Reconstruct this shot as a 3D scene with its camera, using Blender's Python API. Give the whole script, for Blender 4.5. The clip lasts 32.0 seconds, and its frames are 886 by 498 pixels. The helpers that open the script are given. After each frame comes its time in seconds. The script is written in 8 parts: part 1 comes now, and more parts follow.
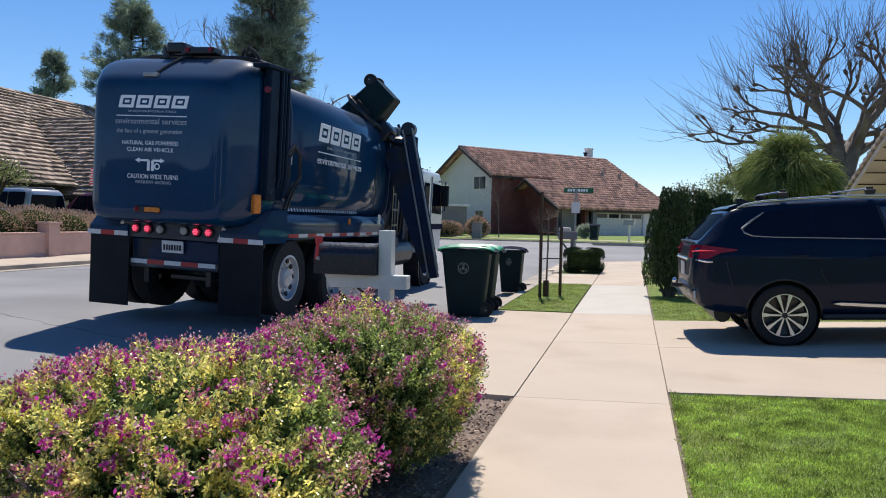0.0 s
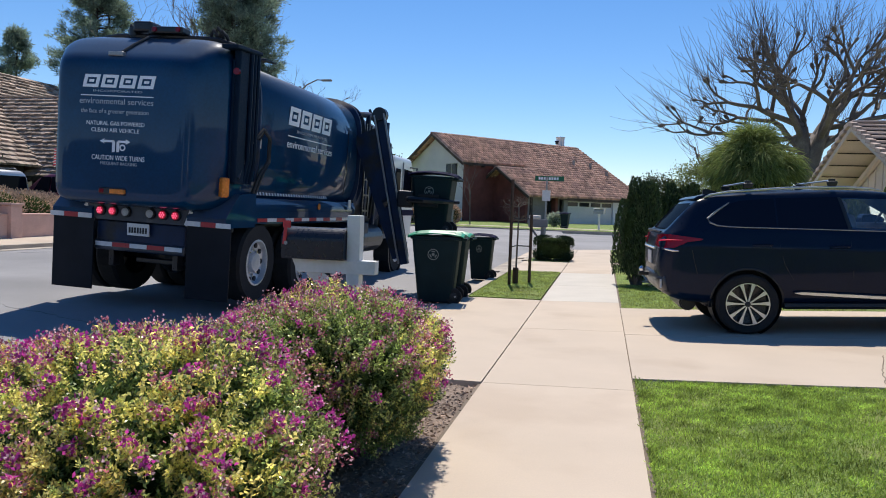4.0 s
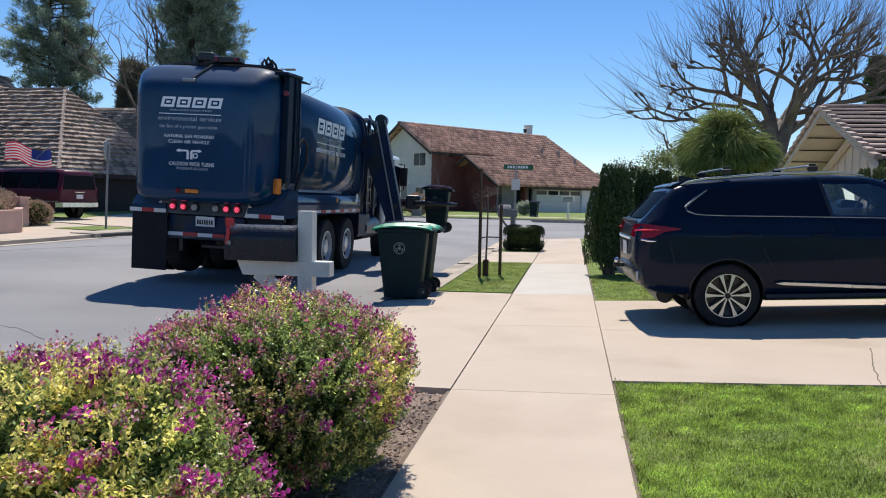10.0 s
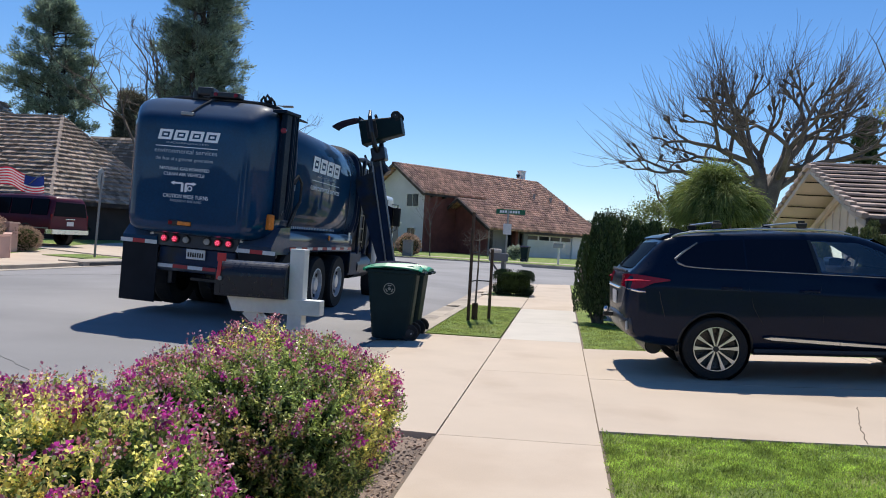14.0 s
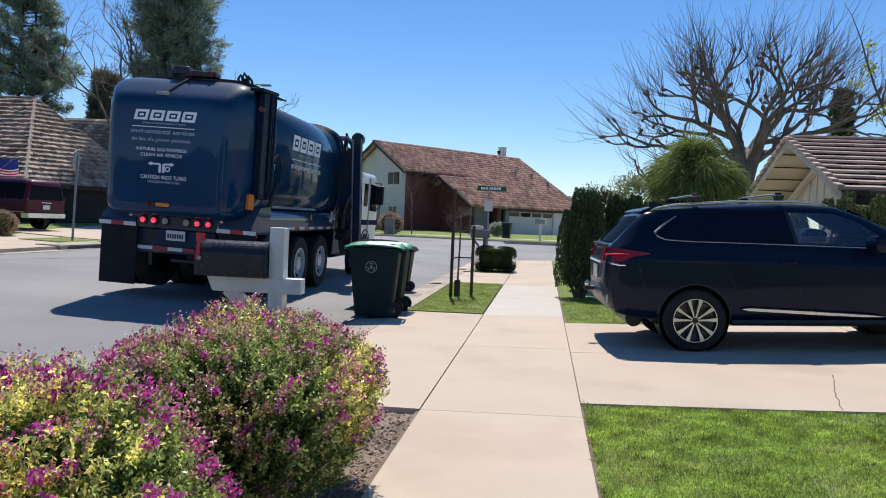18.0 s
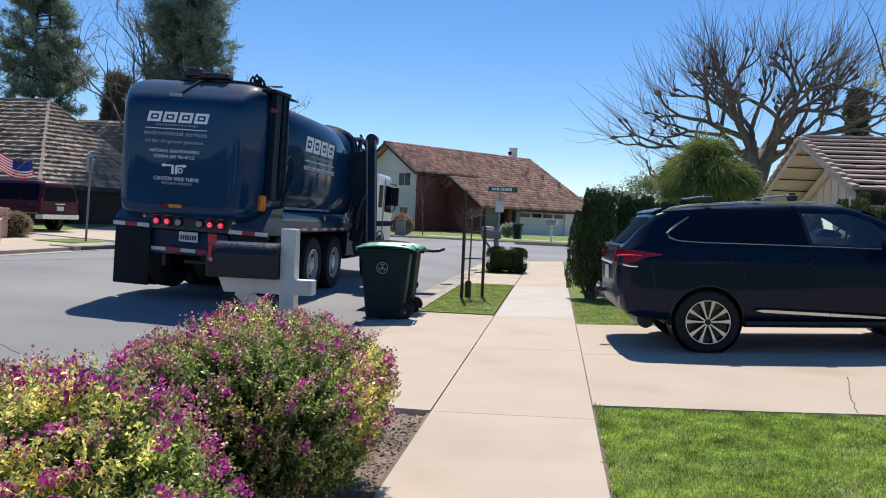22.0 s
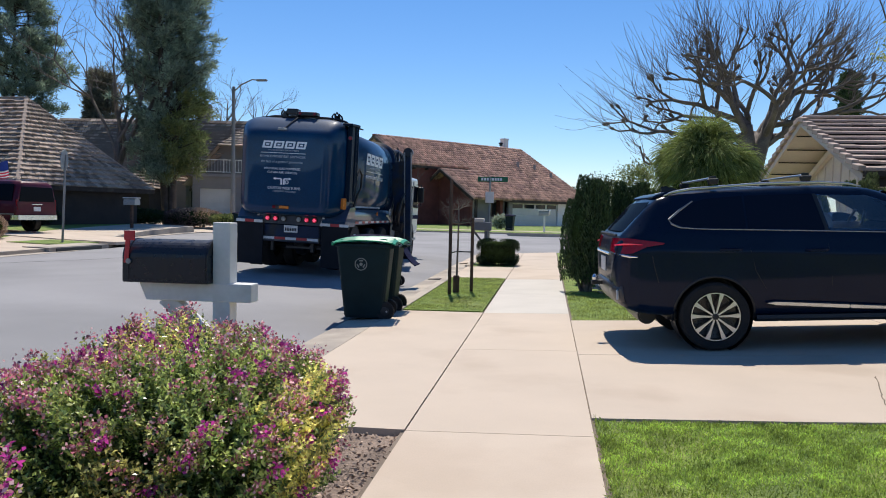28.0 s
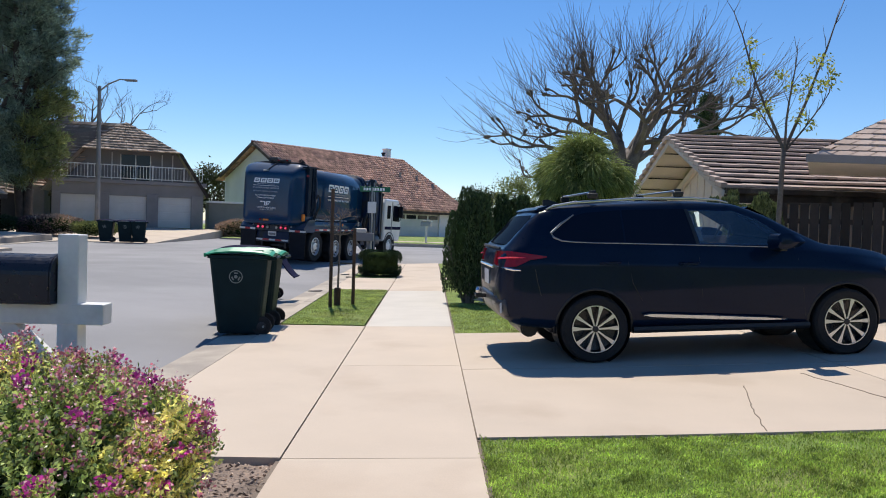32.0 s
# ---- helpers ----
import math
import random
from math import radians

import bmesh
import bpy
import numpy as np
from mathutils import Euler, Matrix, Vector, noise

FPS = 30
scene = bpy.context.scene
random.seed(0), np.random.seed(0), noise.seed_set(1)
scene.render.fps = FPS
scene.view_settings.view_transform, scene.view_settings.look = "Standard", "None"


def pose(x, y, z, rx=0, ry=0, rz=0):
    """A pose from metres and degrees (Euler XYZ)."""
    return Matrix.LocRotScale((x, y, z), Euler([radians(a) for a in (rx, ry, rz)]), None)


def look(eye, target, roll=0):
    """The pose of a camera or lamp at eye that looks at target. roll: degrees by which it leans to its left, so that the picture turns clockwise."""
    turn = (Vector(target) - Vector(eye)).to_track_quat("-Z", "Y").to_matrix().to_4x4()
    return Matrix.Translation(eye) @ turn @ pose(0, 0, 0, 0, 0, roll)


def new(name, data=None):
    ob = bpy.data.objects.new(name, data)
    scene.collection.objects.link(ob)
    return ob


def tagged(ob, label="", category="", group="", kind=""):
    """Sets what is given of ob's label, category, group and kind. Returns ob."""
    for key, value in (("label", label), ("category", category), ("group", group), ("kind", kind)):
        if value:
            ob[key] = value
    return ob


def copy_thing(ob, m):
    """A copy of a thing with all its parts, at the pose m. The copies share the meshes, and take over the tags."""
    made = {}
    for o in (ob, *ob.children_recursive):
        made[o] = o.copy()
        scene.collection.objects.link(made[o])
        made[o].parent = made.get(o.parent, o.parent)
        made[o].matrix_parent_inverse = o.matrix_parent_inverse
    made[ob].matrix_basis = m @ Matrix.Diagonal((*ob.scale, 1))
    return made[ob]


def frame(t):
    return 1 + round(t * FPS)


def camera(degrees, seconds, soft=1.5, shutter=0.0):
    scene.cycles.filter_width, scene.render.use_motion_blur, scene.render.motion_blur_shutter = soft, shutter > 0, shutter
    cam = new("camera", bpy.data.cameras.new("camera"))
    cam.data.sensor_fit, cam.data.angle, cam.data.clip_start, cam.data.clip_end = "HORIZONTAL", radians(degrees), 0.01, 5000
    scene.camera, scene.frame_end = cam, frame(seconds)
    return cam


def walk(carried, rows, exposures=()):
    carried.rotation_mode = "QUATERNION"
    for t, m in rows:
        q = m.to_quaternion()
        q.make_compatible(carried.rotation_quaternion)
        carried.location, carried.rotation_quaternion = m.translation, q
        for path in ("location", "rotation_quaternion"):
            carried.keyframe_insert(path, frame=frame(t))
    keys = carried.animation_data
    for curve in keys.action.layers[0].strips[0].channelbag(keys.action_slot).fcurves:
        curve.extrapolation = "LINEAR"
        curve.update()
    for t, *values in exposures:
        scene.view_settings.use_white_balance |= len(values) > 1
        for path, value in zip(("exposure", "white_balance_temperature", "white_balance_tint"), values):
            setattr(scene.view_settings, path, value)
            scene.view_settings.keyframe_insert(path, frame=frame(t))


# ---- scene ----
cam = camera(61.67, 32.0, 1.0)
PATH = [
    (0, (0.907, -5.990, 1.419), (0.411, -4.054, 1.345), 1.20),
    (0.5, (0.908, -5.982, 1.420), (0.429, -4.041, 1.353), 1.54),
    (1, (0.913, -5.997, 1.424), (0.448, -4.053, 1.354), 1.48),
    (1.5, (0.914, -5.984, 1.425), (0.458, -4.038, 1.357), 1.65),
    (2, (0.915, -5.992, 1.427), (0.462, -4.045, 1.363), 1.94),
    (2.5, (0.918, -5.997, 1.426), (0.473, -4.048, 1.366), 2.04),
    (3, (0.915, -5.986, 1.422), (0.479, -4.036, 1.349), 2.19),
    (3.5, (0.926, -5.991, 1.415), (0.501, -4.039, 1.321), 2.03),
    (5.5, (0.922, -5.988, 1.418), (0.514, -4.034, 1.300), 1.98),
    (6, (0.926, -5.990, 1.422), (0.529, -4.033, 1.310), 1.91),
    (6.5, (0.927, -5.998, 1.425), (0.542, -4.038, 1.322), 1.87),
    (7, (0.917, -5.961, 1.420), (0.549, -3.998, 1.316), 1.79),
    (7.5, (0.931, -5.869, 1.418), (0.571, -3.905, 1.300), 1.81),
    (8, (0.978, -5.737, 1.422), (0.600, -3.778, 1.283), 1.42),
    (8.5, (0.879, -5.604, 1.435), (0.509, -3.643, 1.299), 1.25),
    (9, (0.844, -5.515, 1.436), (0.498, -3.548, 1.324), 1.59),
    (9.5, (0.875, -5.496, 1.432), (0.536, -3.529, 1.307), 1.15),
    (10, (0.867, -5.493, 1.437), (0.528, -3.526, 1.304), 1.13),
    (10.5, (0.869, -5.507, 1.445), (0.523, -3.539, 1.357), 1.10),
    (11, (0.872, -5.504, 1.452), (0.536, -3.532, 1.421), 1.27),
    (11.5, (0.864, -5.497, 1.453), (0.538, -3.524, 1.457), 1.68),
    (12, (0.860, -5.501, 1.451), (0.535, -3.528, 1.464), 2.16),
    (12.5, (0.854, -5.496, 1.453), (0.525, -3.523, 1.459), 2.56),
    (13, (0.860, -5.499, 1.450), (0.534, -3.525, 1.440), 2.74),
    (13.5, (0.857, -5.503, 1.452), (0.536, -3.529, 1.434), 3.06),
    (15.5, (0.854, -5.495, 1.446), (0.542, -3.520, 1.406), 3.61),
    (16, (0.862, -5.493, 1.444), (0.560, -3.517, 1.381), 3.20),
    (16.5, (0.869, -5.503, 1.442), (0.571, -3.527, 1.360), 2.72),
    (17, (0.869, -5.506, 1.440), (0.579, -3.529, 1.353), 2.64),
    (17.5, (0.867, -5.515, 1.442), (0.590, -3.536, 1.360), 2.52),
    (18, (0.869, -5.506, 1.441), (0.602, -3.525, 1.363), 2.46),
    (18.5, (0.871, -5.508, 1.444), (0.609, -3.527, 1.369), 2.45),
    (19, (0.874, -5.502, 1.444), (0.614, -3.520, 1.372), 2.32),
    (19.5, (0.882, -5.510, 1.446), (0.625, -3.528, 1.373), 2.25),
    (20, (0.878, -5.502, 1.448), (0.623, -3.519, 1.376), 2.43),
    (20.5, (0.873, -5.504, 1.447), (0.619, -3.522, 1.375), 2.65),
    (21, (0.866, -5.502, 1.446), (0.601, -3.521, 1.372), 2.77),
    (21.5, (0.854, -5.501, 1.445), (0.573, -3.522, 1.370), 2.77),
    (22, (0.866, -5.496, 1.443), (0.570, -3.520, 1.366), 2.42),
    (22.5, (0.902, -5.478, 1.447), (0.587, -3.504, 1.363), 1.93),
    (23, (0.924, -5.456, 1.448), (0.596, -3.486, 1.346), 1.71),
    (23.5, (0.941, -5.451, 1.446), (0.602, -3.484, 1.329), 1.71),
    (24, (0.936, -5.450, 1.447), (0.592, -3.483, 1.324), 1.69),
    (24.5, (0.930, -5.465, 1.449), (0.582, -3.499, 1.333), 1.61),
    (25, (0.947, -5.457, 1.444), (0.594, -3.491, 1.339), 1.25),
    (25.5, (0.976, -5.431, 1.453), (0.613, -3.467, 1.352), 1.09),
    (27.5, (0.876, -4.929, 1.432), (0.588, -2.951, 1.363), 1.22),
    (28, (0.892, -4.707, 1.419), (0.613, -2.728, 1.324), 1.22),
    (28.5, (0.848, -4.509, 1.430), (0.608, -2.526, 1.325), 0.70),
    (29, (0.885, -4.459, 1.433), (0.655, -2.475, 1.329), 0.91),
    (29.5, (0.890, -4.455, 1.428), (0.700, -2.466, 1.339), 1.16),
    (30, (0.872, -4.462, 1.431), (0.721, -2.469, 1.352), 1.68),
    (30.5, (0.858, -4.462, 1.433), (0.731, -2.468, 1.363), 2.05),
    (31, (0.857, -4.457, 1.434), (0.769, -2.460, 1.368), 2.10),
    (31.5, (0.868, -4.479, 1.435), (0.844, -2.481, 1.368), 1.88),
    (32, (0.865, -4.480, 1.437), (0.902, -2.481, 1.377), 1.80),
]
walk(cam, [(t, look(eye, target, roll)) for t, eye, target, roll in PATH])

# ---- light ----
EXPOSURE = 0.23
SUN_WAY = Vector((-0.10, 0.57, 1.0)).normalized()
world = bpy.data.worlds.new("sky")
scene.world = world
world.use_nodes = True
wn = world.node_tree
sky = wn.nodes.new("ShaderNodeTexSky")
sky.sky_type = "NISHITA"
sky.sun_disc = False
sky.sun_elevation = math.asin(SUN_WAY.z)
sky.sun_rotation = math.atan2(SUN_WAY.x, SUN_WAY.y)
sky.altitude = 600
sky.air_density, sky.dust_density, sky.ozone_density = 1.0, 0.0, 3.6
rich = wn.nodes.new("ShaderNodeHueSaturation")
rich.inputs["Saturation"].default_value = 1.22
wn.links.new(sky.outputs["Color"], rich.inputs["Color"])
tint = wn.nodes.new("ShaderNodeVectorMath")
tint.operation = "MULTIPLY"
tint.inputs[1].default_value = (1.03, 1.0, 1.065)
wn.links.new(rich.outputs["Color"], tint.inputs[0])
wn.links.new(tint.outputs["Vector"], wn.nodes["Background"].inputs["Color"])
wn.nodes["Background"].inputs["Strength"].default_value = 0.105
sun_data = bpy.data.lights.new("sun", "SUN")
sun_data.energy, sun_data.angle, sun_data.color = 4.5, radians(0.53), (1.0, 0.93, 0.83)
sun = new("sun", sun_data)
sun.matrix_basis = look((0, 0, 60), Vector((0, 0, 60)) - SUN_WAY)
scene.view_settings.exposure = EXPOSURE


# ---- materials ----
def mat(name, base, rough=0.6, metal=0.0, var=0.15, coarse=1.5, fine=40.0, bump=0.15, depth=0.01, coat=0.0,
        second=None, spot=0.0, spec=0.5, island=0.0, piece=0.0, sheer=0.0):
    """A surface with colour drift at two scales and fine relief; second and spot lay stains of another colour on it."""
    m = bpy.data.materials.new(name)
    m.use_nodes = True
    t = m.node_tree
    b = t.nodes["Principled BSDF"]
    b.inputs["Roughness"].default_value = rough
    b.inputs["Metallic"].default_value = metal
    b.inputs["Specular IOR Level"].default_value = spec
    b.inputs["Coat Weight"].default_value = coat
    b.inputs["Coat Roughness"].default_value = 0.04
    tc = t.nodes.new("ShaderNodeTexCoord")

    def noise_at(scale, detail=4.0):
        n = t.nodes.new("ShaderNodeTexNoise")
        n.inputs["Scale"].default_value = scale
        n.inputs["Detail"].default_value = detail
        t.links.new(tc.outputs["Object"], n.inputs["Vector"])
        return n

    def ramp(fac, lo, hi, a=0.3, z=0.7):
        r = t.nodes.new("ShaderNodeMapRange")
        r.inputs["From Min"].default_value, r.inputs["From Max"].default_value = a, z
        r.inputs["To Min"].default_value, r.inputs["To Max"].default_value = lo, hi
        t.links.new(fac, r.inputs["Value"])
        return r.outputs["Result"]

    def times(col, fac):
        v = t.nodes.new("ShaderNodeVectorMath")
        v.operation = "SCALE"
        t.links.new(col, v.inputs[0])
        t.links.new(fac, v.inputs["Scale"])
        return v.outputs["Vector"]

    rgb = t.nodes.new("ShaderNodeRGB")
    rgb.outputs[0].default_value = (*base, 1)
    col = rgb.outputs[0]
    big, small = noise_at(coarse), noise_at(fine, 3.0)
    if second:
        mix = t.nodes.new("ShaderNodeMix")
        mix.data_type = "RGBA"
        t.links.new(ramp(noise_at(coarse * 0.6, 6.0).outputs["Fac"], 0.0, 1.0, 0.5 - spot, 0.62), mix.inputs["Factor"])
        t.links.new(col, mix.inputs["A"])
        mix.inputs["B"].default_value = (*second, 1)
        col = mix.outputs["Result"]
    col = times(col, ramp(big.outputs["Fac"], 1 - var, 1 + var))
    col = times(col, ramp(small.outputs["Fac"], 1 - var * 0.7, 1 + var * 0.7))
    if island:
        g = t.nodes.new("ShaderNodeNewGeometry")
        col = times(col, ramp(g.outputs["Random Per Island"], 1 - island, 1 + island, 0.0, 1.0))
    if piece:
        o = t.nodes.new("ShaderNodeObjectInfo")
        col = times(col, ramp(o.outputs["Random"], 1 - piece, 1 + piece, 0.0, 1.0))
    t.links.new(col, b.inputs["Base Color"])
    if rough > 0.15 and not metal:
        t.links.new(ramp(small.outputs["Fac"], max(rough - 0.08, 0.02), min(rough + 0.1, 1.0)), b.inputs["Roughness"])
    if bump:
        bp = t.nodes.new("ShaderNodeBump")
        bp.inputs["Strength"].default_value, bp.inputs["Distance"].default_value = bump, depth
        t.links.new(small.outputs["Fac"], bp.inputs["Height"])
        t.links.new(bp.outputs["Normal"], b.inputs["Normal"])
    if sheer:
        tr = t.nodes.new("ShaderNodeBsdfTranslucent")
        mx = t.nodes.new("ShaderNodeMixShader")
        mx.inputs[0].default_value = sheer
        t.links.new(col, tr.inputs["Color"])
        t.links.new(b.outputs[0], mx.inputs[1])
        t.links.new(tr.outputs[0], mx.inputs[2])
        t.links.new(mx.outputs[0], t.nodes["Material Output"].inputs["Surface"])
    return m


def glow(name, base, strength):
    m = mat(name, base, 0.3, var=0.05, bump=0)
    b = m.node_tree.nodes["Principled BSDF"]
    b.inputs["Emission Color"].default_value = (*base, 1)
    b.inputs["Emission Strength"].default_value = strength
    return m


def glass(name, tint=(0.8, 0.85, 0.85), rough=0.02):
    m = bpy.data.materials.new(name)
    m.use_nodes = True
    b = m.node_tree.nodes["Principled BSDF"]
    b.inputs["Base Color"].default_value = (*tint, 1)
    b.inputs["Roughness"].default_value = rough
    b.inputs["Transmission Weight"].default_value = 1.0
    b.inputs["IOR"].default_value = 1.1
    return m


ASPHALT = mat("asphalt", (0.255, 0.25, 0.255), 0.85, var=0.12, coarse=0.35, fine=120, bump=0.5, depth=0.006, second=(0.21, 0.208, 0.212), spot=0.02)
CONCRETE = mat("concrete", (0.51, 0.42, 0.33), 0.8, var=0.05, coarse=1.1, fine=90, bump=0.25, depth=0.004, second=(0.46, 0.37, 0.285), spot=-0.01, piece=0.03)
NEW_CONCRETE = mat("new_concrete", (0.52, 0.48, 0.42), 0.8, var=0.06, coarse=1.3, fine=90, bump=0.25, depth=0.004, piece=0.03)
KERB = mat("kerb_concrete", (0.43, 0.37, 0.30), 0.85, var=0.12, coarse=1.5, fine=60, bump=0.3, depth=0.006, second=(0.30, 0.26, 0.22), spot=0.02)
JOINT = mat("joint_soil", (0.17, 0.132, 0.10), 0.95, var=0.3, fine=60)
CRACK = mat("asphalt_crack", (0.12, 0.118, 0.118), 0.95, var=0.2, fine=60)
SOIL = mat("soil", (0.23, 0.17, 0.13), 0.95, var=0.3, coarse=3, fine=50, bump=0.7, depth=0.02)
TURF = mat("turf", (0.165, 0.24, 0.045), 0.9, var=0.3, coarse=1.6, fine=70, bump=0.9, depth=0.03, second=(0.205, 0.245, 0.06), spot=0.0)
BLADE_DULL = mat("dry_grass_blade", (0.36, 0.42, 0.11), 0.5, var=0.35, coarse=3.0, fine=6, bump=0, island=0.55, sheer=0.40)
BLADE = mat("grass_blade", (0.37, 0.49, 0.095), 0.5, var=0.35, coarse=6.0, fine=6, bump=0, island=0.55, sheer=0.45)
CHIP = mat("bark_chip", (0.33, 0.24, 0.18), 0.9, var=0.25, coarse=3, fine=50, bump=0.3, island=0.6)
WHITE = mat("white_paint", (0.72, 0.71, 0.68), 0.5, var=0.05, coarse=4, fine=40, bump=0.1, depth=0.003, second=(0.6, 0.58, 0.54), spot=-0.04)
BLACK = mat("black_plastic", (0.012, 0.012, 0.014), 0.45, var=0.2, coarse=4, fine=120, bump=0.1, depth=0.002)
BLACK_METAL = mat("black_metal", (0.010, 0.011, 0.015), 0.35, var=0.2, coarse=5, fine=80, bump=0.1, depth=0.002)
RUBBER = mat("rubber", (0.012, 0.012, 0.013), 0.85, var=0.25, coarse=6, fine=60, bump=0.25, depth=0.004)
FLAP = mat("flap_rubber", (0.012, 0.014, 0.019), 0.6, var=0.2, coarse=3, fine=50, bump=0.15, depth=0.004, spec=0.15)
RED = mat("red_plastic", (0.55, 0.03, 0.035), 0.45, var=0.08, coarse=8, fine=60, bump=0.05)
CHROME = mat("polished_metal", (0.72, 0.72, 0.73), 0.18, 1.0, var=0.08, coarse=8, fine=80, bump=0.03, depth=0.001)
ALLOY = mat("machined_alloy", (0.62, 0.62, 0.63), 0.3, 1.0, var=0.06, coarse=10, fine=100, bump=0.03, depth=0.001)
NAVY = mat("navy_paint", (0.0013, 0.037, 0.098), 0.42, var=0.15, coarse=1.2, fine=30, bump=0.02, depth=0.002, coat=0.6, spec=0.05, second=(0.002, 0.026, 0.070), spot=-0.03)


def dusty(m, top_sheen, most):
    """Mixes a pale tone into faces that look up: painted sky sheen over a dusty film."""
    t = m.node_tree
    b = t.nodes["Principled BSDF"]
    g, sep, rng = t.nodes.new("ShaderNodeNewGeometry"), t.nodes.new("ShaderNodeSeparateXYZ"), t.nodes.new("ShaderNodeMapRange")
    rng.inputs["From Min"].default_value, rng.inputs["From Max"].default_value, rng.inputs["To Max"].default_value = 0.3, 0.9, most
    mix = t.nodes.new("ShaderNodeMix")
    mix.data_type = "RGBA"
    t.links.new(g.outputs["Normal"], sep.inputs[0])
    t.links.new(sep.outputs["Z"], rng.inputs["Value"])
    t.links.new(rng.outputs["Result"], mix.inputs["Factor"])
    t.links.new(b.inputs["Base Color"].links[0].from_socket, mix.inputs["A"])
    mix.inputs["B"].default_value = (*top_sheen, 1)
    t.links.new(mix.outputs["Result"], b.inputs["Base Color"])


# sky sheen painted into the navy of upward faces, over a dusty film
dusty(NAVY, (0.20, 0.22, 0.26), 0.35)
COLUMN_NAVY = mat("dark_navy_column", (0.002, 0.011, 0.028), 0.5, var=0.2, coarse=3, fine=50, bump=0.05, depth=0.002, spec=0.12)
MAILBOX_BLACK = mat("mailbox_enamel", (0.008, 0.009, 0.016), 0.32, var=0.1, coarse=4, fine=40, bump=0)
NAVY_DULL = mat("navy_dusty_paint", (0.005, 0.02, 0.06), 0.5, spec=0.3, var=0.25, coarse=3, fine=50, bump=0.06, depth=0.002, second=(0.02, 0.022, 0.025), spot=-0.02)
CAR_PAINT = mat("car_paint", (0.0022, 0.0090, 0.028), 0.35, 0.0, var=0.08, coarse=2, fine=40, bump=0, coat=0.30, spec=0.05)
CAR_PAINT.node_tree.nodes["Principled BSDF"].inputs["Coat Roughness"].default_value = 0.07
SEAT = mat("grey_cabin_trim", (0.20, 0.20, 0.205), 0.7, var=0.15, coarse=6, fine=60, bump=0.1, depth=0.003)
SILVER_TRIM = mat("grey_bumper_trim", (0.06, 0.06, 0.066), 0.35, 0.2, var=0.1, coarse=5, fine=60, bump=0.03, depth=0.001)
WHEEL_BLACK = mat("black_wheel_paint", (0.012, 0.012, 0.013), 0.3, var=0.1, coarse=10, fine=80, bump=0)
TAIL_CORE = glow("tail_light_core", (0.75, 0.02, 0.06), 0.12)
CAB_PAINT = mat("cab_white_paint", (0.70, 0.70, 0.68), 0.35, var=0.06, coarse=2, fine=40, bump=0.03, coat=0.4)
TINT_GLASS = mat("tinted_glass", (0.004, 0.007, 0.018), 0.06, var=0.05, bump=0, spec=0.18)
DARK_GLASS = mat("dark_glass", (0.004, 0.006, 0.012), 0.15, var=0.05, bump=0, spec=0.0, coat=0.10)
CLEAR_GLASS = glass("clear_glass")
DOOR_GLASS = glass("grey_door_glass", (0.80, 0.84, 0.88))
DOOR_GLASS.node_tree.nodes["Principled BSDF"].inputs["Coat Weight"].default_value = 1.0
DOOR_GLASS.node_tree.nodes["Principled BSDF"].inputs["Coat IOR"].default_value = 2.0
LETTER = mat("white_vinyl", (0.84, 0.86, 0.88), 0.5, var=0.05, coarse=10, fine=80, bump=0)
LETTER_DIM = mat("worn_white_vinyl", (0.42, 0.46, 0.50), 0.5, var=0.12, coarse=10, fine=80, bump=0)
PANEL_GREY = mat("grey_blue_panel", (0.016, 0.024, 0.042), 0.4, var=0.3, coarse=4, fine=60, bump=0.08, depth=0.002, second=(0.07, 0.075, 0.085), spot=-0.02)
REFLECT_WHITE = mat("white_tape", (0.66, 0.66, 0.66), 0.35, var=0.08, coarse=12, fine=90, bump=0.05)
REFLECT_RED = mat("red_tape", (0.40, 0.02, 0.03), 0.35, var=0.1, coarse=12, fine=90, bump=0.05)
AMBER = mat("amber_lens", (0.75, 0.22, 0.03), 0.2, var=0.1, coarse=20, bump=0)
LAMP_RED = glow("red_lens", (0.60, 0.01, 0.04), 0.16)
LAMP_HOT = glow("lit_diode", (1.0, 0.12, 0.25), 1.3)
LAMP_CLEAR = mat("clear_lens", (0.35, 0.36, 0.36), 0.15, var=0.1, coarse=20, fine=80, bump=0.1)
TAIL_RED = mat("tail_lens", (0.20, 0.003, 0.014), 0.12, var=0.1, coarse=10, bump=0, coat=0.15, spec=0.25)
CART_BODY = mat("cart_plastic", (0.006, 0.020, 0.024), 0.5, var=0.15, coarse=4, fine=90, bump=0.15, depth=0.003, spec=0.12)
CART_GREEN = mat("cart_lid_green", (0.008, 0.26, 0.125), 0.42, var=0.12, coarse=5, fine=70, bump=0.1, depth=0.003, spec=0.4)
CART_BLUE = mat("cart_lid_blue", (0.010, 0.011, 0.042), 0.75, spec=0.06, var=0.12, coarse=5, fine=70, bump=0.1, depth=0.003)
STAMP = mat("stamp_print", (0.20, 0.23, 0.22), 0.6, var=0.1, coarse=30, bump=0)
STUCCO = mat("stucco_white", (0.71, 0.70, 0.71), 0.9, var=0.06, coarse=0.8, fine=35, bump=0.4, depth=0.01)
BRICK_RED = mat("brick_facing", (0.17, 0.055, 0.045), 0.9, var=0.2, coarse=1.5, fine=14, bump=0.5, depth=0.02)
TERRACOTTA = mat("terracotta_tile", (0.50, 0.315, 0.232), 0.8, var=0.12, coarse=1.6, fine=9, bump=0.3, depth=0.01, island=0.40, second=(0.34, 0.21, 0.17), spot=-0.02)
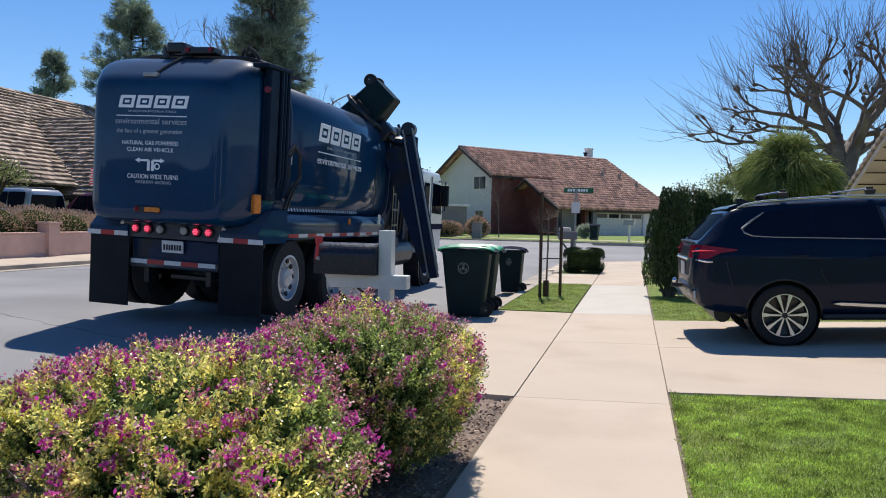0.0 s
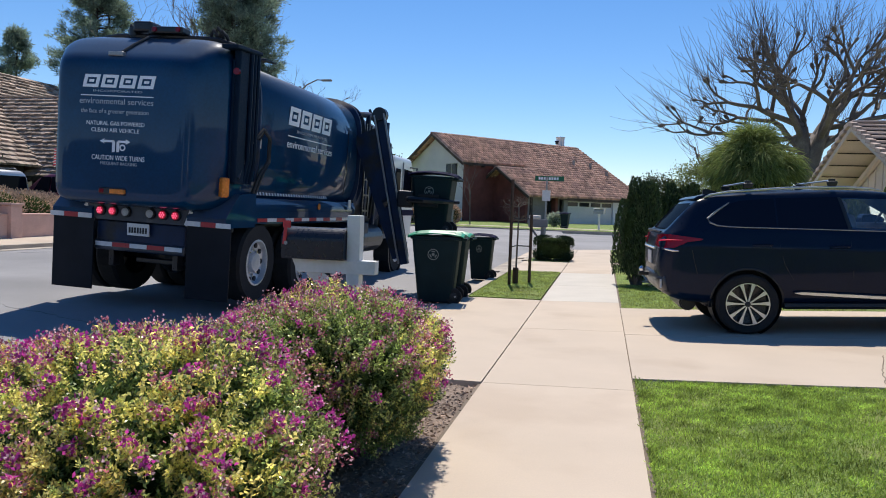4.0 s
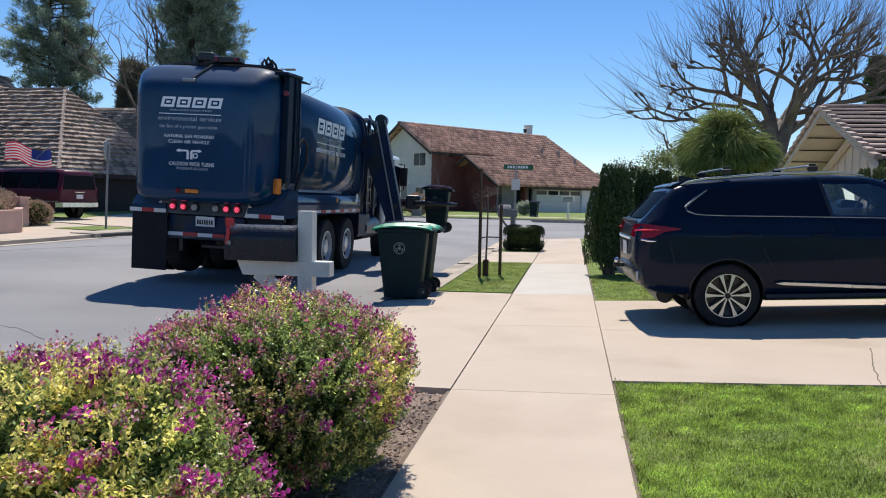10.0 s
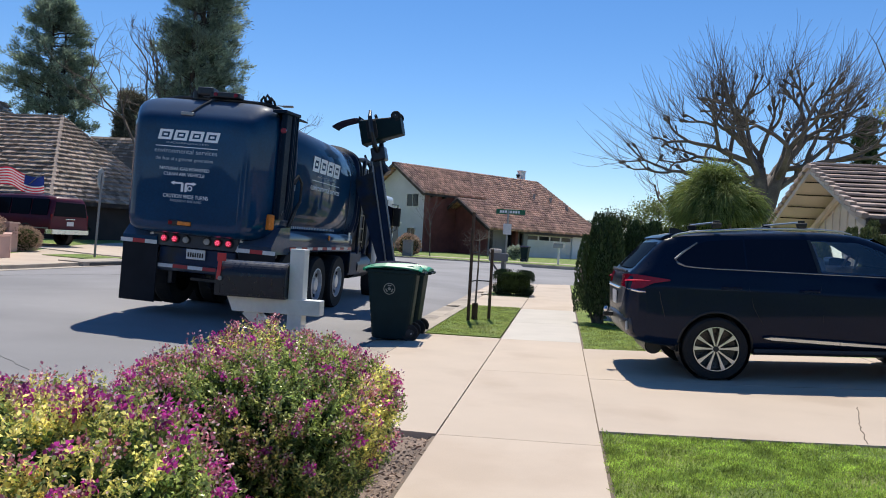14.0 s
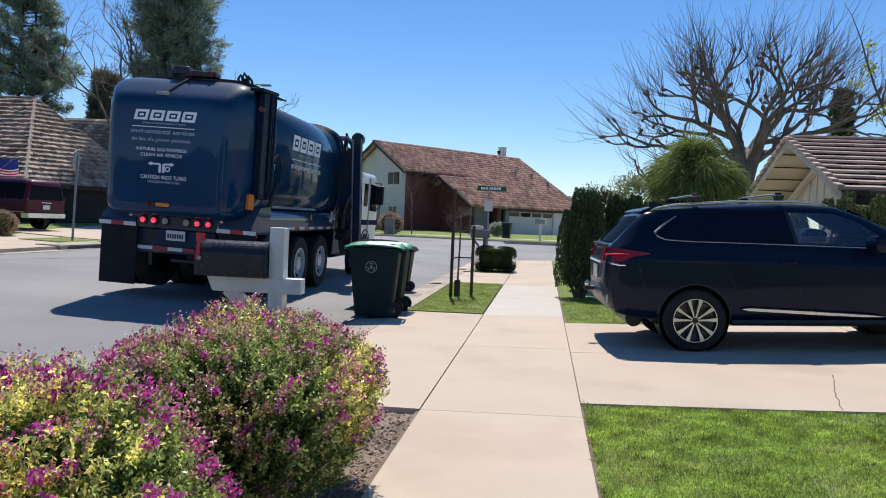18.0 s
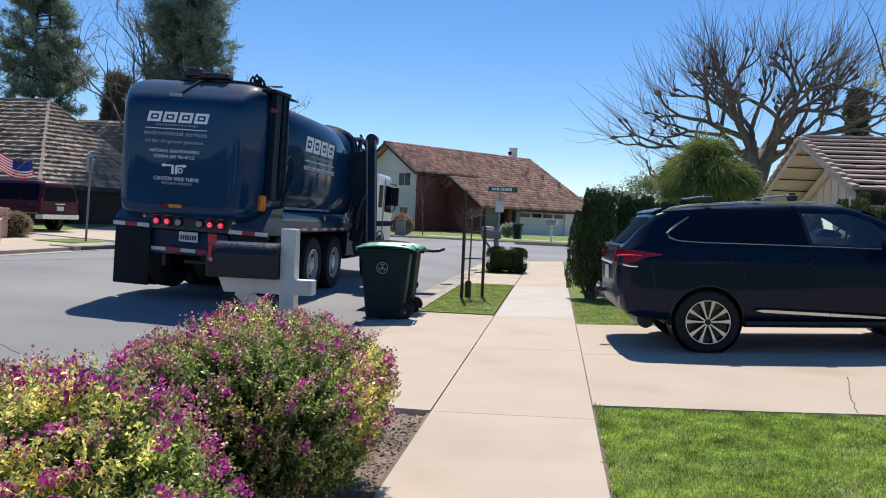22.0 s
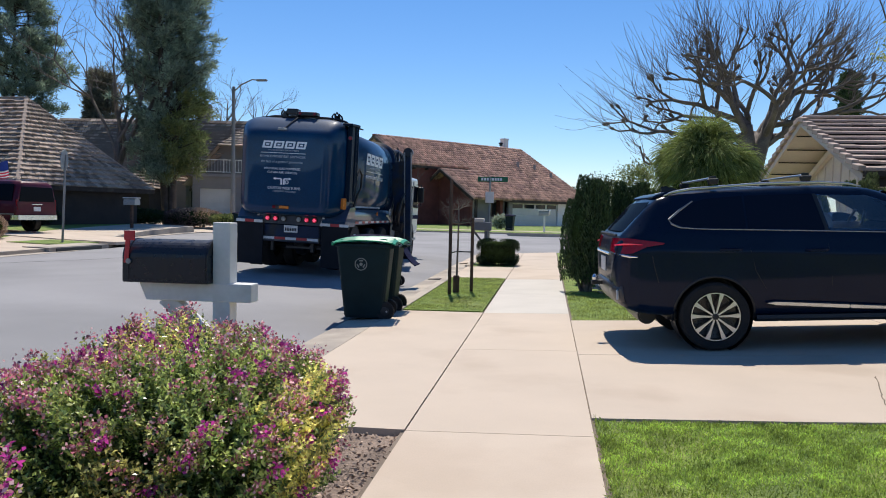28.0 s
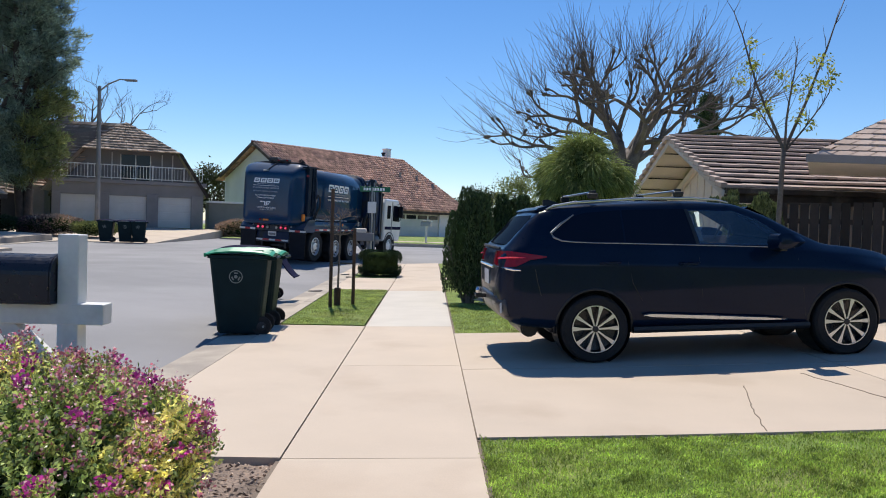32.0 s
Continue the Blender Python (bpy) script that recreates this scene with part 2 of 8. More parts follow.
SHAKE = mat("wood_shake", (0.35, 0.27, 0.215), 0.9, var=0.2, coarse=1.2, fine=12, bump=0.6, depth=0.02, island=0.5, second=(0.37, 0.30, 0.24), spot=-0.02)
FLAT_TILE = mat("brown_roof_tile", (0.46, 0.355, 0.295), 0.8, var=0.15, coarse=1.0, fine=25, bump=0.35, depth=0.008, second=(0.36, 0.27, 0.22), spot=0.0, island=0.1, piece=0.15)
DARK_WOOD = mat("dark_stained_wood", (0.045, 0.032, 0.026), 0.8, var=0.35, coarse=2.5, fine=30, bump=0.4, depth=0.008, piece=0.35, second=(0.09, 0.07, 0.055), spot=-0.05)
SOFFIT = mat("tan_soffit", (0.70, 0.59, 0.51), 0.8, var=0.08, coarse=1.2, fine=30, bump=0.2, depth=0.005)
SIDING = mat("beige_siding", (0.76, 0.66, 0.58), 0.8, var=0.07, coarse=1.2, fine=30, bump=0.2, depth=0.005)
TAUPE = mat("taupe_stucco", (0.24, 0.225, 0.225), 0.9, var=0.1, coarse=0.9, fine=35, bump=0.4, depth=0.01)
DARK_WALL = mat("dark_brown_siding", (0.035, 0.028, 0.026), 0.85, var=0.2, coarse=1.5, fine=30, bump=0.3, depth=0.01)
DOOR_WHITE = mat("garage_door_paint", (0.60, 0.585, 0.56), 0.55, var=0.05, coarse=1.5, fine=40, bump=0.1)
PANE = mat("window_pane", (0.015, 0.018, 0.024), 0.06, var=0.1, bump=0, spec=0.3)
BARK = mat("sycamore_bark", (0.135, 0.112, 0.096), 0.9, var=0.3, coarse=2.5, fine=25, bump=0.6, depth=0.02, second=(0.17, 0.145, 0.12), spot=-0.02)
DARK_BARK = mat("pine_bark", (0.075, 0.058, 0.047), 0.95, var=0.3, coarse=3, fine=25, bump=0.7, depth=0.02)
NEEDLE = mat("pine_needle", (0.25, 0.325, 0.235), 0.7, var=0.25, coarse=0.5, fine=5, bump=0, island=0.5, sheer=0.4)
NEEDLE_DULL = mat("dull_needle", (0.21, 0.20, 0.14), 0.75, var=0.25, coarse=0.5, fine=5, bump=0, island=0.5, sheer=0.3)
NEEDLE_LIGHT = mat("yellow_green_needle", (0.22, 0.25, 0.085), 0.7, var=0.25, coarse=0.5, fine=5, bump=0, island=0.4, sheer=0.3)
JUNIPER_OLIVE = mat("olive_juniper_leaf", (0.15, 0.185, 0.075), 0.75, var=0.25, coarse=1.5, fine=9, bump=0, island=0.5, sheer=0.3)
JUNIPER = mat("juniper_leaf", (0.06, 0.095, 0.035), 0.75, var=0.25, coarse=1.5, fine=9, bump=0, island=0.5, sheer=0.15)
STRAP_LEAF = mat("strap_leaf", (0.25, 0.30, 0.085), 0.75, var=0.2, coarse=1.5, fine=9, bump=0, island=0.45, sheer=0.35)
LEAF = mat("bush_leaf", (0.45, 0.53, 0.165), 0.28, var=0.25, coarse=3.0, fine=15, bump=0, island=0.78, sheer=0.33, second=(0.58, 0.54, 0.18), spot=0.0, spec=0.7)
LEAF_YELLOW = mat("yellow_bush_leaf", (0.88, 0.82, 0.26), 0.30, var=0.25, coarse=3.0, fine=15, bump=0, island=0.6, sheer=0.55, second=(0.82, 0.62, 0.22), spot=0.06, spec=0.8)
# darker copy of the bush leaf, for leaves in shade
SHADE_LEAF = mat("shade_bush_leaf", (0.125, 0.19, 0.05), 0.36, var=0.25, coarse=3.0, fine=15, bump=0, island=0.6, sheer=0.25, spec=0.7)
SILVER = mat("silver_paint", (0.42, 0.43, 0.45), 0.3, 0.4, var=0.05, coarse=2, fine=40, bump=0, coat=0.6)
# near-black cores put the shade between leaves into colour
SHADE_CORE = mat("bush_shade_core", (0.03, 0.045, 0.015), 1.0, spec=0.0, var=0.4, coarse=8, fine=30, bump=0.5, depth=0.02)
PETAL = mat("magenta_petal", (0.50, 0.055, 0.32), 0.45, var=0.2, coarse=5, fine=20, bump=0, island=0.5, sheer=0.5)
PETAL_DUSTY = mat("dusty_rose_petal", (0.50, 0.17, 0.23), 0.5, var=0.2, coarse=5, fine=20, bump=0, island=0.5, sheer=0.45)
PETAL_PALE = mat("pink_petal", (0.84, 0.55, 0.60), 0.5, var=0.2, coarse=5, fine=20, bump=0, island=0.4, sheer=0.45)
TWIG = mat("twig", (0.17, 0.135, 0.11), 0.9, var=0.3, coarse=8, fine=40, bump=0.2)
HEDGE = mat("hedge_leaf", (0.022, 0.045, 0.015), 0.6, var=0.3, coarse=4, fine=20, bump=0, island=0.5, sheer=0.15)
DRY_BUSH = mat("tan_bush_leaf", (0.46, 0.32, 0.23), 0.7, var=0.25, coarse=2, fine=12, bump=0, island=0.45, sheer=0.25)
FAR_LEAF = mat("far_leaf", (0.07, 0.085, 0.035), 0.8, var=0.3, coarse=0.5, fine=4, bump=0, island=0.45, sheer=0.2)
SPRING_LEAF = mat("spring_leaf", (0.34, 0.36, 0.06), 0.5, var=0.2, coarse=3, fine=12, bump=0, island=0.3, sheer=0.5)
PLANTER = mat("pink_stucco", (0.60, 0.39, 0.32), 0.9, var=0.12, coarse=2, fine=40, bump=0.4, depth=0.01, piece=0.12)
GALV = mat("galvanised_steel", (0.32, 0.32, 0.32), 0.45, 0.7, var=0.15, coarse=5, fine=50, bump=0.1)
SIGN_GREEN = mat("sign_green", (0.01, 0.12, 0.055), 0.45, var=0.08, coarse=6, bump=0)
MAROON = mat("maroon_paint", (0.075, 0.006, 0.018), 0.4, var=0.1, coarse=2, fine=40, bump=0, coat=0.2, spec=0.2)
FENCE_WOOD = mat("fence_board", (0.034, 0.029, 0.028), 0.9, var=0.3, coarse=2.5, fine=30, bump=0.4, depth=0.008, piece=0.4)
FLAG_RED = mat("flag_red", (0.62, 0.03, 0.06), 0.8, var=0.1, coarse=10, bump=0.1, sheer=0.4)
FLAG_WHITE = mat("flag_white", (0.7, 0.7, 0.7), 0.8, var=0.05, coarse=10, bump=0.1, sheer=0.4)
FLAG_BLUE = mat("flag_blue", (0.02, 0.04, 0.2), 0.8, var=0.1, coarse=10, bump=0.1, sheer=0.4)
STAKE = mat("stake_wood", (0.085, 0.05, 0.035), 0.9, var=0.25, coarse=5, fine=50, bump=0.4)
PLUM_LEAF = mat("plum_leaf", (0.17, 0.085, 0.085), 0.7, var=0.25, coarse=2, fine=12, bump=0, island=0.45, sheer=0.2)
PALE_LEAF = mat("pale_leaf", (0.42, 0.46, 0.36), 0.6, var=0.15, coarse=3, fine=12, bump=0, island=0.3, sheer=0.3)
LAMP_GREY = mat("weathered_concrete_pole", (0.24, 0.235, 0.23), 0.85, var=0.15, coarse=2, fine=40, bump=0.3)
TRUCK_RIM = mat("aluminium_rim", (0.62, 0.63, 0.65), 0.35, 0.5, var=0.1, coarse=8, fine=60, bump=0.05, depth=0.002)
BACKDROP_GREEN = mat("backdrop_green", (0.10, 0.11, 0.07), 1.0, var=0.3, coarse=0.05, fine=0.4, bump=0)


# ---- mesh helpers ----
def thing(name, label, category, m=None, group="", kind=""):
    ob = tagged(new(name), label, category, group, kind)
    ob.empty_display_size = 0.1
    if m is not None:
        ob.matrix_basis = m
    return ob


def mesh_of(name, bm, material, smooth=False):
    me = bpy.data.meshes.new(name)
    bm.normal_update()
    bm.to_mesh(me)
    bm.free()
    me.materials.append(material)
    if smooth:
        me.shade_smooth()
    return me


def part(name, bm, material, parent=None, label="", smooth=False):
    me = mesh_of(name, bm, material, smooth) if isinstance(bm, bmesh.types.BMesh) else bm
    ob = new(name, me)
    ob.parent = parent
    return tagged(ob, label)


def box(size, at=(0, 0, 0), bevel=0.0, turn=(0, 0, 0), bm=None, taper=1.0, segments=2):
    """A box of that size, centred at a place; taper narrows its foot."""
    bm = bm or bmesh.new()
    made = bmesh.ops.create_cube(bm, size=1.0)["verts"]
    for v in made:
        k = taper if v.co.z < 0 else 1.0
        v.co = Vector((v.co.x * size[0] * k, v.co.y * size[1] * k, v.co.z * size[2]))
    if bevel:
        edges = list({e for v in made for e in v.link_edges})
        made = bmesh.ops.bevel(bm, geom=edges, offset=bevel, segments=segments, affect="EDGES", profile=0.5)["verts"]
    m = pose(*at, *turn)
    for v in set(made):
        v.co = m @ v.co
    return bm


def cyl(radius, length, at=(0, 0, 0), turn=(0, 0, 0), sides=16, bm=None, radius2=None, bevel=0.0):
    bm = bm or bmesh.new()
    made = bmesh.ops.create_cone(bm, cap_ends=True, segments=sides, radius1=radius, radius2=radius if radius2 is None else radius2, depth=length)["verts"]
    if bevel:
        edges = list({e for v in made for e in v.link_edges if abs(e.verts[0].co.z - e.verts[1].co.z) < 1e-6})
        made = bmesh.ops.bevel(bm, geom=edges, offset=bevel, segments=2, affect="EDGES")["verts"]
    m = pose(*at, *turn)
    for v in set(made):
        v.co = m @ v.co
    return bm


def lathe(profile, at=(0, 0, 0), turn=(0, 0, 0), sides=24, bm=None, caps=True):
    """Turns a profile of (radius, height) about z."""
    bm = bm or bmesh.new()
    rings = []
    m = pose(*at, *turn)
    for r, z in profile:
        rings.append([bm.verts.new(m @ Vector((r * math.cos(2 * math.pi * k / sides), r * math.sin(2 * math.pi * k / sides), z))) for k in range(sides)])
    for a, b in zip(rings, rings[1:]):
        for k in range(sides):
            bm.faces.new((a[k], a[(k + 1) % sides], b[(k + 1) % sides], b[k]))
    if caps:
        bm.faces.new(rings[0][::-1])
        bm.faces.new(rings[-1])
    return bm


def loft(rings, bm=None, caps=True):
    bm = bm or bmesh.new()
    made = [[bm.verts.new(p) for p in ring] for ring in rings]
    n = len(made[0])
    for a, b in zip(made, made[1:]):
        for k in range(n):
            bm.faces.new((a[k], a[(k + 1) % n], b[(k + 1) % n], b[k]))
    if caps:
        bm.faces.new(made[0][::-1])
        bm.faces.new(made[-1])
    bmesh.ops.recalc_face_normals(bm, faces=bm.faces)
    return bm


def prism(outline, a, b, axis="x", bm=None):
    """A flat outline drawn out from a to b along an axis; outline points are the other two coordinates in order."""
    def lift(p, q):
        return {"x": (q, p[0], p[1]), "y": (p[0], q, p[1]), "z": (p[0], p[1], q)}[axis]
    return loft([[lift(p, a) for p in outline], [lift(p, b) for p in outline]], bm)


def tube(points, radii, sides=6, bm=None):
    """A tapered tube along points."""
    rings = []
    pts = [Vector(p) for p in points]
    for k, p in enumerate(pts):
        way = (pts[min(k + 1, len(pts) - 1)] - pts[max(k - 1, 0)]).normalized()
        side = way.cross(Vector((0.31, 0.17, 0.93))).normalized()
        up = way.cross(side)
        rings.append([p + radii[k] * (math.cos(2 * math.pi * s / sides) * side + math.sin(2 * math.pi * s / sides) * up) for s in range(sides)])
    return loft(rings, bm)


def raw_mesh(name, verts, faces, material, smooth=False):
    me = bpy.data.meshes.new(name)
    me.from_pydata(verts, [], faces)
    me.materials.append(material)
    if smooth:
        me.shade_smooth()
    return me


def quads(name, corners, material):
    """A mesh of separate quads from an array of n x 4 x 3."""
    n = len(corners)
    me = bpy.data.meshes.new(name)
    me.vertices.add(n * 4)
    me.vertices.foreach_set("co", np.asarray(corners, np.float32).ravel())
    me.loops.add(n * 4)
    me.loops.foreach_set("vertex_index", np.arange(n * 4, dtype=np.int32))
    me.polygons.add(n)
    me.polygons.foreach_set("loop_start", np.arange(0, n * 4, 4, dtype=np.int32))
    me.update(calc_edges=True)
    me.materials.append(material)
    return me


def leaf_quads(at, way, length, width, rng, curl=0.0):
    """Pointed leaves at places, along directions."""
    n = len(at)
    way = way / np.maximum(np.linalg.norm(way, axis=1, keepdims=True), 1e-6)
    side = np.cross(way, rng.normal(size=(n, 3)))
    side /= np.maximum(np.linalg.norm(side, axis=1, keepdims=True), 1e-6)
    length, width = np.broadcast_to(length, n)[:, None], np.broadcast_to(width, n)[:, None]
    up = np.cross(side, way) * curl * length
    return np.stack([at, at + way * length * 0.5 + side * width * 0.5 + up, at + way * length, at + way * length * 0.5 - side * width * 0.5 + up], 1)


def sphere_dirs(n, rng):
    d = rng.normal(size=(n, 3))
    return d / np.linalg.norm(d, axis=1, keepdims=True)


def text_bm(body, size, width=None):
    """Letters as a flat mesh, left at x = 0, foot at y = 0."""
    cu = bpy.data.curves.new("letters", "FONT")
    cu.body, cu.size, cu.extrude = body, size, 0.002
    ob = bpy.data.objects.new("letters", cu)
    scene.collection.objects.link(ob)
    me = bpy.data.meshes.new_from_object(ob.evaluated_get(bpy.context.evaluated_depsgraph_get()))
    bm = bmesh.new()
    bm.from_mesh(me)
    bpy.data.objects.remove(ob)
    bpy.data.curves.remove(cu)
    bpy.data.meshes.remove(me)
    if width:
        span = max(v.co.x for v in bm.verts) - min(v.co.x for v in bm.verts)
        low = min(v.co.x for v in bm.verts)
        for v in bm.verts:
            v.co.x = (v.co.x - low) * width / span
    return bm


# ---- ground, road and pavements ----
def smooth(v, a, b):
    k = min(max((v - a) / (b - a), 0.0), 1.0)
    return k * k * (3 - 2 * k)


def road_z(x, y):
    across = float(np.interp(x, [-13.7, -7.7, -1.75], [0.02, 0.13, -0.078]))
    k = smooth(y, 17, 27)
    return across * (1 - k) + float(np.interp(y, [18, 46], [0.04, 0.22])) * k


def lot_z(x, y):
    if x > -5:
        z = float(np.interp(x, [-1.75, -1.2, 0, 1.22, 2.66, 5.33, 8, 12], [-0.045, -0.012, 0, 0.035, 0.095, 0.235, 0.35, 0.4]))
    else:
        z = float(np.interp(x, [-40, -25, -19, -17, -13.7], [0.5, 0.42, 0.33, 0.22, 0.13])) + float(np.interp(y, [22, 45], [0, 0.35]))
    return z


def far_z(x, y):
    return float(np.interp(y, [38, 44, 60], [0.18, 0.30, 0.45]))


def sheet(name, x0, x1, y0, y1, height, material, nx=2, ny=2, thick=0.0, parent=None, label="", lift=0.0):
    """A slab whose top follows a height; thick closes it to that depth."""
    xs, ys = np.linspace(x0, x1, nx + 1), np.linspace(y0, y1, ny + 1)
    bm = bmesh.new()
    top = [[bm.verts.new((x, y, height(x, y) + lift)) for x in xs] for y in ys]
    for a, b in zip(top, top[1:]):
        for k in range(nx):
            bm.faces.new((a[k], a[k + 1], b[k + 1], b[k]))
    if thick:
        rim = [*top[0], *[r[-1] for r in top[1:]], *top[-1][-2::-1], *[r[0] for r in top[-2:0:-1]]]
        low = [bm.verts.new(v.co - Vector((0, 0, thick))) for v in rim]
        for k in range(len(rim)):
            bm.faces.new((rim[k], low[k], low[(k + 1) % len(rim)], rim[(k + 1) % len(rim)]))
    ob = new(name, mesh_of(name, bm, material))
    ob.parent = parent
    return tagged(ob, label)


def strip(name, line, inner, outer, height, material, thick=0.25, parent=None, label="", lift=0.0):
    """A band along a polyline, between two offsets to its left."""
    pts = [Vector((*p, 0)) for p in line]
    bm = bmesh.new()
    rows = []
    for k, p in enumerate(pts):
        way = (pts[min(k + 1, len(pts) - 1)] - pts[max(k - 1, 0)]).normalized()
        left = Vector((-way.y, way.x, 0))
        row = []
        for f in np.linspace(inner, outer, 5):
            q = p + left * float(f)
            row.append(bm.verts.new((q.x, q.y, height(q.x, q.y) + lift)))
        rows.append(row)
    for a, b in zip(rows, rows[1:]):
        for k in range(4):
            bm.faces.new((a[k], b[k], b[k + 1], a[k + 1]))
    rim = [r[0] for r in rows] + rows[-1][1:] + [r[-1] for r in rows[-2::-1]] + rows[0][-2:0:-1]
    low = [bm.verts.new(v.co - Vector((0, 0, thick))) for v in rim]
    for k in range(len(rim)):
        bm.faces.new((rim[k], low[k], low[(k + 1) % len(rim)], rim[(k + 1) % len(rim)]))
    bmesh.ops.recalc_face_normals(bm, faces=bm.faces)
    ob = new(name, mesh_of(name, bm, material))
    ob.parent = parent
    return tagged(ob, label)


def ground_z(x, y):
    if -13.9 < x < -1.6 or 22 < y < 40 and x > -20:
        return road_z(x, y)
    return road_z(min(max(x, -13.7), -1.75), y) - 0.12


def build_ground():
    xs = [-900, -300, -120, -60, -40, -30, -24, -20, -17, -14.6, -13.9, -13.7, -12, -10, -8.6, -7.7, -6.8, -5, -3, -1.75, -1.6, 0, 3, 8, 16, 30, 60, 120, 300, 900]
    ys = [-900, -300, -80, -30, -14, -6, 0, 4, 8, 12, 16, 18, 20, 22, 24, 26, 30, 34, 38, 42, 46, 60, 100, 300, 900]
    bm = bmesh.new()
    grid = [[bm.verts.new((x, y, ground_z(x, y))) for x in xs] for y in ys]
    for a, b in zip(grid, grid[1:]):
        for k in range(len(xs) - 1):
            bm.faces.new((a[k], a[k + 1], b[k + 1], b[k]))
    me = mesh_of("ground", bm, ASPHALT, True)
    tagged(new("ground", me), "grey asphalt street with a slight crown", "road", kind="structure")


def build_pavements():
    walk_root = thing("sidewalk", "pale beige concrete sidewalk in jointed slabs", "sidewalk", kind="structure")
    cuts = [-12.2, -9.15, -6.1, -3.05, 0.0, 3.0, 5.95, 8.6, 11.7, 14.8, 17.9, 21.0, 24.3]
    for a, b in zip(cuts, cuts[1:]):
        pale = NEW_CONCRETE if 5.9 < a < 8.7 else CONCRETE
        sheet("slab", 0.006, 1.216, a + 0.004, b - 0.004, lot_z, pale, 2, 6, 0.16, walk_root)
    sheet("bed_soil", -0.03, 1.25, -12.3, 24.4, lot_z, JOINT, 2, 12, 0.2, walk_root, "dark soil in the joints", -0.018)
    apron = thing("driveway_apron", "pale concrete driveway apron sloping to the gutter", "driveway", kind="structure")
    sheet("slab", -1.28, -0.006, 0.02, 5.98, lot_z, CONCRETE, 4, 4, 0.2, apron)
    sheet("slab", -1.76, -1.292, 0.02, 5.98, lot_z, KERB, 2, 4, 0.2, apron, "greyer gutter lip", -0.004)
    second = thing("driveway_apron", "pale concrete driveway apron beyond the grass patch", "driveway", kind="structure")
    sheet("slab", -1.28, -0.012, 11.75, 15.6, lot_z, CONCRETE, 4, 4, 0.2, second)
    sheet("slab", -1.76, -1.292, 11.75, 15.6, lot_z, KERB, 2, 4, 0.2, second, "", -0.004)
    third = thing("corner_ramp", "pale concrete corner pavement with a ramp to the street", "pavement", kind="structure")
    sheet("slab", -1.7, -0.012, 17.3, 24.4, lot_z, CONCRETE, 4, 4, 0.2, third)
    sheet("slab", -2.2, 3.4, 24.42, 26.6, lambda x, y: lot_z(min(x, 1.2), y) + (road_z(-4, 27) - 0.0) * smooth(y, 24.4, 26.6) * 0.5, CONCRETE, 6, 4, 0.2, third)
    kerbs = thing("kerb", "weathered concrete kerb and gutter along the street", "kerb", kind="structure")
    for a, b in ((-14.0, -2.4), (-2.38, -0.01), (6.0, 8.9), (8.92, 11.74), (15.62, 18.4), (18.42, 21.4), (21.42, 24.4)):
        sheet("kerb_stone", -1.36, -1.2, a, b, lambda x, y: 0.012, KERB, 1, 2, 0.2, kerbs)
        sheet("gutter_stone", -1.80, -1.362, a, b, lambda x, y: -0.07, KERB, 1, 2, 0.15, kerbs)
    bed = tagged(sheet("planting_bed", -1.19, -0.0, -13.0, -0.01, lot_z, SOIL, 8, 60, 0.2, lift=-0.035), "brown bark-strewn planting bed beside the sidewalk", "bed", kind="structure")
    for v in bed.data.vertices:
        v.co.z += 0.018 * noise.noise(Vector((v.co.x * 4, v.co.y * 4, 0)))
    patch = sheet("lawn", -1.19, -0.02, 6.0, 11.7, lot_z, TURF, 10, 30, 0.2, lift=0.015)
    tagged(patch, "trimmed green grass patch in the parkway", "lawn", kind="structure")
    tagged(sheet("lawn", -1.19, -0.02, 15.65, 17.28, lot_z, TURF, 4, 4, 0.2, lift=0.0), "small grass patch under a clipped hedge", "lawn", kind="structure")
    tagged(sheet("lawn", 1.25, 16, -14, 0.40, lot_z, TURF, 40, 40, 0.2, lift=-0.01), "bright green mown front lawn", "lawn", kind="structure")
    tagged(sheet("lawn", 1.25, 5.2, 5.30, 15.0, lot_z, TURF, 30, 24, 0.2, lift=-0.01), "green grass strip beside the driveway", "lawn", kind="structure")
    tagged(sheet("lawn", 1.25, 16, 15.9, 24.3, lot_z, TURF, 10, 10, 0.2, lift=-0.01), "grass near the street corner", "lawn", kind="structure")
    tagged(sheet("side_yard", 5.21, 16, 5.30, 15.0, lot_z, KERB, 12, 12, 0.2, lift=-0.01), "bare pale ground beside the neighbouring house", "yard", kind="structure")
    side = thing("driveway", "pale concrete driveway with joints and a crack", "driveway", kind="structure")
    for x0, x1 in ((1.226, 4.9), (4.91, 8.6), (8.61, 12.5)):
        for y0, y1 in ((0.44, 2.80), (2.815, 5.27)):
            sheet("slab", x0, x1, y0, y1, lot_z, CONCRETE, 8, 3, 0.2, side)
    sheet("bed_soil", 1.215, 12.6, 0.405, 5.29, lot_z, JOINT, 12, 3, 0.2, side, "dark soil in the joints", -0.016)
    sheet("slab", 1.25, 16, 15.02, 15.88, lot_z, CONCRETE, 8, 1, 0.2, side)
    crack = bmesh.new()
    rng = random.Random(4)
    for start, way, n in (((3.19, 0.47), (0.016, 0.06), 24), ((4.52, 1.30), (-0.009, 0.06), 17), ((4.50, 1.30), (0.06, -0.03), 22)):
        p = Vector((*start, 0))
        line = [p]
        for _ in range(n):
            p = p + Vector((way[0] + rng.uniform(-0.012, 0.012), way[1] + rng.uniform(-0.02, 0.02), 0))
            line.append(p)
        tube([(q.x, q.y, lot_z(q.x, q.y) + 0.001) for q in line], [0.0045] * len(line), 4, crack)
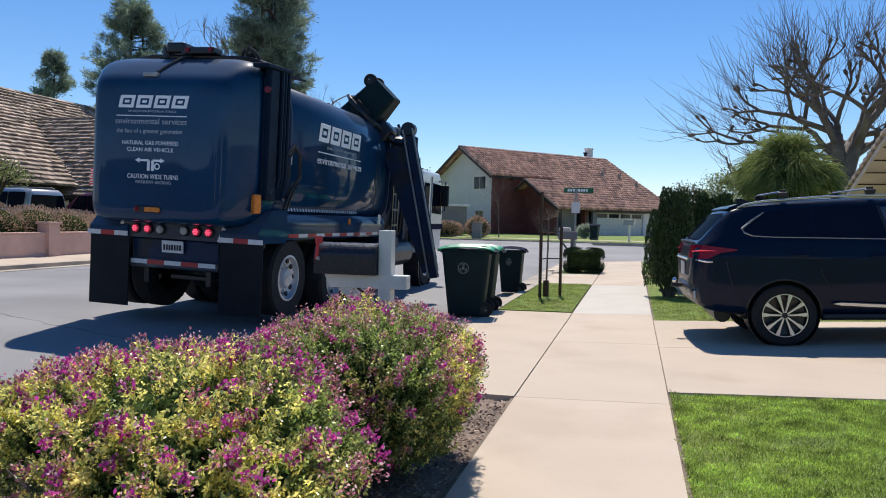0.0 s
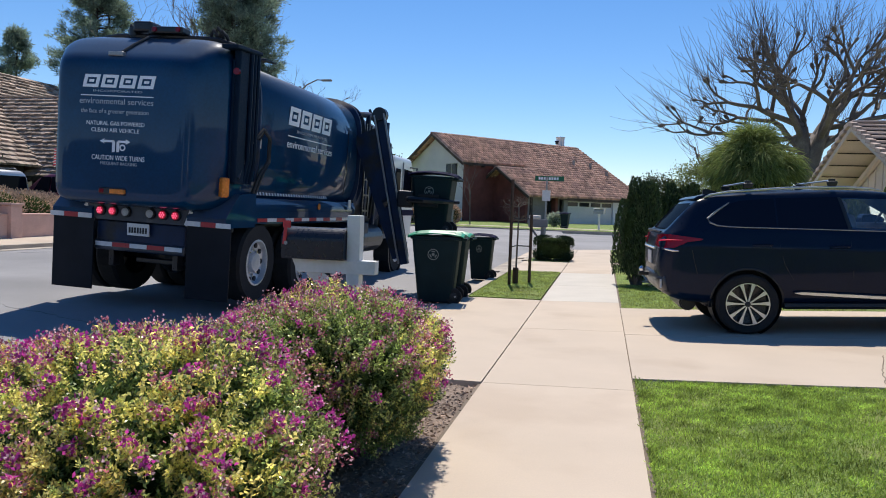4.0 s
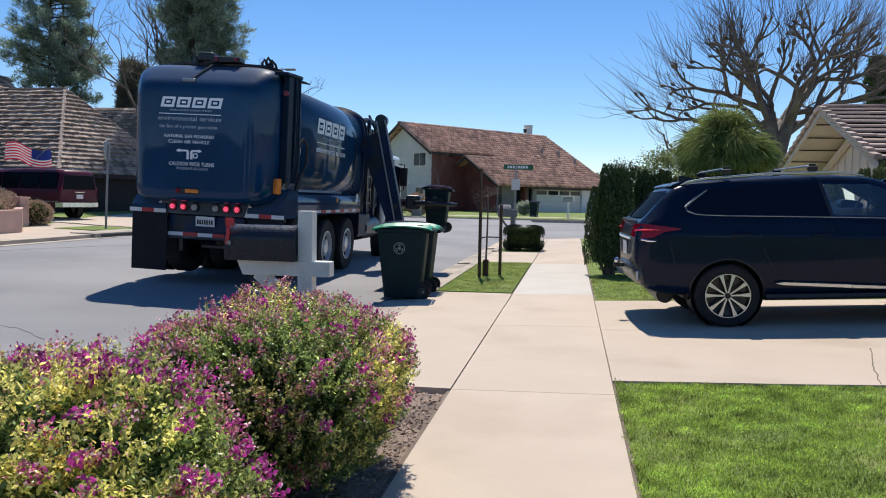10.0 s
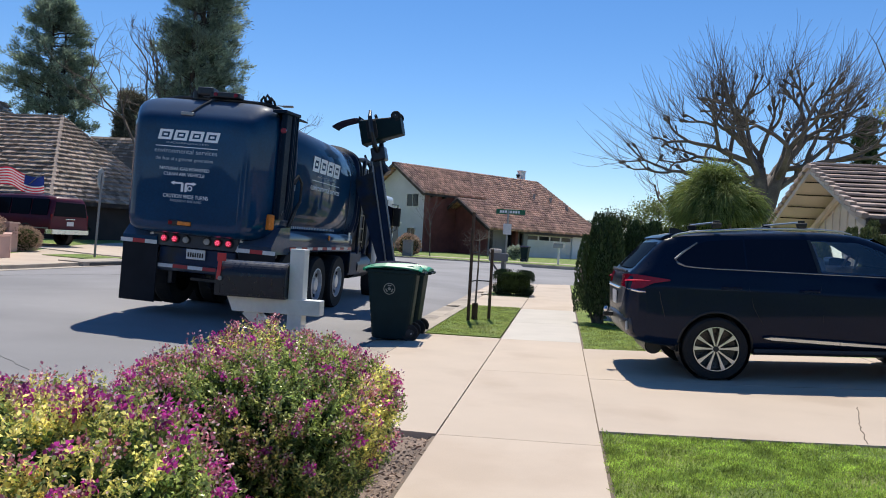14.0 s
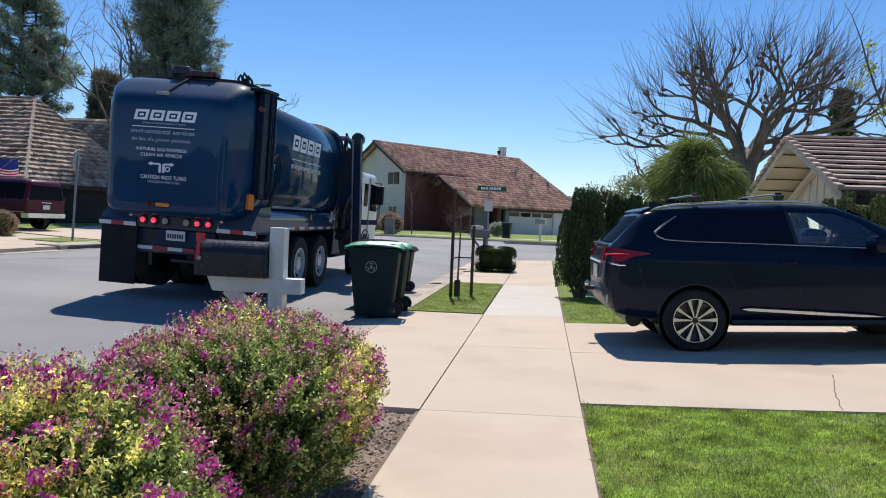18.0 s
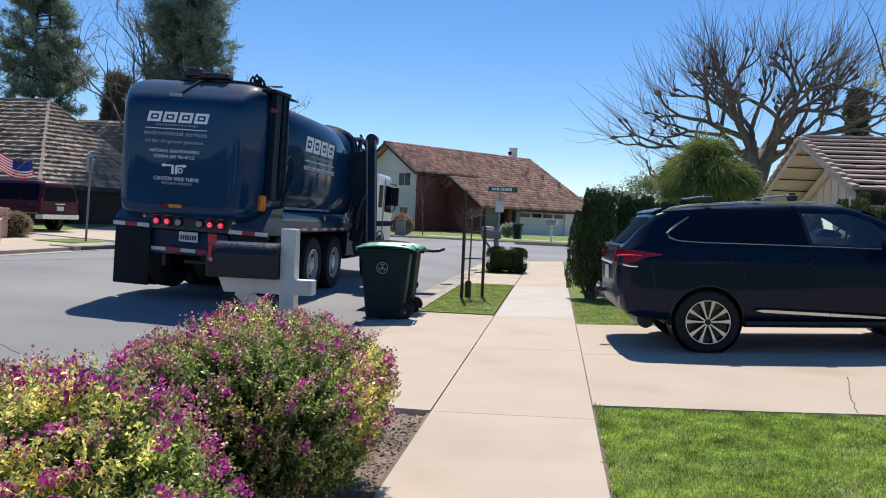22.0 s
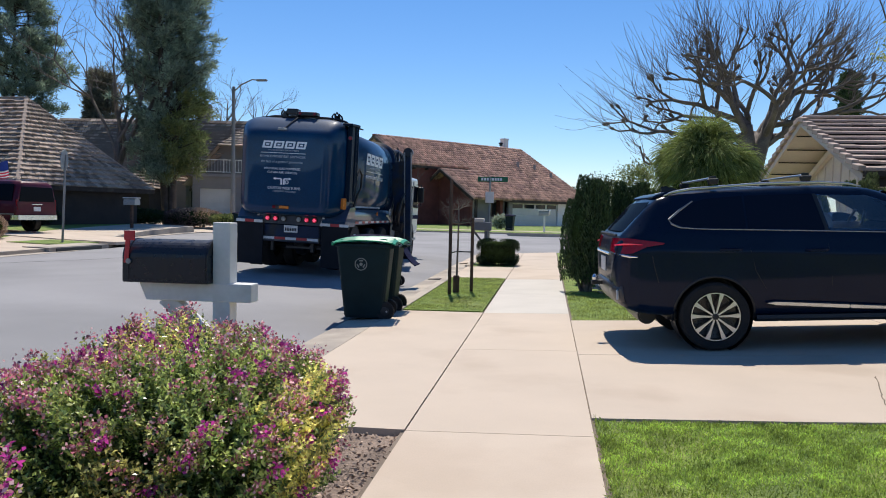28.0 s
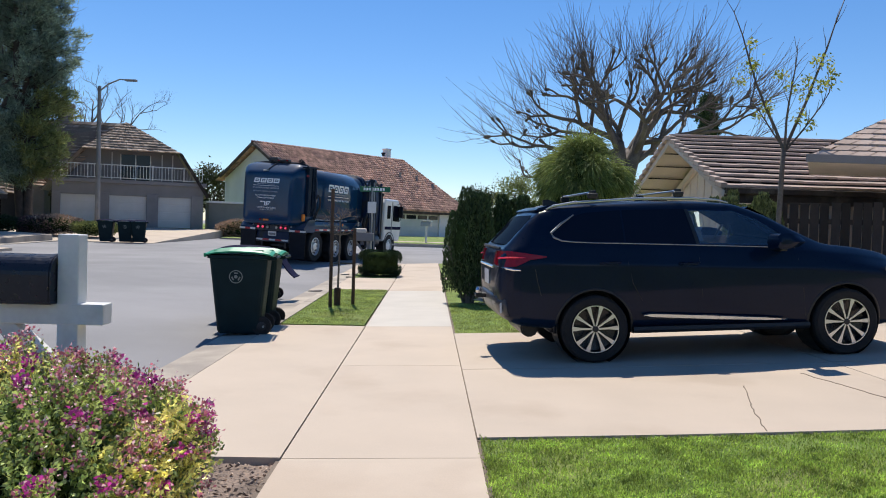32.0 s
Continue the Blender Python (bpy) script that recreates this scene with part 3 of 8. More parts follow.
    part("crack", crack, JOINT, side, "thin dark crack")
    # the far side of the street
    line = [(-13.7, -14), (-13.7, 6), (-13.75, 13), (-13.9, 16), (-14.6, 18.6), (-15.6, 21), (-16.9, 24.5), (-17.6, 28), (-18.0, 31.5), (-18.0, 33)]
    west = thing("kerb", "weathered kerb curving round the opposite corner", "kerb", kind="structure")
    strip("kerb_stone", line, 0.0, 0.16, lot_z, KERB, 0.35, west, lift=0.0)
    strip("gutter_stone", line, -0.45, -0.002, lambda x, y: road_z(x, y) + 0.012, KERB, 0.1, west)
    lip = strip("sidewalk", line, 0.162, 3.0, lot_z, CONCRETE, 0.3)
    tagged(lip, "pale sidewalk on the opposite side of the street", "sidewalk", kind="structure")
    yard = strip("lawn", line, 3.002, 40, lot_z, TURF, 0.4, lift=-0.005)
    tagged(yard, "shaded lawns of the opposite houses", "lawn", kind="structure")
    tagged(sheet("lawn", -16.4, -14.6, 17.0, 19.2, lot_z, TURF, 4, 4, 0.05, lift=0.02), "small grass patch round a sign pole", "lawn", kind="structure")
    tagged(sheet("driveway", -30, -14.2, 19.6, 22.6, lot_z, CONCRETE, 8, 4, 0.1, lift=0.03), "pale driveway where a maroon wagon is parked", "driveway", kind="structure")
    tagged(sheet("catch_basin", -14.6, -13.72, 15.4, 18.4, lambda x, y: lot_z(x, y) + 0.03, KERB, 2, 2, 0.22), "concrete storm drain inlet in the kerb", "drain", kind="structure")
    slot = thing("drain_slot", "dark open slot of the storm drain", "drain", kind="structure")
    part("opening", box((0.06, 2.3, 0.12), (-13.735, 16.85, lot_z(-13.9, 16.85) - 0.065), 0.01), BLACK, slot)
    tagged(sheet("driveway", -24.5, -13.0, 33.0, 46.5, lambda x, y: float(np.interp(y, [33, 46], [0.16, 0.75])), CONCRETE, 8, 8, 0.5), "wide pale driveway before three garage doors", "driveway", kind="structure")
    tagged(sheet("lawn", -60, -13.0, 46.5, 120, lambda x, y: 0.72, TURF, 8, 8, 0.9), "ground behind the garage house", "lawn", kind="structure")
    tagged(sheet("lawn", -60, -24.52, 33.0, 46.5, lambda x, y: float(np.interp(y, [33, 46], [0.3, 0.75])), TURF, 8, 8, 0.5), "shaded ground under the conifers", "lawn", kind="structure")
    # across the junction
    tagged(sheet("kerb", -12.5, 60, 43.0, 43.2, far_z, KERB, 8, 1, 0.4), "kerb across the junction", "kerb", kind="structure")
    tagged(sheet("lawn", -12.5, 60, 43.21, 45.6, far_z, TURF, 12, 2, 0.3, lift=0.02), "grass verge across the junction", "lawn", kind="structure")
    tagged(sheet("sidewalk", -12.5, 60, 45.61, 47.0, far_z, CONCRETE, 8, 1, 0.3, lift=0.02), "far sidewalk", "sidewalk", kind="structure")
    tagged(sheet("lawn", -12.5, 80, 47.01, 200, far_z, TURF, 12, 12, 0.3, lift=0.02), "lawn before the tile-roofed house", "lawn", kind="structure")
    tagged(sheet("driveway", 3.4, 9.5, 42.98, 66, far_z, CONCRETE, 4, 8, 0.3, lift=0.035), "pale driveway to a white garage", "driveway", kind="structure")


def road_cracks():
    """Thin tarred cracks that wander across the asphalt."""
    rng = random.Random(14)
    for start, way, n in (((-7.6, 1.9), (0.13, -0.03), 42), ((-12.6, 9.0), (0.10, 0.18), 34)):
        p = Vector((*start, 0))
        line = [p]
        for _ in range(n):
            p = p + Vector((way[0] + rng.uniform(-0.07, 0.07), way[1] + rng.uniform(-0.07, 0.07), 0))
            line.append(p)
        bm = tube([(q.x, q.y, road_z(q.x, q.y) + 0.001) for q in line], [rng.uniform(0.001, 0.005) for _ in line], 4)
        tagged(new("road_crack", mesh_of("road_crack", bm, CRACK)), "thin dark crack wandering across the asphalt", "crack", kind="structure")


build_ground()
build_pavements()
road_cracks()


# ---- roofs and houses ----
def tiled_slope(e0, e1, r0, r1, rows, cols, wave, step, material):
    """Courses of separate tiles between an eave and a ridge; wave raises a barrel on each, step lifts its lower edge."""
    fine = 6 if wave else 1
    e0, e1, r0, r1 = (Vector(p) for p in (e0, e1, r0, r1))
    up = (e1 - e0).cross(r0 - e0).normalized()
    if up.z < 0:
        up = -up
    rnd = random.Random(rows * 101 + cols)
    verts, faces = [], []
    for r in range(rows):
        lo, hi = r / rows, (r + 1) / rows
        a, b, c, d = e0.lerp(r0, lo), e1.lerp(r1, lo), e0.lerp(r0, hi), e1.lerp(r1, hi)
        shift = 0.0 if wave else 0.5 * (r % 2)
        for k in range(cols + (1 if shift else 0)):
            u0, u1 = max(0.0, (k - shift) / cols), min(1.0, (k + 1 - shift) / cols)
            trim = 0.0 if wave else (u1 - u0) * 0.05
            lift = step * (rnd.uniform(0.9, 1.1) if wave else rnd.uniform(0.65, 1.25))
            i = len(verts)
            for row in range(3):
                p, q = (a, b) if row < 2 else (c, d)
                for j in range(fine + 1):
                    u = u0 + trim + (u1 - u0 - 2 * trim) * j / fine
                    w = wave * (-0.5, 0.1, 0.85, 1, 0.85, 0.1, -0.5)[j] if wave else 0.0
                    verts.append(p.lerp(q, u) + up * ((0.0, lift + w, 0.012 + w)[row]))
            for row in range(2):
                for j in range(fine):
                    t = i + row * (fine + 1) + j
                    faces.append((t, t + 1, t + fine + 2, t + fine + 1))
    if not wave:
        i = len(verts)
        verts += [p - up * 0.015 for p in (e0, e1, r1, r0)]
        faces.append((i, i + 1, i + 2, i + 3))
    return raw_mesh("roof", verts, faces, material)


def slab_between(points, thick):
    """A flat polygon with a thickness below it."""
    pts = [Vector(p) for p in points]
    low = [p - Vector((0, 0, thick)) for p in pts]
    return loft([pts, low])


def window(parent, w, h, m, bars=1, material=WHITE, depth=0.08):
    """A framed window in the x-z plane facing -y, its sill at the pose's origin."""
    win = part("window", box((w - 0.08, 0.02, h - 0.08), (0, 0.02, h / 2)), PANE, parent)
    win.matrix_basis = m
    for x in (-w / 2, w / 2):
        part("frame", box((0.07, depth, h), (x, 0, h / 2), 0.008), material, win)
    for z in (0.0, h):
        part("frame", box((w, depth, 0.07), (0, 0, z), 0.008), material, win)
    for k in range(bars):
        part("mullion", box((0.04, depth * 0.8, h), (-w / 2 + w * (k + 1) / (bars + 1), 0, h / 2), 0.006), material, win)
    return win


def garage_door(parent, w, h, m, panels=4, lights=0):
    door = part("garage_door", box((w, 0.05, h), (0, 0.03, h / 2)), DOOR_WHITE, parent, "white sectional garage door")
    door.matrix_basis = m
    for k in range(panels):
        z = h * (k + 0.5) / panels
        if lights and k == panels - 1:
            for j in range(lights):
                part("pane", box((w / lights - 0.22, 0.03, h / panels - 0.18), (-w / 2 + w * (j + 0.5) / lights, -0.005, z), 0.01), PANE, door)
        part("panel", box((w - 0.06, 0.04, h / panels - 0.03), (0, 0.012, z), 0.012), DOOR_WHITE, door)
    return door


def house_across():
    """Two-storey house with a long tiled slope, seen across the junction."""
    h = thing("house", "two-storey house, white stucco gable, red brick front, terracotta tile roof", "house", pose(-14.33, 61.2, 0.35, 0, 0, 48.85))
    top, eave_hi, eave_lo = 7.95, 5.15, 2.35
    part("roof", tiled_slope((-0.7, -4.75, eave_hi), (6.4, -4.75, eave_hi), (-0.7, 0, top), (6.4, 0, top), 12, 24, 0.19, 0.09, TERRACOTTA), TERRACOTTA, h, "terracotta barrel tile slope")
    part("roof", tiled_slope((6.4, -9.6, eave_lo), (18.3, -9.6, eave_lo), (6.4, 0, top), (18.3, 0, top), 25, 40, 0.19, 0.09, TERRACOTTA), TERRACOTTA, h, "terracotta barrel tile slope")
    part("roof", tiled_slope((18.3, 5.6, 4.7), (-0.7, 5.6, 4.7), (18.3, 0, top), (-0.7, 0, top), 12, 60, 0.05, 0.05, TERRACOTTA), TERRACOTTA, h, "terracotta barrel tile slope")
    ridge = bmesh.new()
    for k in range(46):
        cyl(0.11, 0.44, (-0.6 + k * 0.41, 0, top + 0.03), (0, 90, 0), 8, ridge)
    part("ridge_tiles", ridge, BRICK_RED, h, "dark ridge tiles")
    part("wall", prism([(-4.3, 0), (4.9, 0), (4.9, 5.0), (0, 7.7), (-4.3, 5.15)], 0.0, 0.3, "x"), STUCCO, h, "white stucco gable wall")
    part("wall", box((6.6, 0.3, 5.1), (3.2, -4.25, 2.55)), BRICK_RED, h, "dark red brick front wall")
    part("wall", prism([(-9.1, 0), (4.9, 0), (4.9, 5.0), (0, 7.7), (-9.1, 2.45)], 17.4, 17.7, "x"), STUCCO, h, "white stucco side wall")
    part("wall", box((17.6, 0.3, 5.0), (8.8, 4.95, 2.5)), STUCCO, h)
    part("wall", prism([(-9.1, 0), (-4.4, 0), (-4.4, 5.0), (-9.1, 2.45)], 6.4, 6.7, "x"), BRICK_RED, h)
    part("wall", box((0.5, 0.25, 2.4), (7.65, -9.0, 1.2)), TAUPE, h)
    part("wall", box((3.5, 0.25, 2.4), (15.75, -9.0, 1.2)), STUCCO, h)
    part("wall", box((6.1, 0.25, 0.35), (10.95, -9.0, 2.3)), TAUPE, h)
    garage_door(h, 6.05, 2.15, pose(10.95, -8.98, 0.0), 4, 4)
    # porch wing, its gable towards the side
    part("roof", tiled_slope((2.3, -10.0, 2.32), (6.9, -10.0, 2.32), (2.3, -5.7, 4.9), (6.9, -5.7, 4.9), 11, 18, 0.17, 0.09, TERRACOTTA), TERRACOTTA, h, "terracotta porch slope")
    part("roof", tiled_slope((6.4, -3.5, 3.5), (2.3, -3.5, 3.5), (6.4, -5.7, 4.9), (2.3, -5.7, 4.9), 6, 13, 0.17, 0.09, TERRACOTTA), TERRACOTTA, h)
    part("wall", prism([(-8.6, 0), (-4.4, 0), (-4.4, 4.0), (-5.7, 4.75), (-8.6, 3.0)], 3.3, 3.55, "x"), BRICK_RED, h, "dark red brick porch gable")
    part("bargeboard", box((0.08, 5.05, 0.22), (2.3, -7.85, 3.55), 0.0, (30.9, 0, 0)), DARK_WOOD, h)
    part("bargeboard", box((0.08, 2.65, 0.22), (2.3, -4.6, 4.13), 0.0, (-32.5, 0, 0)), DARK_WOOD, h)
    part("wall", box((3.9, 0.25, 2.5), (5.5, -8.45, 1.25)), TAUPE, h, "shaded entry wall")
    window(h, 1.1, 1.2, pose(6.3, -8.6, 0.95), 1, DARK_WOOD)
    part("porch_post", box((0.2, 0.2, 2.4), (3.0, -9.6, 1.2), 0.01), DARK_WOOD, h)
    for s in (-1, 1):
        part("bargeboard", box((0.08, 5.6, 0.24), (-0.74, s * 2.4, top - 1.5), 0.0, (s * -30.5, 0, 0)), DARK_WOOD, h)
    part("fascia", box((11.9, 0.06, 0.2), (12.35, -9.62, eave_lo - 0.06)), DARK_WOOD, h)
    part("fascia", box((7.1, 0.06, 0.2), (2.85, -4.77, eave_hi - 0.06)), DARK_WOOD, h)
    for k in range(5):
        part("rafter_tail", box((0.12, 0.5, 0.16), (0.3 + k * 1.4, -4.6, eave_hi - 0.2)), DARK_WOOD, h)
    window(h, 1.75, 1.15, pose(-0.02, -2.3, 4.05, 0, 0, -90))
    window(h, 1.2, 1.25, pose(-0.02, -2.3, 0.9, 0, 0, -90))
    chimney = part("chimney", box((0.62, 0.62, 2.0), (16.6, 0.7, 8.0), 0.02), STUCCO, h, "white stucco chimney")
    part("cap", box((0.72, 0.72, 0.12), (16.6, 0.7, 9.05), 0.02), STUCCO, chimney)
    part("flue", lathe([(0.16, 8.8), (0.16, 9.0), (0.24, 9.05), (0.2, 9.15)], (15.7, 0.3, -0.55), sides=10), BLACK_METAL, chimney)
    for x, y in ((16.0, -4.2), (13.9, -3.9), (16.9, -5.6)):
        part("vent_pipe", cyl(0.14, 0.7, (x, y, top + y * 0.585 + 0.3), sides=8), TAUPE, h)


def gable_garage():
    """Neighbour's house with its low gable towards the street and a flat brown tile roof."""
    h = thing("house", "single-storey beige house with brown flat tile roof and open gable", "house", pose(7.18, 13.57, 0.24))
    top, eave, half = 3.52, 2.10, 3.55
    x0 = -0.55
    rows = 11
    width = 0.43
    run, rise = half / rows, (top - eave) / rows
    ring = [(0.0, 0.055), (0.0, 0.10), (run * 1.12, rise * 1.12 + 0.015), (run * 1.12, rise * 1.12)]
    near = mesh_of("tile", loft([[(0.004, *p) for p in ring], [(width - 0.004, *p) for p in ring]]), FLAT_TILE)
    rng = random.Random(31)
    for r in range(rows):
        for k in range(18):
            p = part("tile", near, None, h)
            p.matrix_basis = pose(x0 + k * width, -half + r * run, eave + r * rise + rng.uniform(0, 0.012), rng.uniform(-0.6, 0.6), 0, 0)
    rest = bmesh.new()
    for r in range(rows):
        for k in range(18, 36):
            q = [(y - half + r * run, z + eave + r * rise) for y, z in ring]
            loft([[(x0 + k * width, *p) for p in q], [(x0 + (k + 1) * width - 0.008, *p) for p in q]], rest)
        for k in range(36):
            q = [(half - r * run - y, z + eave + r * rise) for y, z in ring]
            loft([[(x0 + k * width, *p) for p in q], [(x0 + (k + 1) * width - 0.008, *p) for p in q]], rest)
    tagged(part("tile_field", rest, FLAT_TILE, h), kind="stuff")
    for s in (-1, 1):
        part("roof_deck", slab_between([(x0 + 0.05, s * half, eave - 0.012), (15.0, s * half, eave - 0.012), (15.0, 0, top - 0.012), (x0 + 0.05, 0, top - 0.012)], 0.03), DARK_WOOD, h)
        for r in range(rows):
            y0, z0 = s * (half - r * run), eave + r * rise
            part("rake_tile", box((0.13, run * 1.04, 0.11), (x0 - 0.02, y0 - s * run / 2, z0 + rise / 2 + 0.05), 0.014, (s * -11, 0, 0)), FLAT_TILE, h)
    for k in range(38):
        part("ridge_tile", box((0.42, 0.2, 0.06), (x0 + 0.2 + k * 0.405, 0, top + 0.07), 0.02), FLAT_TILE, h)
    part("wall", prism([(-half + 0.5, 0), (half - 0.5, 0), (half - 0.5, 2.05), (0, 3.32), (-half + 0.5, 2.05)], 0.45, 0.65, "x"), SIDING, h, "beige board siding gable wall")
    for k in range(12):
        y = -2.75 + k * 0.5
        part("batten", box((0.03, 0.05, 3.2 - abs(y) * 0.42), (0.437, y, (3.2 - abs(y) * 0.42) / 2)), SIDING, h)
    part("wall", box((14.1, 0.2, 2.1), (7.7, -half + 0.6, 1.05)), SIDING, h)
    part("wall", box((13, 0.2, 2.1), (8.0, half - 0.6, 1.05)), SIDING, h)
    for s in (-1, 1):
        part("soffit", box((1.7, 3.75, 0.04), (x0 + 0.85, s * half / 2, (top + eave) / 2 - 0.06), 0.0, (s * -21.8, 0, 0)), SOFFIT, h, "tan underside of the roof overhang")
        part("fascia", box((0.05, 3.8, 0.13), (x0 + 0.01, s * half / 2, (top + eave) / 2 - 0.085), 0.0, (s * -21.8, 0, 0)), SOFFIT, h, "tan gable fascia")
        for k in range(5):
            part("outrigger", box((1.0, 0.022, 0.03), (x0 + 0.53, s * (0.5 + k * 0.66), top - 0.125 - (0.5 + k * 0.66) * 0.4)), DARK_WOOD, h)
        part("brace", box((0.1, 3.2, 0.14), (0.36, s * 1.7, 2.45), 0.0, (s * -21.8, 0, 0)), SOFFIT, h)
    part("gutter", box((15.5, 0.14, 0.12), (7.2, -half - 0.05, eave - 0.02), 0.02), DARK_WOOD, h)
    part("fascia", box((15.5, 0.05, 0.26), (7.2, -half + 0.04, eave - 0.12)), DARK_WOOD, h)


def near_house():
    """Low hipped eave of the house whose driveway is seen."""
    h = thing("house", "corner of a low house with grey-brown tile eave", "house")
    z, top = 2.76, 3.62
    a, b, c, d = (6.94, 7.45), (18, 7.45), (18, 9.95), (8.25, 9.95)
    p, q = (9.0, 8.8, top), (18, 8.8, top)
    part("roof", tiled_slope((*a, z), (*b, z), p, q, 7, 34, 0.0, 0.035, FLAT_TILE), FLAT_TILE, h)
    part("roof", tiled_slope((*d, z), (*a, z), p, (p[0], p[1] - 0.02, top), 7, 8, 0.0, 0.035, FLAT_TILE), FLAT_TILE, h)
    part("roof", tiled_slope((*c, z), (*d, z), q, p, 7, 34, 0.0, 0.035, FLAT_TILE), FLAT_TILE, h)
    part("soffit", slab_between([(*a, z - 0.01), (*b, z - 0.01), (*c, z - 0.01), (*d, z - 0.01)], 0.07), SIDING, h, "pale boxed eave")
    part("fascia", box((11.1, 0.04, 0.13), (12.45, 7.42, z - 0.03), 0.004), TAUPE, h)
    part("wall", box((7.4, 1.8, 2.3), (14.0, 8.7, 1.45)), SIDING, h)
    part("wall", box((6.0, 12.0, 2.6), (15.0, -3.0, 1.6)), SIDING, h)
    part("wall", box((4.2, 7.0, 2.6), (15.9, 5.5, 1.6)), SIDING, h)


def hip_house():
    """Shake-roofed house on the opposite corner."""
    h = thing("house", "brown single-storey house with steep weathered wood shake roof", "house")
    z, top = 2.35, 6.95
    back = Vector((-1, 0.02, 0))
    a, b, p = Vector((-23.3, 26.4, z)), Vector((-20.4, 33.2, z)), Vector((-26.1, 30.7, top))
    c, d, q = b + back * 20, a + back * 20, p + back * 15
    part("roof", tiled_slope(d, a, q, p, 20, 60, 0.0, 0.12, SHAKE), SHAKE, h, "weathered wood shake slope")
    part("roof", tiled_slope(a, b, p, p + Vector((0, 0.02, 0)), 20, 26, 0.0, 0.12, SHAKE), SHAKE, h, "sunlit wood shake hip")
    part("roof", tiled_slope(b, c, p + Vector((0, 0.02, 0)), q, 20, 60, 0.0, 0.12, SHAKE), SHAKE, h)
    for a1, b1 in ((a, p), (b, p), (p, q)):
        v = b1 - a1
        n = int(v.length / 0.4)
        turn = tuple(math.degrees(e) for e in v.to_track_quat("X", "Z").to_euler())
        for k in range(n):
            c1 = a1 + v * ((k + 0.5) / n)
            cap = part("hip_cap", box((0.45, 0.17, 0.05)), SHAKE, h)
            cap.matrix_basis = pose(c1.x, c1.y, c1.z + 0.05, *turn)
    inset = [a + (p - a) * 0.14, b + (p - b) * 0.14, c + (q - c) * 0.14, d + (q - d) * 0.14]
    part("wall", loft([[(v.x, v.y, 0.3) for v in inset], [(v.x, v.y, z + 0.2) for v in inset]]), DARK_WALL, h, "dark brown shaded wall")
    for a1, b1 in ((a, b), (d, a)):
        v = b1 - a1
        f = part("fascia", box((v.length, 0.08, 0.22)), DARK_WOOD, h)
        f.matrix_basis = pose(*((a1 + b1) / 2 - Vector((0, 0, 0.08))), 0, 0, math.degrees(math.atan2(v.y, v.x)))
    # the street wing and its valley
    part("roof", tiled_slope((-27.3, 15.5, 2.85), (-27.3, 33, 2.85), (-37.4, 15.5, 9.2), (-37.4, 40, 9.2), 26, 44, 0.0, 0.12, SHAKE), SHAKE, h, "weathered wood shake wing slope")
    part("roof", tiled_slope((-47.5, 40, 2.85), (-47.5, 15.5, 2.85), (-37.4, 40, 9.2), (-37.4, 15.5, 9.2), 26, 44, 0.0, 0.12, SHAKE), SHAKE, h)
    part("wall", prism([(-28.0, 0.3), (-46.8, 0.3), (-46.8, 3.0), (-37.4, 8.9), (-28.0, 3.0)], 16.2, 16.5, "y"), DARK_WALL, h)
    part("wall", box((0.3, 10.0, 2.7), (-28.1, 21.5, 1.6)), DARK_WALL, h)
    at = inset[0].lerp(inset[3], 0.25)
    window(h, 2.2, 1.2, pose(at.x - 0.02, at.y - 0.05, 1.1, 0, 0, -23), 2, DARK_WOOD)


def back_house():
    h = thing("house", "low house with grey wood shake roof behind the conifers", "house")
    part("roof", tiled_slope((-45, 42, 2.7), (-25.5, 42, 2.7), (-45, 47, 6.6), (-27.5, 47, 6.6), 18, 60, 0.0, 0.12, SHAKE), SHAKE, h)
    part("roof", tiled_slope((-25.5, 42, 2.7), (-25.5, 52, 2.7), (-27.5, 47, 6.6), (-27.5, 47.02, 6.6), 18, 30, 0.0, 0.12, SHAKE), SHAKE, h)
    part("roof", tiled_slope((-25.5, 52, 2.7), (-45, 52, 2.7), (-27.5, 47, 6.6), (-45, 47, 6.6), 18, 60, 0.0, 0.12, SHAKE), SHAKE, h)
    part("wall", box((18.5, 9.2, 2.2), (-35.2, 47, 1.7)), DARK_WALL, h)


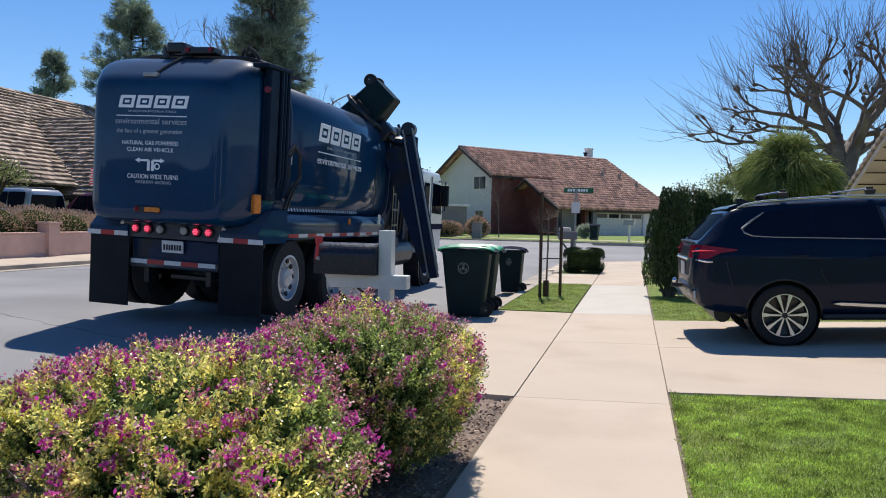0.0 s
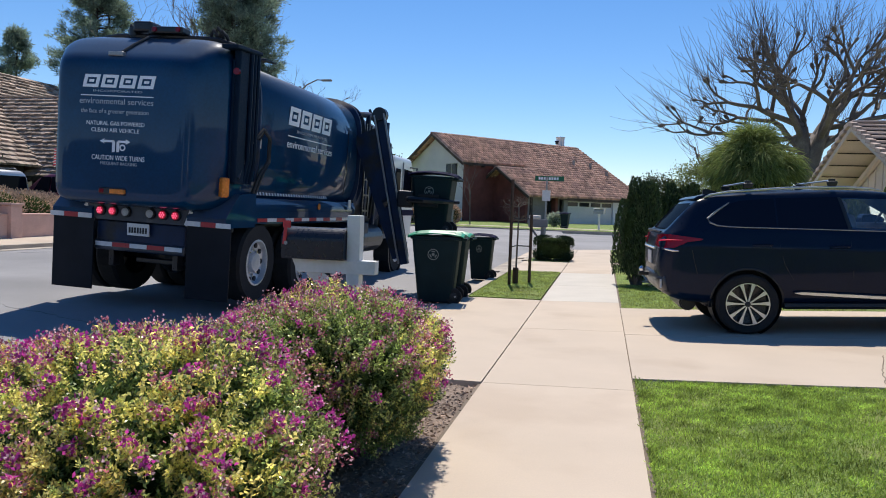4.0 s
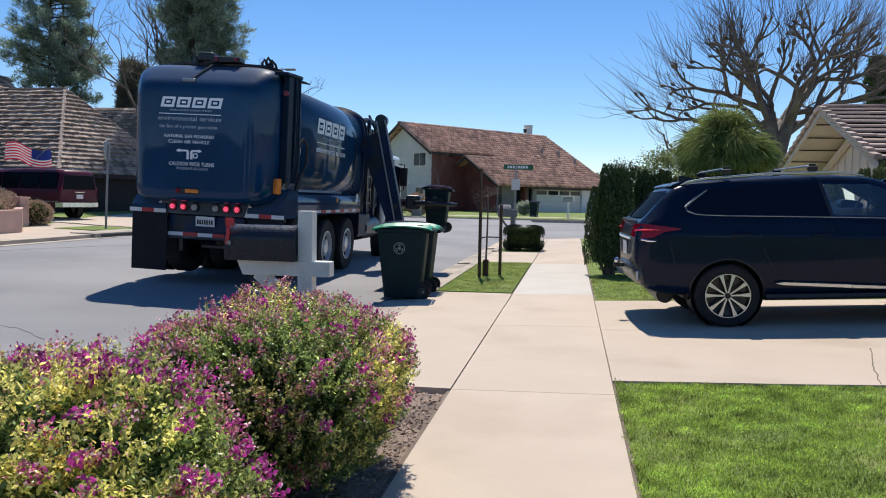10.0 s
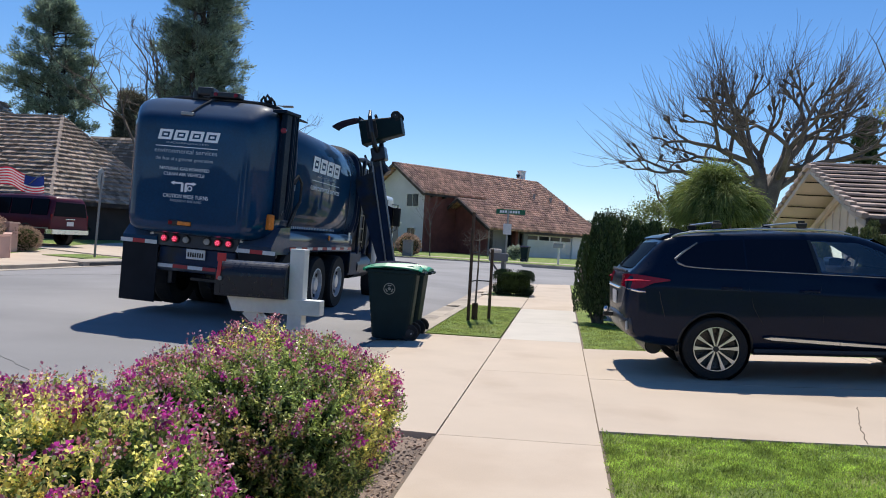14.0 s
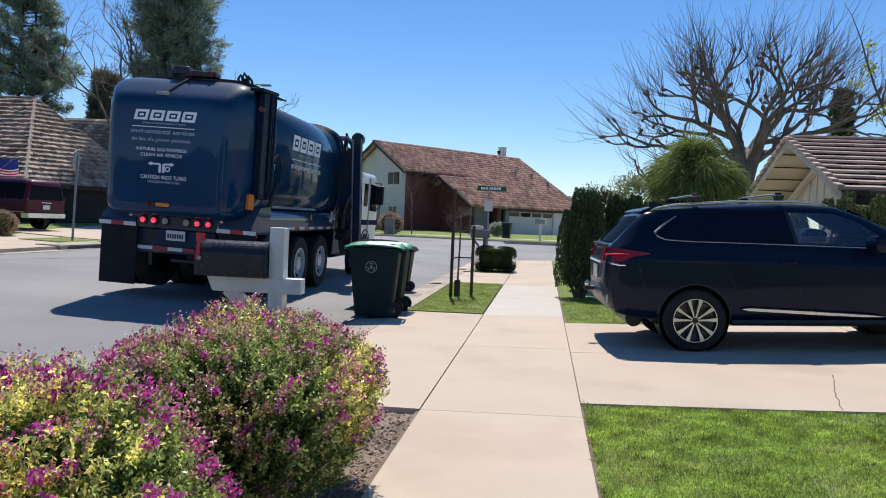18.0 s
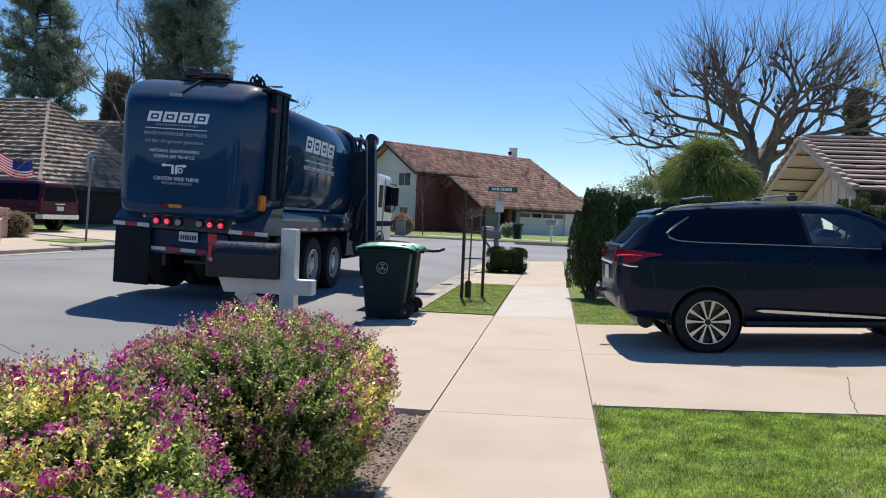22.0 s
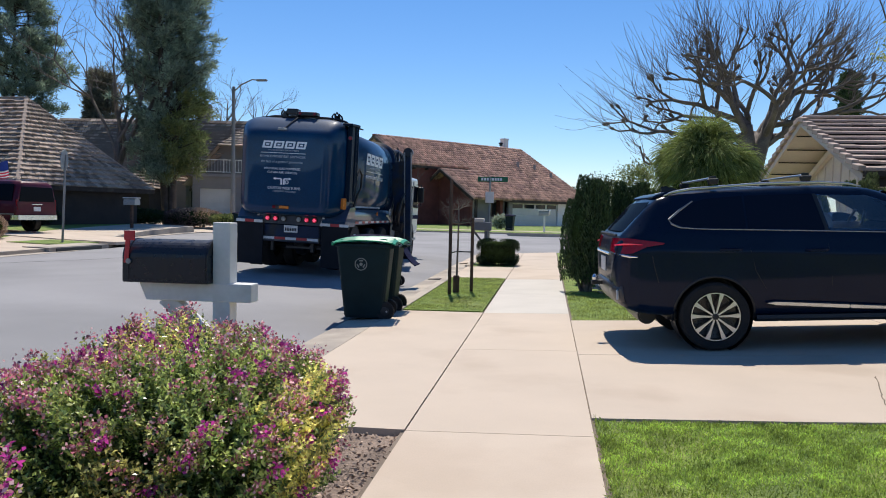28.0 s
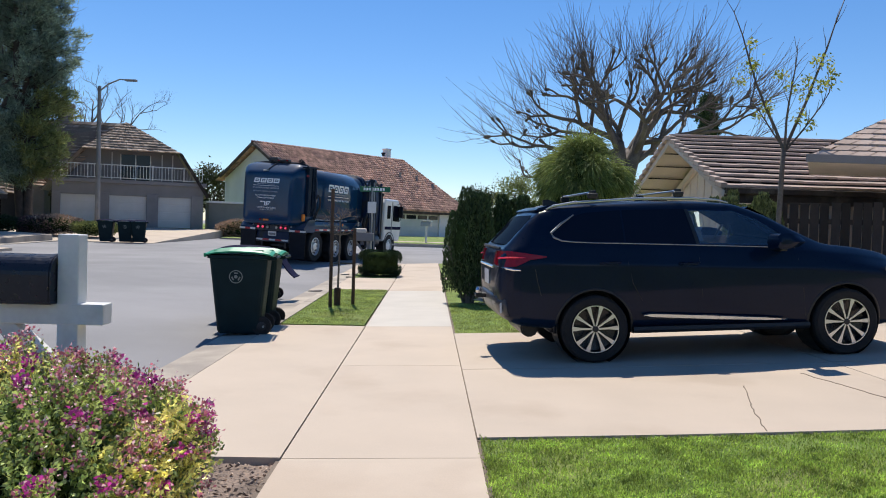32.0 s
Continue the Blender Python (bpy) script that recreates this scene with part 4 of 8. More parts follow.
def garage_house():
    """Barn-like house with a balcony over three garage doors."""
    h = thing("house", "taupe barn-shaped house with balcony above three white garage doors", "house", pose(-19.4, 46.0, 0.72, 0, 0, 21))
    part("wall", box((9.4, 0.3, 0.92), (0, 0.15, 2.58)), TAUPE, h)
    for x, w in ((-4.45, 0.5), (-1.65, 0.75), (1.4, 0.75), (4.3, 0.8)):
        part("pier", box((w, 0.45, 2.3), (x, 0.12, 1.15), 0.02), TAUPE, h, "taupe pier with ivy")
    for x in (-3.1, -0.12, 2.85):
        garage_door(h, 2.45, 2.12, pose(x, 0.14, 0.05), 4)
    part("balcony_floor", box((9.8, 1.5, 0.25), (0, 0.55, 3.05), 0.01), TAUPE, h)
    part("wall", prism([(-4.6, 3.1), (4.25, 3.1), (3.0, 5.15), (1.1, 6.2), (-1.8, 6.2), (-2.85, 5.15)], 1.3, 1.5, "y"), TAUPE, h, "taupe gable wall behind the balcony")
    door = part("sliding_door", box((1.9, 0.06, 1.75), (0.3, 1.27, 4.1)), PANE, h, "dark glass balcony door")
    for x in (-0.65, 0.3, 1.25):
        part("frame", box((0.07, 0.1, 1.8), (x, 1.25, 4.1)), WHITE, door)
    for x in (-2.1, -1.2, 2.0, 2.7):
        part("trim", box((0.06, 0.06, 1.9), (x, 1.27, 4.15)), WHITE, h)
    rail = part("railing", box((9.2, 0.06, 0.06), (0, -0.12, 4.15)), WHITE, h, "white balcony railing")
    part("rail", box((9.2, 0.05, 0.05), (0, -0.12, 3.3)), WHITE, rail)
    for k in range(47):
        part("baluster", box((0.03, 0.03, 0.85) if k % 10 else (0.07, 0.07, 1.0), (-4.6 + k * 0.2, -0.12, 3.72)), WHITE, rail)
    part("roof", tiled_slope((3.15, -0.2, 5.15), (3.15, 10, 5.15), (-0.35, 1.8, 7.25), (-0.35, 10, 7.25), 12, 30, 0.0, 0.08, SHAKE), SHAKE, h)
    part("roof", tiled_slope((-3.0, 10, 5.15), (-3.0, -0.2, 5.15), (-0.35, 10, 7.25), (-0.35, 1.8, 7.25), 12, 30, 0.0, 0.08, SHAKE), SHAKE, h)
    part("roof", tiled_slope((5.0, -0.4, 2.2), (5.0, 10, 2.2), (3.15, -0.2, 5.15), (3.15, 10, 5.15), 14, 30, 0.0, 0.08, SHAKE), SHAKE, h)
    part("roof", tiled_slope((-5.3, 10, 2.3), (-5.3, -0.4, 2.3), (-3.0, 10, 5.15), (-3.0, -0.2, 5.15), 14, 30, 0.0, 0.08, SHAKE), SHAKE, h)
    part("roof", tiled_slope((-3.0, -0.2, 5.15), (3.15, -0.2, 5.15), (-0.37, 1.8, 7.25), (-0.33, 1.8, 7.25), 11, 18, 0.0, 0.08, SHAKE), SHAKE, h, "wood shake hip over the balcony")
    part("roof", tiled_slope((-14, 0.8, 3.0), (-4.2, 0.8, 3.0), (-14, 3.2, 6.9), (-0.4, 2.2, 7.2), 18, 36, 0.0, 0.08, SHAKE), SHAKE, h)
    part("bargeboard", box((3.48, 0.1, 0.2), (4.07, -0.34, 3.66), 0.0, (0, 57.9, 0)), DARK_WOOD, h)
    part("wall", box((8.5, 6, 2.6), (-9.5, 4.2, 1.3)), TAUPE, h)
    chimney = part("chimney", box((0.9, 0.9, 2.0), (-4.2, 3.0, 7.2), 0.02), TAUPE, h)
    part("cap", box((1.1, 1.1, 0.15), (-4.2, 3.0, 8.25), 0.02), TAUPE, chimney)
    lean = part("side_shed", box((3.6, 3.0, 1.9), (7.0, 3.0, 0.95)), TAUPE, h, "low taupe side wing")
    part("roof", box((4.0, 3.4, 0.14), (7.0, 3.0, 1.97), 0.02), STUCCO, lean)


for build in (house_across, gable_garage, near_house, hip_house, back_house, garage_house):
    build()


def close_behind():
    """Added walls, out of view, that close the street behind the viewer and darken paint reflections."""
    for x0, x1, y, h in ((-60, -15, -46, 6.0), (-15, 18, -60, 7.5), (18, 60, -40, 6.0)):
        bm = bmesh.new()
        n = 40
        ring = []
        for k in range(n + 1):
            x = x0 + (x1 - x0) * k / n
            ring.append((bm.verts.new((x, y, -0.3)), bm.verts.new((x, y + 0.8 * noise.noise(Vector((x * 0.3, y, 2))), h * (1 + 0.35 * noise.noise(Vector((x * 0.25, y, 0))))))))
        for (a, b), (c, d) in zip(ring, ring[1:]):
            bm.faces.new((a, c, d, b))
        tagged(new("backdrop", mesh_of("backdrop", bm, BACKDROP_GREEN)), "unseen dark green backdrop added behind the viewer", "backdrop", kind="structure")


close_behind()


# ---- the collection truck ----
def tank_ring(y, hw, z0, z1, power=4.4, n=48):
    zc, hz = (z0 + z1) / 2, (z1 - z0) / 2
    ring = []
    for k in range(n):
        a = 2 * math.pi * k / n
        c, s = math.cos(a), math.sin(a)
        ring.append((hw * math.copysign(abs(c) ** (2 / power), c), y, zc + hz * math.copysign(abs(s) ** (2 / power), s)))
    return ring


def tape(parent, length, at, turn=(0, 0, 0), pieces=3, height=0.055, first=0):
    """A run of alternating white and red tape, along x before its turn."""
    w = length / pieces
    root = pose(*at, *turn)
    for k in range(pieces):
        p = part("tape", box((w - 0.004, 0.006, height), (-length / 2 + w * (k + 0.5), 0, 0)), REFLECT_WHITE if (k + first) % 2 == 0 else REFLECT_RED, parent)
        p.matrix_basis = root


def flat_text(name, parent, body, size, width, m, material=LETTER):
    p = part(name, text_bm(body, size, width), material, parent)
    p.matrix_basis = m
    return p


def logo_bars(parent, width, h, m):
    """Four blocky white shapes in a row, standing for a maker's mark."""
    u = width / 4
    t = h * 0.24
    w = u * 0.86
    for k in range(4):
        x = u * k
        bm = bmesh.new()
        # a rounded slanted frame with a short bar inside
        for z in (t / 2, h - t / 2):
            box((w, t, 0.006), (x + w / 2, z, 0), 0.0025, bm=bm)
        for z in (x + t * 0.6, x + w - t * 0.6):
            box((t * 1.2, h - 2 * t, 0.006), (z, h / 2, 0), bm=bm)
        box((w - 4 * t, t * 0.9, 0.006), (x + w / 2, h / 2, 0), bm=bm)
        for v in bm.verts:
            v.co.x += 0.22 * v.co.y
        p = part("mark", bm, LETTER, parent)
        p.matrix_basis = m


def truck_wheel(parent, at, side, dual=True, steer=False):
    """A wheel whose axle is x; its outer face looks to side."""
    w = part("wheel", lathe([(0.30, -0.14), (0.50, -0.15), (0.525, -0.11), (0.525, 0.11), (0.50, 0.15), (0.30, 0.14)], turn=(0, 90, 0), sides=36, caps=False), RUBBER, parent, smooth=False)
    w.matrix_basis = pose(*at)
    s = side
    part("rim", lathe([(0.30, -0.13), (0.31, 0.145), (0.285, 0.15), (0.275, 0.08), (0.20, 0.05 if not steer else 0.12), (0.14, 0.06 if not steer else 0.13), (0.12, 0.13), (0.05, 0.14)], turn=(0, 90 * s, 0), sides=30), TRUCK_RIM, w, "polished aluminium rim")
    for k in range(10):
        a = 2 * math.pi * k / 10
        part("hand_hole", cyl(0.036, 0.02, (s * (0.075 if not steer else 0.10), 0.235 * math.cos(a), 0.235 * math.sin(a)), (0, 90, 0), 10), BLACK, w)
        a = 2 * math.pi * (k + 0.5) / 10
        part("lug_nut", cyl(0.016, 0.04, (s * 0.07, 0.165 * math.cos(a), 0.165 * math.sin(a)), (0, 90, 0), 6), CHROME, w)
    if dual:
        part("inner_tyre", lathe([(0.30, -0.13), (0.50, -0.14), (0.525, -0.10), (0.525, 0.10), (0.50, 0.14), (0.30, 0.13)], (-s * 0.33, 0, 0), (0, 90, 0), 30, caps=False), RUBBER, w)
    return w


def build_truck():
    t = thing("garbage_truck", "dark navy side-loading garbage truck with white cab and white lettering", "truck")
    face = -0.606
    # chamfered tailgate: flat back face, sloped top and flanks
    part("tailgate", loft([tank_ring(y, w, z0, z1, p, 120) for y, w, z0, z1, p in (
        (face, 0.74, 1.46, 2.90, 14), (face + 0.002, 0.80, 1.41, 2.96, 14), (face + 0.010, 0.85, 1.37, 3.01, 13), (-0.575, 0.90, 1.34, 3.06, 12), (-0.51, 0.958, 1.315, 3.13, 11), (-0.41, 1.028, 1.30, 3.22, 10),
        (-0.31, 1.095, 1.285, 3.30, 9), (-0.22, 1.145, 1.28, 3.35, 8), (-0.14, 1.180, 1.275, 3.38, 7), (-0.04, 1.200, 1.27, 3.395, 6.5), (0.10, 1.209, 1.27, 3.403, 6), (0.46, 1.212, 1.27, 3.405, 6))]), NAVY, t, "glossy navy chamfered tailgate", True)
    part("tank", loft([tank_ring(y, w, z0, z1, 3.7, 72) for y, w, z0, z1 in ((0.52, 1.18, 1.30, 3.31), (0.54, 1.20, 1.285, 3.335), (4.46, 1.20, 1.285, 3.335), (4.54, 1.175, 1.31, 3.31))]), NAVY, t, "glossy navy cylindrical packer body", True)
    part("tail_seam", loft([tank_ring(0.44, 1.15, 1.36, 3.33), tank_ring(0.54, 1.15, 1.36, 3.33)]), BLACK_METAL, t)
    for y in (0.50, 4.56, 4.80):
        part("hoop", loft([tank_ring(y - 0.03, 1.235, 1.25, 3.385, 4.2, 72), tank_ring(y + 0.03, 1.235, 1.25, 3.385, 4.2, 72)]), NAVY_DULL, t, "", True)
    part("flank_seam", tube([(1.212, 3.93, 2.80), (1.213, 3.93, 2.4), (1.205, 3.93, 1.9), (1.17, 3.93, 1.62)], [0.006] * 4, 5), BLACK_METAL, t)
    # lettering on the tailgate
    up = (90, 0, 0)
    f = face - 0.001
    logo_bars(t, 0.98, 0.152, pose(-0.547, f, 2.688, *up))
    flat_text("lettering", t, "INCORPORATED", 0.036, 0.66, pose(-0.40, f, 2.635, *up), LETTER_DIM)
    part("lettering_rule", box((0.975, 0.004, 0.011), (-0.08, f, 2.592)), LETTER, t)
    flat_text("lettering", t, "environmental services", 0.1, 0.99, pose(-0.58, f, 2.495, *up), LETTER_DIM)
    flat_text("lettering", t, "the face of a greener generation", 0.075, 0.91, pose(-0.558, f, 2.385, *up), LETTER_DIM)
    flat_text("lettering", t, "NATURAL GAS POWERED", 0.068, 0.78, pose(-0.473, f, 2.243, *up))
    flat_text("lettering", t, "CLEAN AIR VEHICLE", 0.068, 0.645, pose(-0.405, f, 2.162, *up))
    flat_text("lettering", t, "CAUTION WIDE TURNS", 0.082, 0.71, pose(-0.385, f, 1.832, *up))
    flat_text("lettering", t, "FREQUENT BACKING", 0.052, 0.49, pose(-0.265, f, 1.775, *up), LETTER_DIM)
    for sgn, tip, stem in ((-1, -0.281, -0.093), (1, 0.129, -0.035)):
        arrows = bmesh.new()
        prism([(tip, 2.055), (tip - sgn * 0.06, 2.085), (tip - sgn * 0.06, 2.025)], f - 0.004, f, "y", arrows)
        box((abs(tip - stem) - 0.06, 0.005, 0.026), ((tip + stem) / 2 - sgn * 0.03, f - 0.002, 2.055), bm=arrows)
        box((0.036, 0.005, 0.125), (stem, f - 0.002, 1.992), bm=arrows)
        if sgn > 0:
            lathe([(0.040, 0.0), (0.040, 0.004), (0.024, 0.004), (0.024, 0.0)], (0.028, f - 0.002, 1.985), (90, 0, 0), 18, arrows, caps=False)
        part("turn_arrow", arrows, LETTER, t, "white turning arrow")
    # lettering on the flank
    side = (90, 0, 90)
    logo_bars(t, 1.68, 0.265, pose(1.206, 1.43, 2.555, *side))
    flat_text("lettering", t, "INCORPORATED", 0.06, 1.15, pose(1.205, 1.75, 2.465, *side), LETTER_DIM)
    part("lettering_rule", box((0.004, 1.7, 0.014), (1.206, 2.29, 2.40)), LETTER, t)
    flat_text("lettering", t, "environmental services", 0.16, 1.76, pose(1.206, 1.42, 2.235, *side))
    for k in range(28):
        p = part("lettering_bar", box((0.05, 0.042, 0.004), (k * 0.092, 0, 0)), LETTER_DIM, t)
        p.matrix_basis = pose(1.176, 0.63, 1.55, 72, 0, 90)
    # lamp panel, recessed under the tailgate
    panel = part("lamp_panel", prism([(-0.68, 1.32), (0.74, 1.32), (0.66, 1.10), (-0.60, 1.10)], -0.26, -0.02, "y"), PANEL_GREY, t, "dusty grey-blue lamp panel")
    for x, red in ((-0.48, 1), (-0.305, 1), (-0.125, 0), (0.215, 0), (0.39, 1), (0.565, 1)):
        ring = part("lamp", lathe([(0.066, -0.02), (0.066, 0.018), (0.056, 0.026)], (x, -0.268, 1.213), (90, 0, 0), 18), BLACK, panel)
        part("lens", lathe([(0.050, -0.005), (0.050, 0.01), (0.03, 0.02), (0.0, 0.022)], (x, -0.288, 1.213), (90, 0, 0), 16), LAMP_RED if red else LAMP_CLEAR, ring)
        if red:
            for k in range(6):
                a = 2 * math.pi * k / 6
                part("diode", cyl(0.009, 0.008, (x + 0.028 * math.cos(a), -0.307, 1.213 + 0.028 * math.sin(a)), (90, 0, 0), 8), LAMP_HOT, ring)
            part("diode", cyl(0.009, 0.008, (x, -0.312, 1.213), (90, 0, 0), 8), LAMP_HOT, ring)
    for s in (-1, 1):
        p = part("panel_tape", box((0.05, 0.006, 0.19), (0.03 + s * 0.70, -0.265, 1.19), 0.0, (0, s * 20, 0)), REFLECT_WHITE, t, "white corner tape")
    amber = part("amber_lamp", box((0.36, 0.05, 0.085), (-0.085, -0.60, 1.462), 0.015), BLACK, t)
    part("lens", box((0.07, 0.03, 0.055), (-0.225, -0.617, 1.462), 0.012), TAIL_RED, amber)
    part("lens", box((0.21, 0.03, 0.06), (-0.01, -0.617, 1.462), 0.012), AMBER, amber, "amber turn lens")
    part("side_marker", box((0.10, 0.10, 0.24), (1.165, -0.235, 1.60), 0.022, (0, 0, -30)), AMBER, t, "amber side lamp")
    plate = part("number_plate", box((0.31, 0.012, 0.155), (0.03, -0.235, 1.00), 0.006, (4, 0, 0)), REFLECT_WHITE, t, "white number plate")
    for k in range(7):
        part("plate_bar", box((0.024, 0.006, 0.07), (-0.085 + k * 0.038, -0.243, 0.992)), BLACK, plate)
    part("bumper", box((1.24, 0.18, 0.38), (0.03, -0.10, 0.90), 0.02), NAVY_DULL, t, "dusty dark bumper plate")
    part("bumper_bar", box((1.26, 0.12, 0.12), (0.03, -0.16, 0.775), 0.02), PANEL_GREY, t)
    tape(t, 1.22, (0.03, -0.224, 0.79), (0, 0, 0), 5)
    for x in (-0.42, 0.48):
        part("bracket", box((0.07, 0.14, 0.22), (x, -0.05, 0.62), 0.01), BLACK_METAL, t)
    part("tow_bar", box((0.9, 0.08, 0.06), (0.3, 0.05, 0.60), 0.01), BLACK_METAL, t)
    for s in (-1, 1):
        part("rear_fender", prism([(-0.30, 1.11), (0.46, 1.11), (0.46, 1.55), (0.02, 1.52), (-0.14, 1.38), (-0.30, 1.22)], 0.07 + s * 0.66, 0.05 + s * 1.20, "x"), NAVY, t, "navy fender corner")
        tape(t, 0.60, (s * 0.95 + 0.07, -0.306, 1.135), (0, 0, 0), 3, 0.06)
        part("mud_flap", box((0.58, 0.02, 0.90), (s * 0.94 + 0.08, -0.27, 0.66), 0.004), FLAP, t, "black rubber mud flap")
        part("flap_bar", box((0.60, 0.05, 0.05), (s * 0.94 + 0.08, -0.25, 1.09), 0.01), BLACK_METAL, t)
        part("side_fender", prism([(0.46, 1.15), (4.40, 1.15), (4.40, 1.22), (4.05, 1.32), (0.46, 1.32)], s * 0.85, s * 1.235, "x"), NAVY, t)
        tape(t, 3.8, (s * 1.24, 2.45, 1.20), (0, 0, 90), 13, 0.05, 1)
        part("fender_post", box((0.05, 0.05, 0.55), (s * 1.19, 4.45, 0.95), 0.01), NAVY_DULL, t)
        part("frame_rail", box((0.09, 9.0, 0.26), (s * 0.43, 4.4, 0.86), 0.01), BLACK_METAL, t)
        # lower flank curves in under the tank
        rings = []
        for y in (0.53, 1.5, 3.0, 4.5):
            rings.append([(s * x, y + 0.02 * math.sin(3 * y + 9 * z), z) for x, z in ((0.9, 1.28), (1.205, 1.28), (1.208, 1.34), (1.20, 1.40), (1.18, 1.45), (1.15, 1.49), (0.9, 1.50))])
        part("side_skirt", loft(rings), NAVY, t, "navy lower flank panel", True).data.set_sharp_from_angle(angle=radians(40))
    part("cross_frame", box((0.9, 8.0, 0.14), (0, 4.2, 1.05)), BLACK_METAL, t)
    part("under_tank", box((2.0, 3.9, 0.2), (0, 2.4, 1.24)), BLACK_METAL, t)
    for y, z in ((0.68, 0.63), (2.27, 0.525), (3.62, 0.525), (7.5, 0.525)):
        part("axle", cyl(0.09, 1.9, (0, y, z), (0, 90, 0), 12), BLACK_METAL, t)
        part("differential", lathe([(0.05, -0.2), (0.24, -0.1), (0.27, 0.0), (0.24, 0.1), (0.05, 0.2)], (0, y, z + 0.025), (0, 90, 0), 14), BLACK_METAL, t)
        for s in (-1, 1):
            part("leaf_spring", box((0.10, 1.0, 0.09), (s * 0.52, y, z + 0.17), 0.03), BLACK_METAL, t)
    part("air_tank", cyl(0.13, 0.7, (0.15, 1.35, 0.72), (0, 90, 0), 16, bevel=0.03), BLACK_METAL, t)
    # hinge column on the tailgate's flank, with its cap and pipes
    part("column", box((0.09, 0.24, 1.62), (1.225, -0.06, 2.46), 0.02), COLUMN_NAVY, t, "dark lift column")
    part("column_plate", box((0.03, 0.40, 1.50), (1.195, 0.0, 2.40), 0.01), COLUMN_NAVY, t)
    part("column_cap", box((0.22, 0.66, 0.05), (1.20, 0.0, 3.29), 0.012, (3, 0, 0)), COLUMN_NAVY, t, "flat dark bracket over the column")
    for dy, r in ((0.12, 0.032), (0.21, 0.026), (0.30, 0.030)):
        part("column_pipe", tube([(1.26, dy, 3.28), (1.265, dy, 2.6), (1.265, dy, 1.95), (1.24, dy - 0.05, 1.66)], [r] * 4, 8), COLUMN_NAVY, t)
    part("column_lamp", cyl(0.042, 0.03, (1.235, -0.19, 3.0), (90, 0, 0), 12), TAIL_RED, t)
    part("strut", tube([(1.25, -0.10, 1.72), (1.22, 0.10, 1.95), (1.24, 0.26, 2.2)], [0.035] * 3, 8), BLACK_METAL, t)
    for x0, x1, dy in ((1.26, 1.30, 0.0), (1.25, 1.27, 0.1)):
        part("hose", tube([(x0, 0.36 + dy, 2.25), (x1, 0.47 + dy, 2.38), (x1 + 0.02, 0.60 + dy, 2.28), (x1 + 0.01, 0.62 + dy, 1.98), (x0, 0.50 + dy, 1.80), (x0 - 0.04, 0.40 + dy, 1.55)], [0.022] * 6, 8), BLACK, t, "black hydraulic hose")
    part("flank_reflector", box((0.02, 0.05, 0.16), (1.215, 0.56, 2.22), 0.008), REFLECT_WHITE, t)
    part("badge", lathe([(0.0, -0.004), (0.05, 0.0), (0.05, 0.012), (0.0, 0.014)], (1.214, 2.735, 1.40), (0, 90, 0), 18), AMBER, t, "amber oval badge")
    part("notice_plate", box((0.012, 0.13, 0.17), (1.236, 4.12, 1.45), 0.004), REFLECT_WHITE, t, "small white notice plate")
    lad = part("ladder", box((0.03, 0.04, 1.7), (1.29, 4.66, 2.1)), BLACK_METAL, t)
    part("stile", box((0.03, 0.04, 1.7), (1.29, 4.98, 2.1)), BLACK_METAL, lad)
    for k in range(6):
        part("rung", box((0.03, 0.32, 0.03), (1.29, 4.82, 1.35 + k * 0.29)), BLACK_METAL, lad)
    # roof fittings
    lamps = part("roof_lamps", box((0.43, 0.20, 0.085), (0.27, -0.10, 3.475), 0.02), BLACK_METAL, t, "dark roof lamp bar")
    for x in (0.11, 0.43):
        part("lens", cyl(0.03, 0.02, (x, -0.208, 3.475), (90, 0, 0), 12), TAIL_RED, lamps)
    part("roof_valve", box((0.26, 0.24, 0.13), (-0.09, -0.05, 3.52), 0.03), BLACK_METAL, t)
    part("roof_valve", cyl(0.06, 0.12, (-0.27, -0.06, 3.46), sides=14, bevel=0.015), BLACK_METAL, t)
    part("camera_dome", lathe([(0.05, 0.0), (0.05, 0.05), (0.03, 0.09), (0.0, 0.10)], (0.03, -0.12, 3.43), sides=14), BLACK, t)
    for x, h in ((-0.34, 0.14), (-0.28, 0.11), (0.80, 0.10), (0.86, 0.13), (0.92, 0.09)):
        part("roof_hose", tube([(x - 0.04, 0.06, 3.38), (x - 0.05, 0.02, 3.40 + h * 0.7), (x, -0.02, 3.42 + h), (x + 0.05, 0.0, 3.40 + h * 0.6), (x + 0.06, 0.08, 3.36)], [0.02] * 5, 8), BLACK, t)
    part("latch_rod", tube([(0.14, -0.12, 3.41), (0.08, -0.22, 3.385), (-0.02, -0.40, 3.24), (-0.09, -0.54, 3.115)], [0.02] * 4, 8), BLACK_METAL, t)
    part("latch", box((0.20, 0.06, 0.05), (-0.13, -0.565, 3.095), 0.01), GALV, t, "bright latch")
    part("roof_pipe", tube([(-0.95, 0.0, 3.35), (-0.5, -0.06, 3.415), (0.4, -0.06, 3.42), (0.86, 0.0, 3.41), (1.05, 0.05, 3.36), (1.17, 0.08, 3.27)], [0.028] * 6, 8), BLACK_METAL, t, "black pipe over the tailgate's brow")
    part("roof_fin", tube([(1.0, 0.55, 3.29), (1.14, 0.72, 3.31), (1.22, 0.9, 3.30)], [0.02, 0.03, 0.012], 6), BLACK_METAL, t)
    # hopper
    part("hopper", loft([tank_ring(4.6, 1.15, 1.0, 3.24, 5), tank_ring(6.45, 1.15, 1.0, 3.16, 5), tank_ring(6.6, 1.03, 1.1, 3.0, 5)]), NAVY_DULL, t, "dark hopper behind the cab", False)
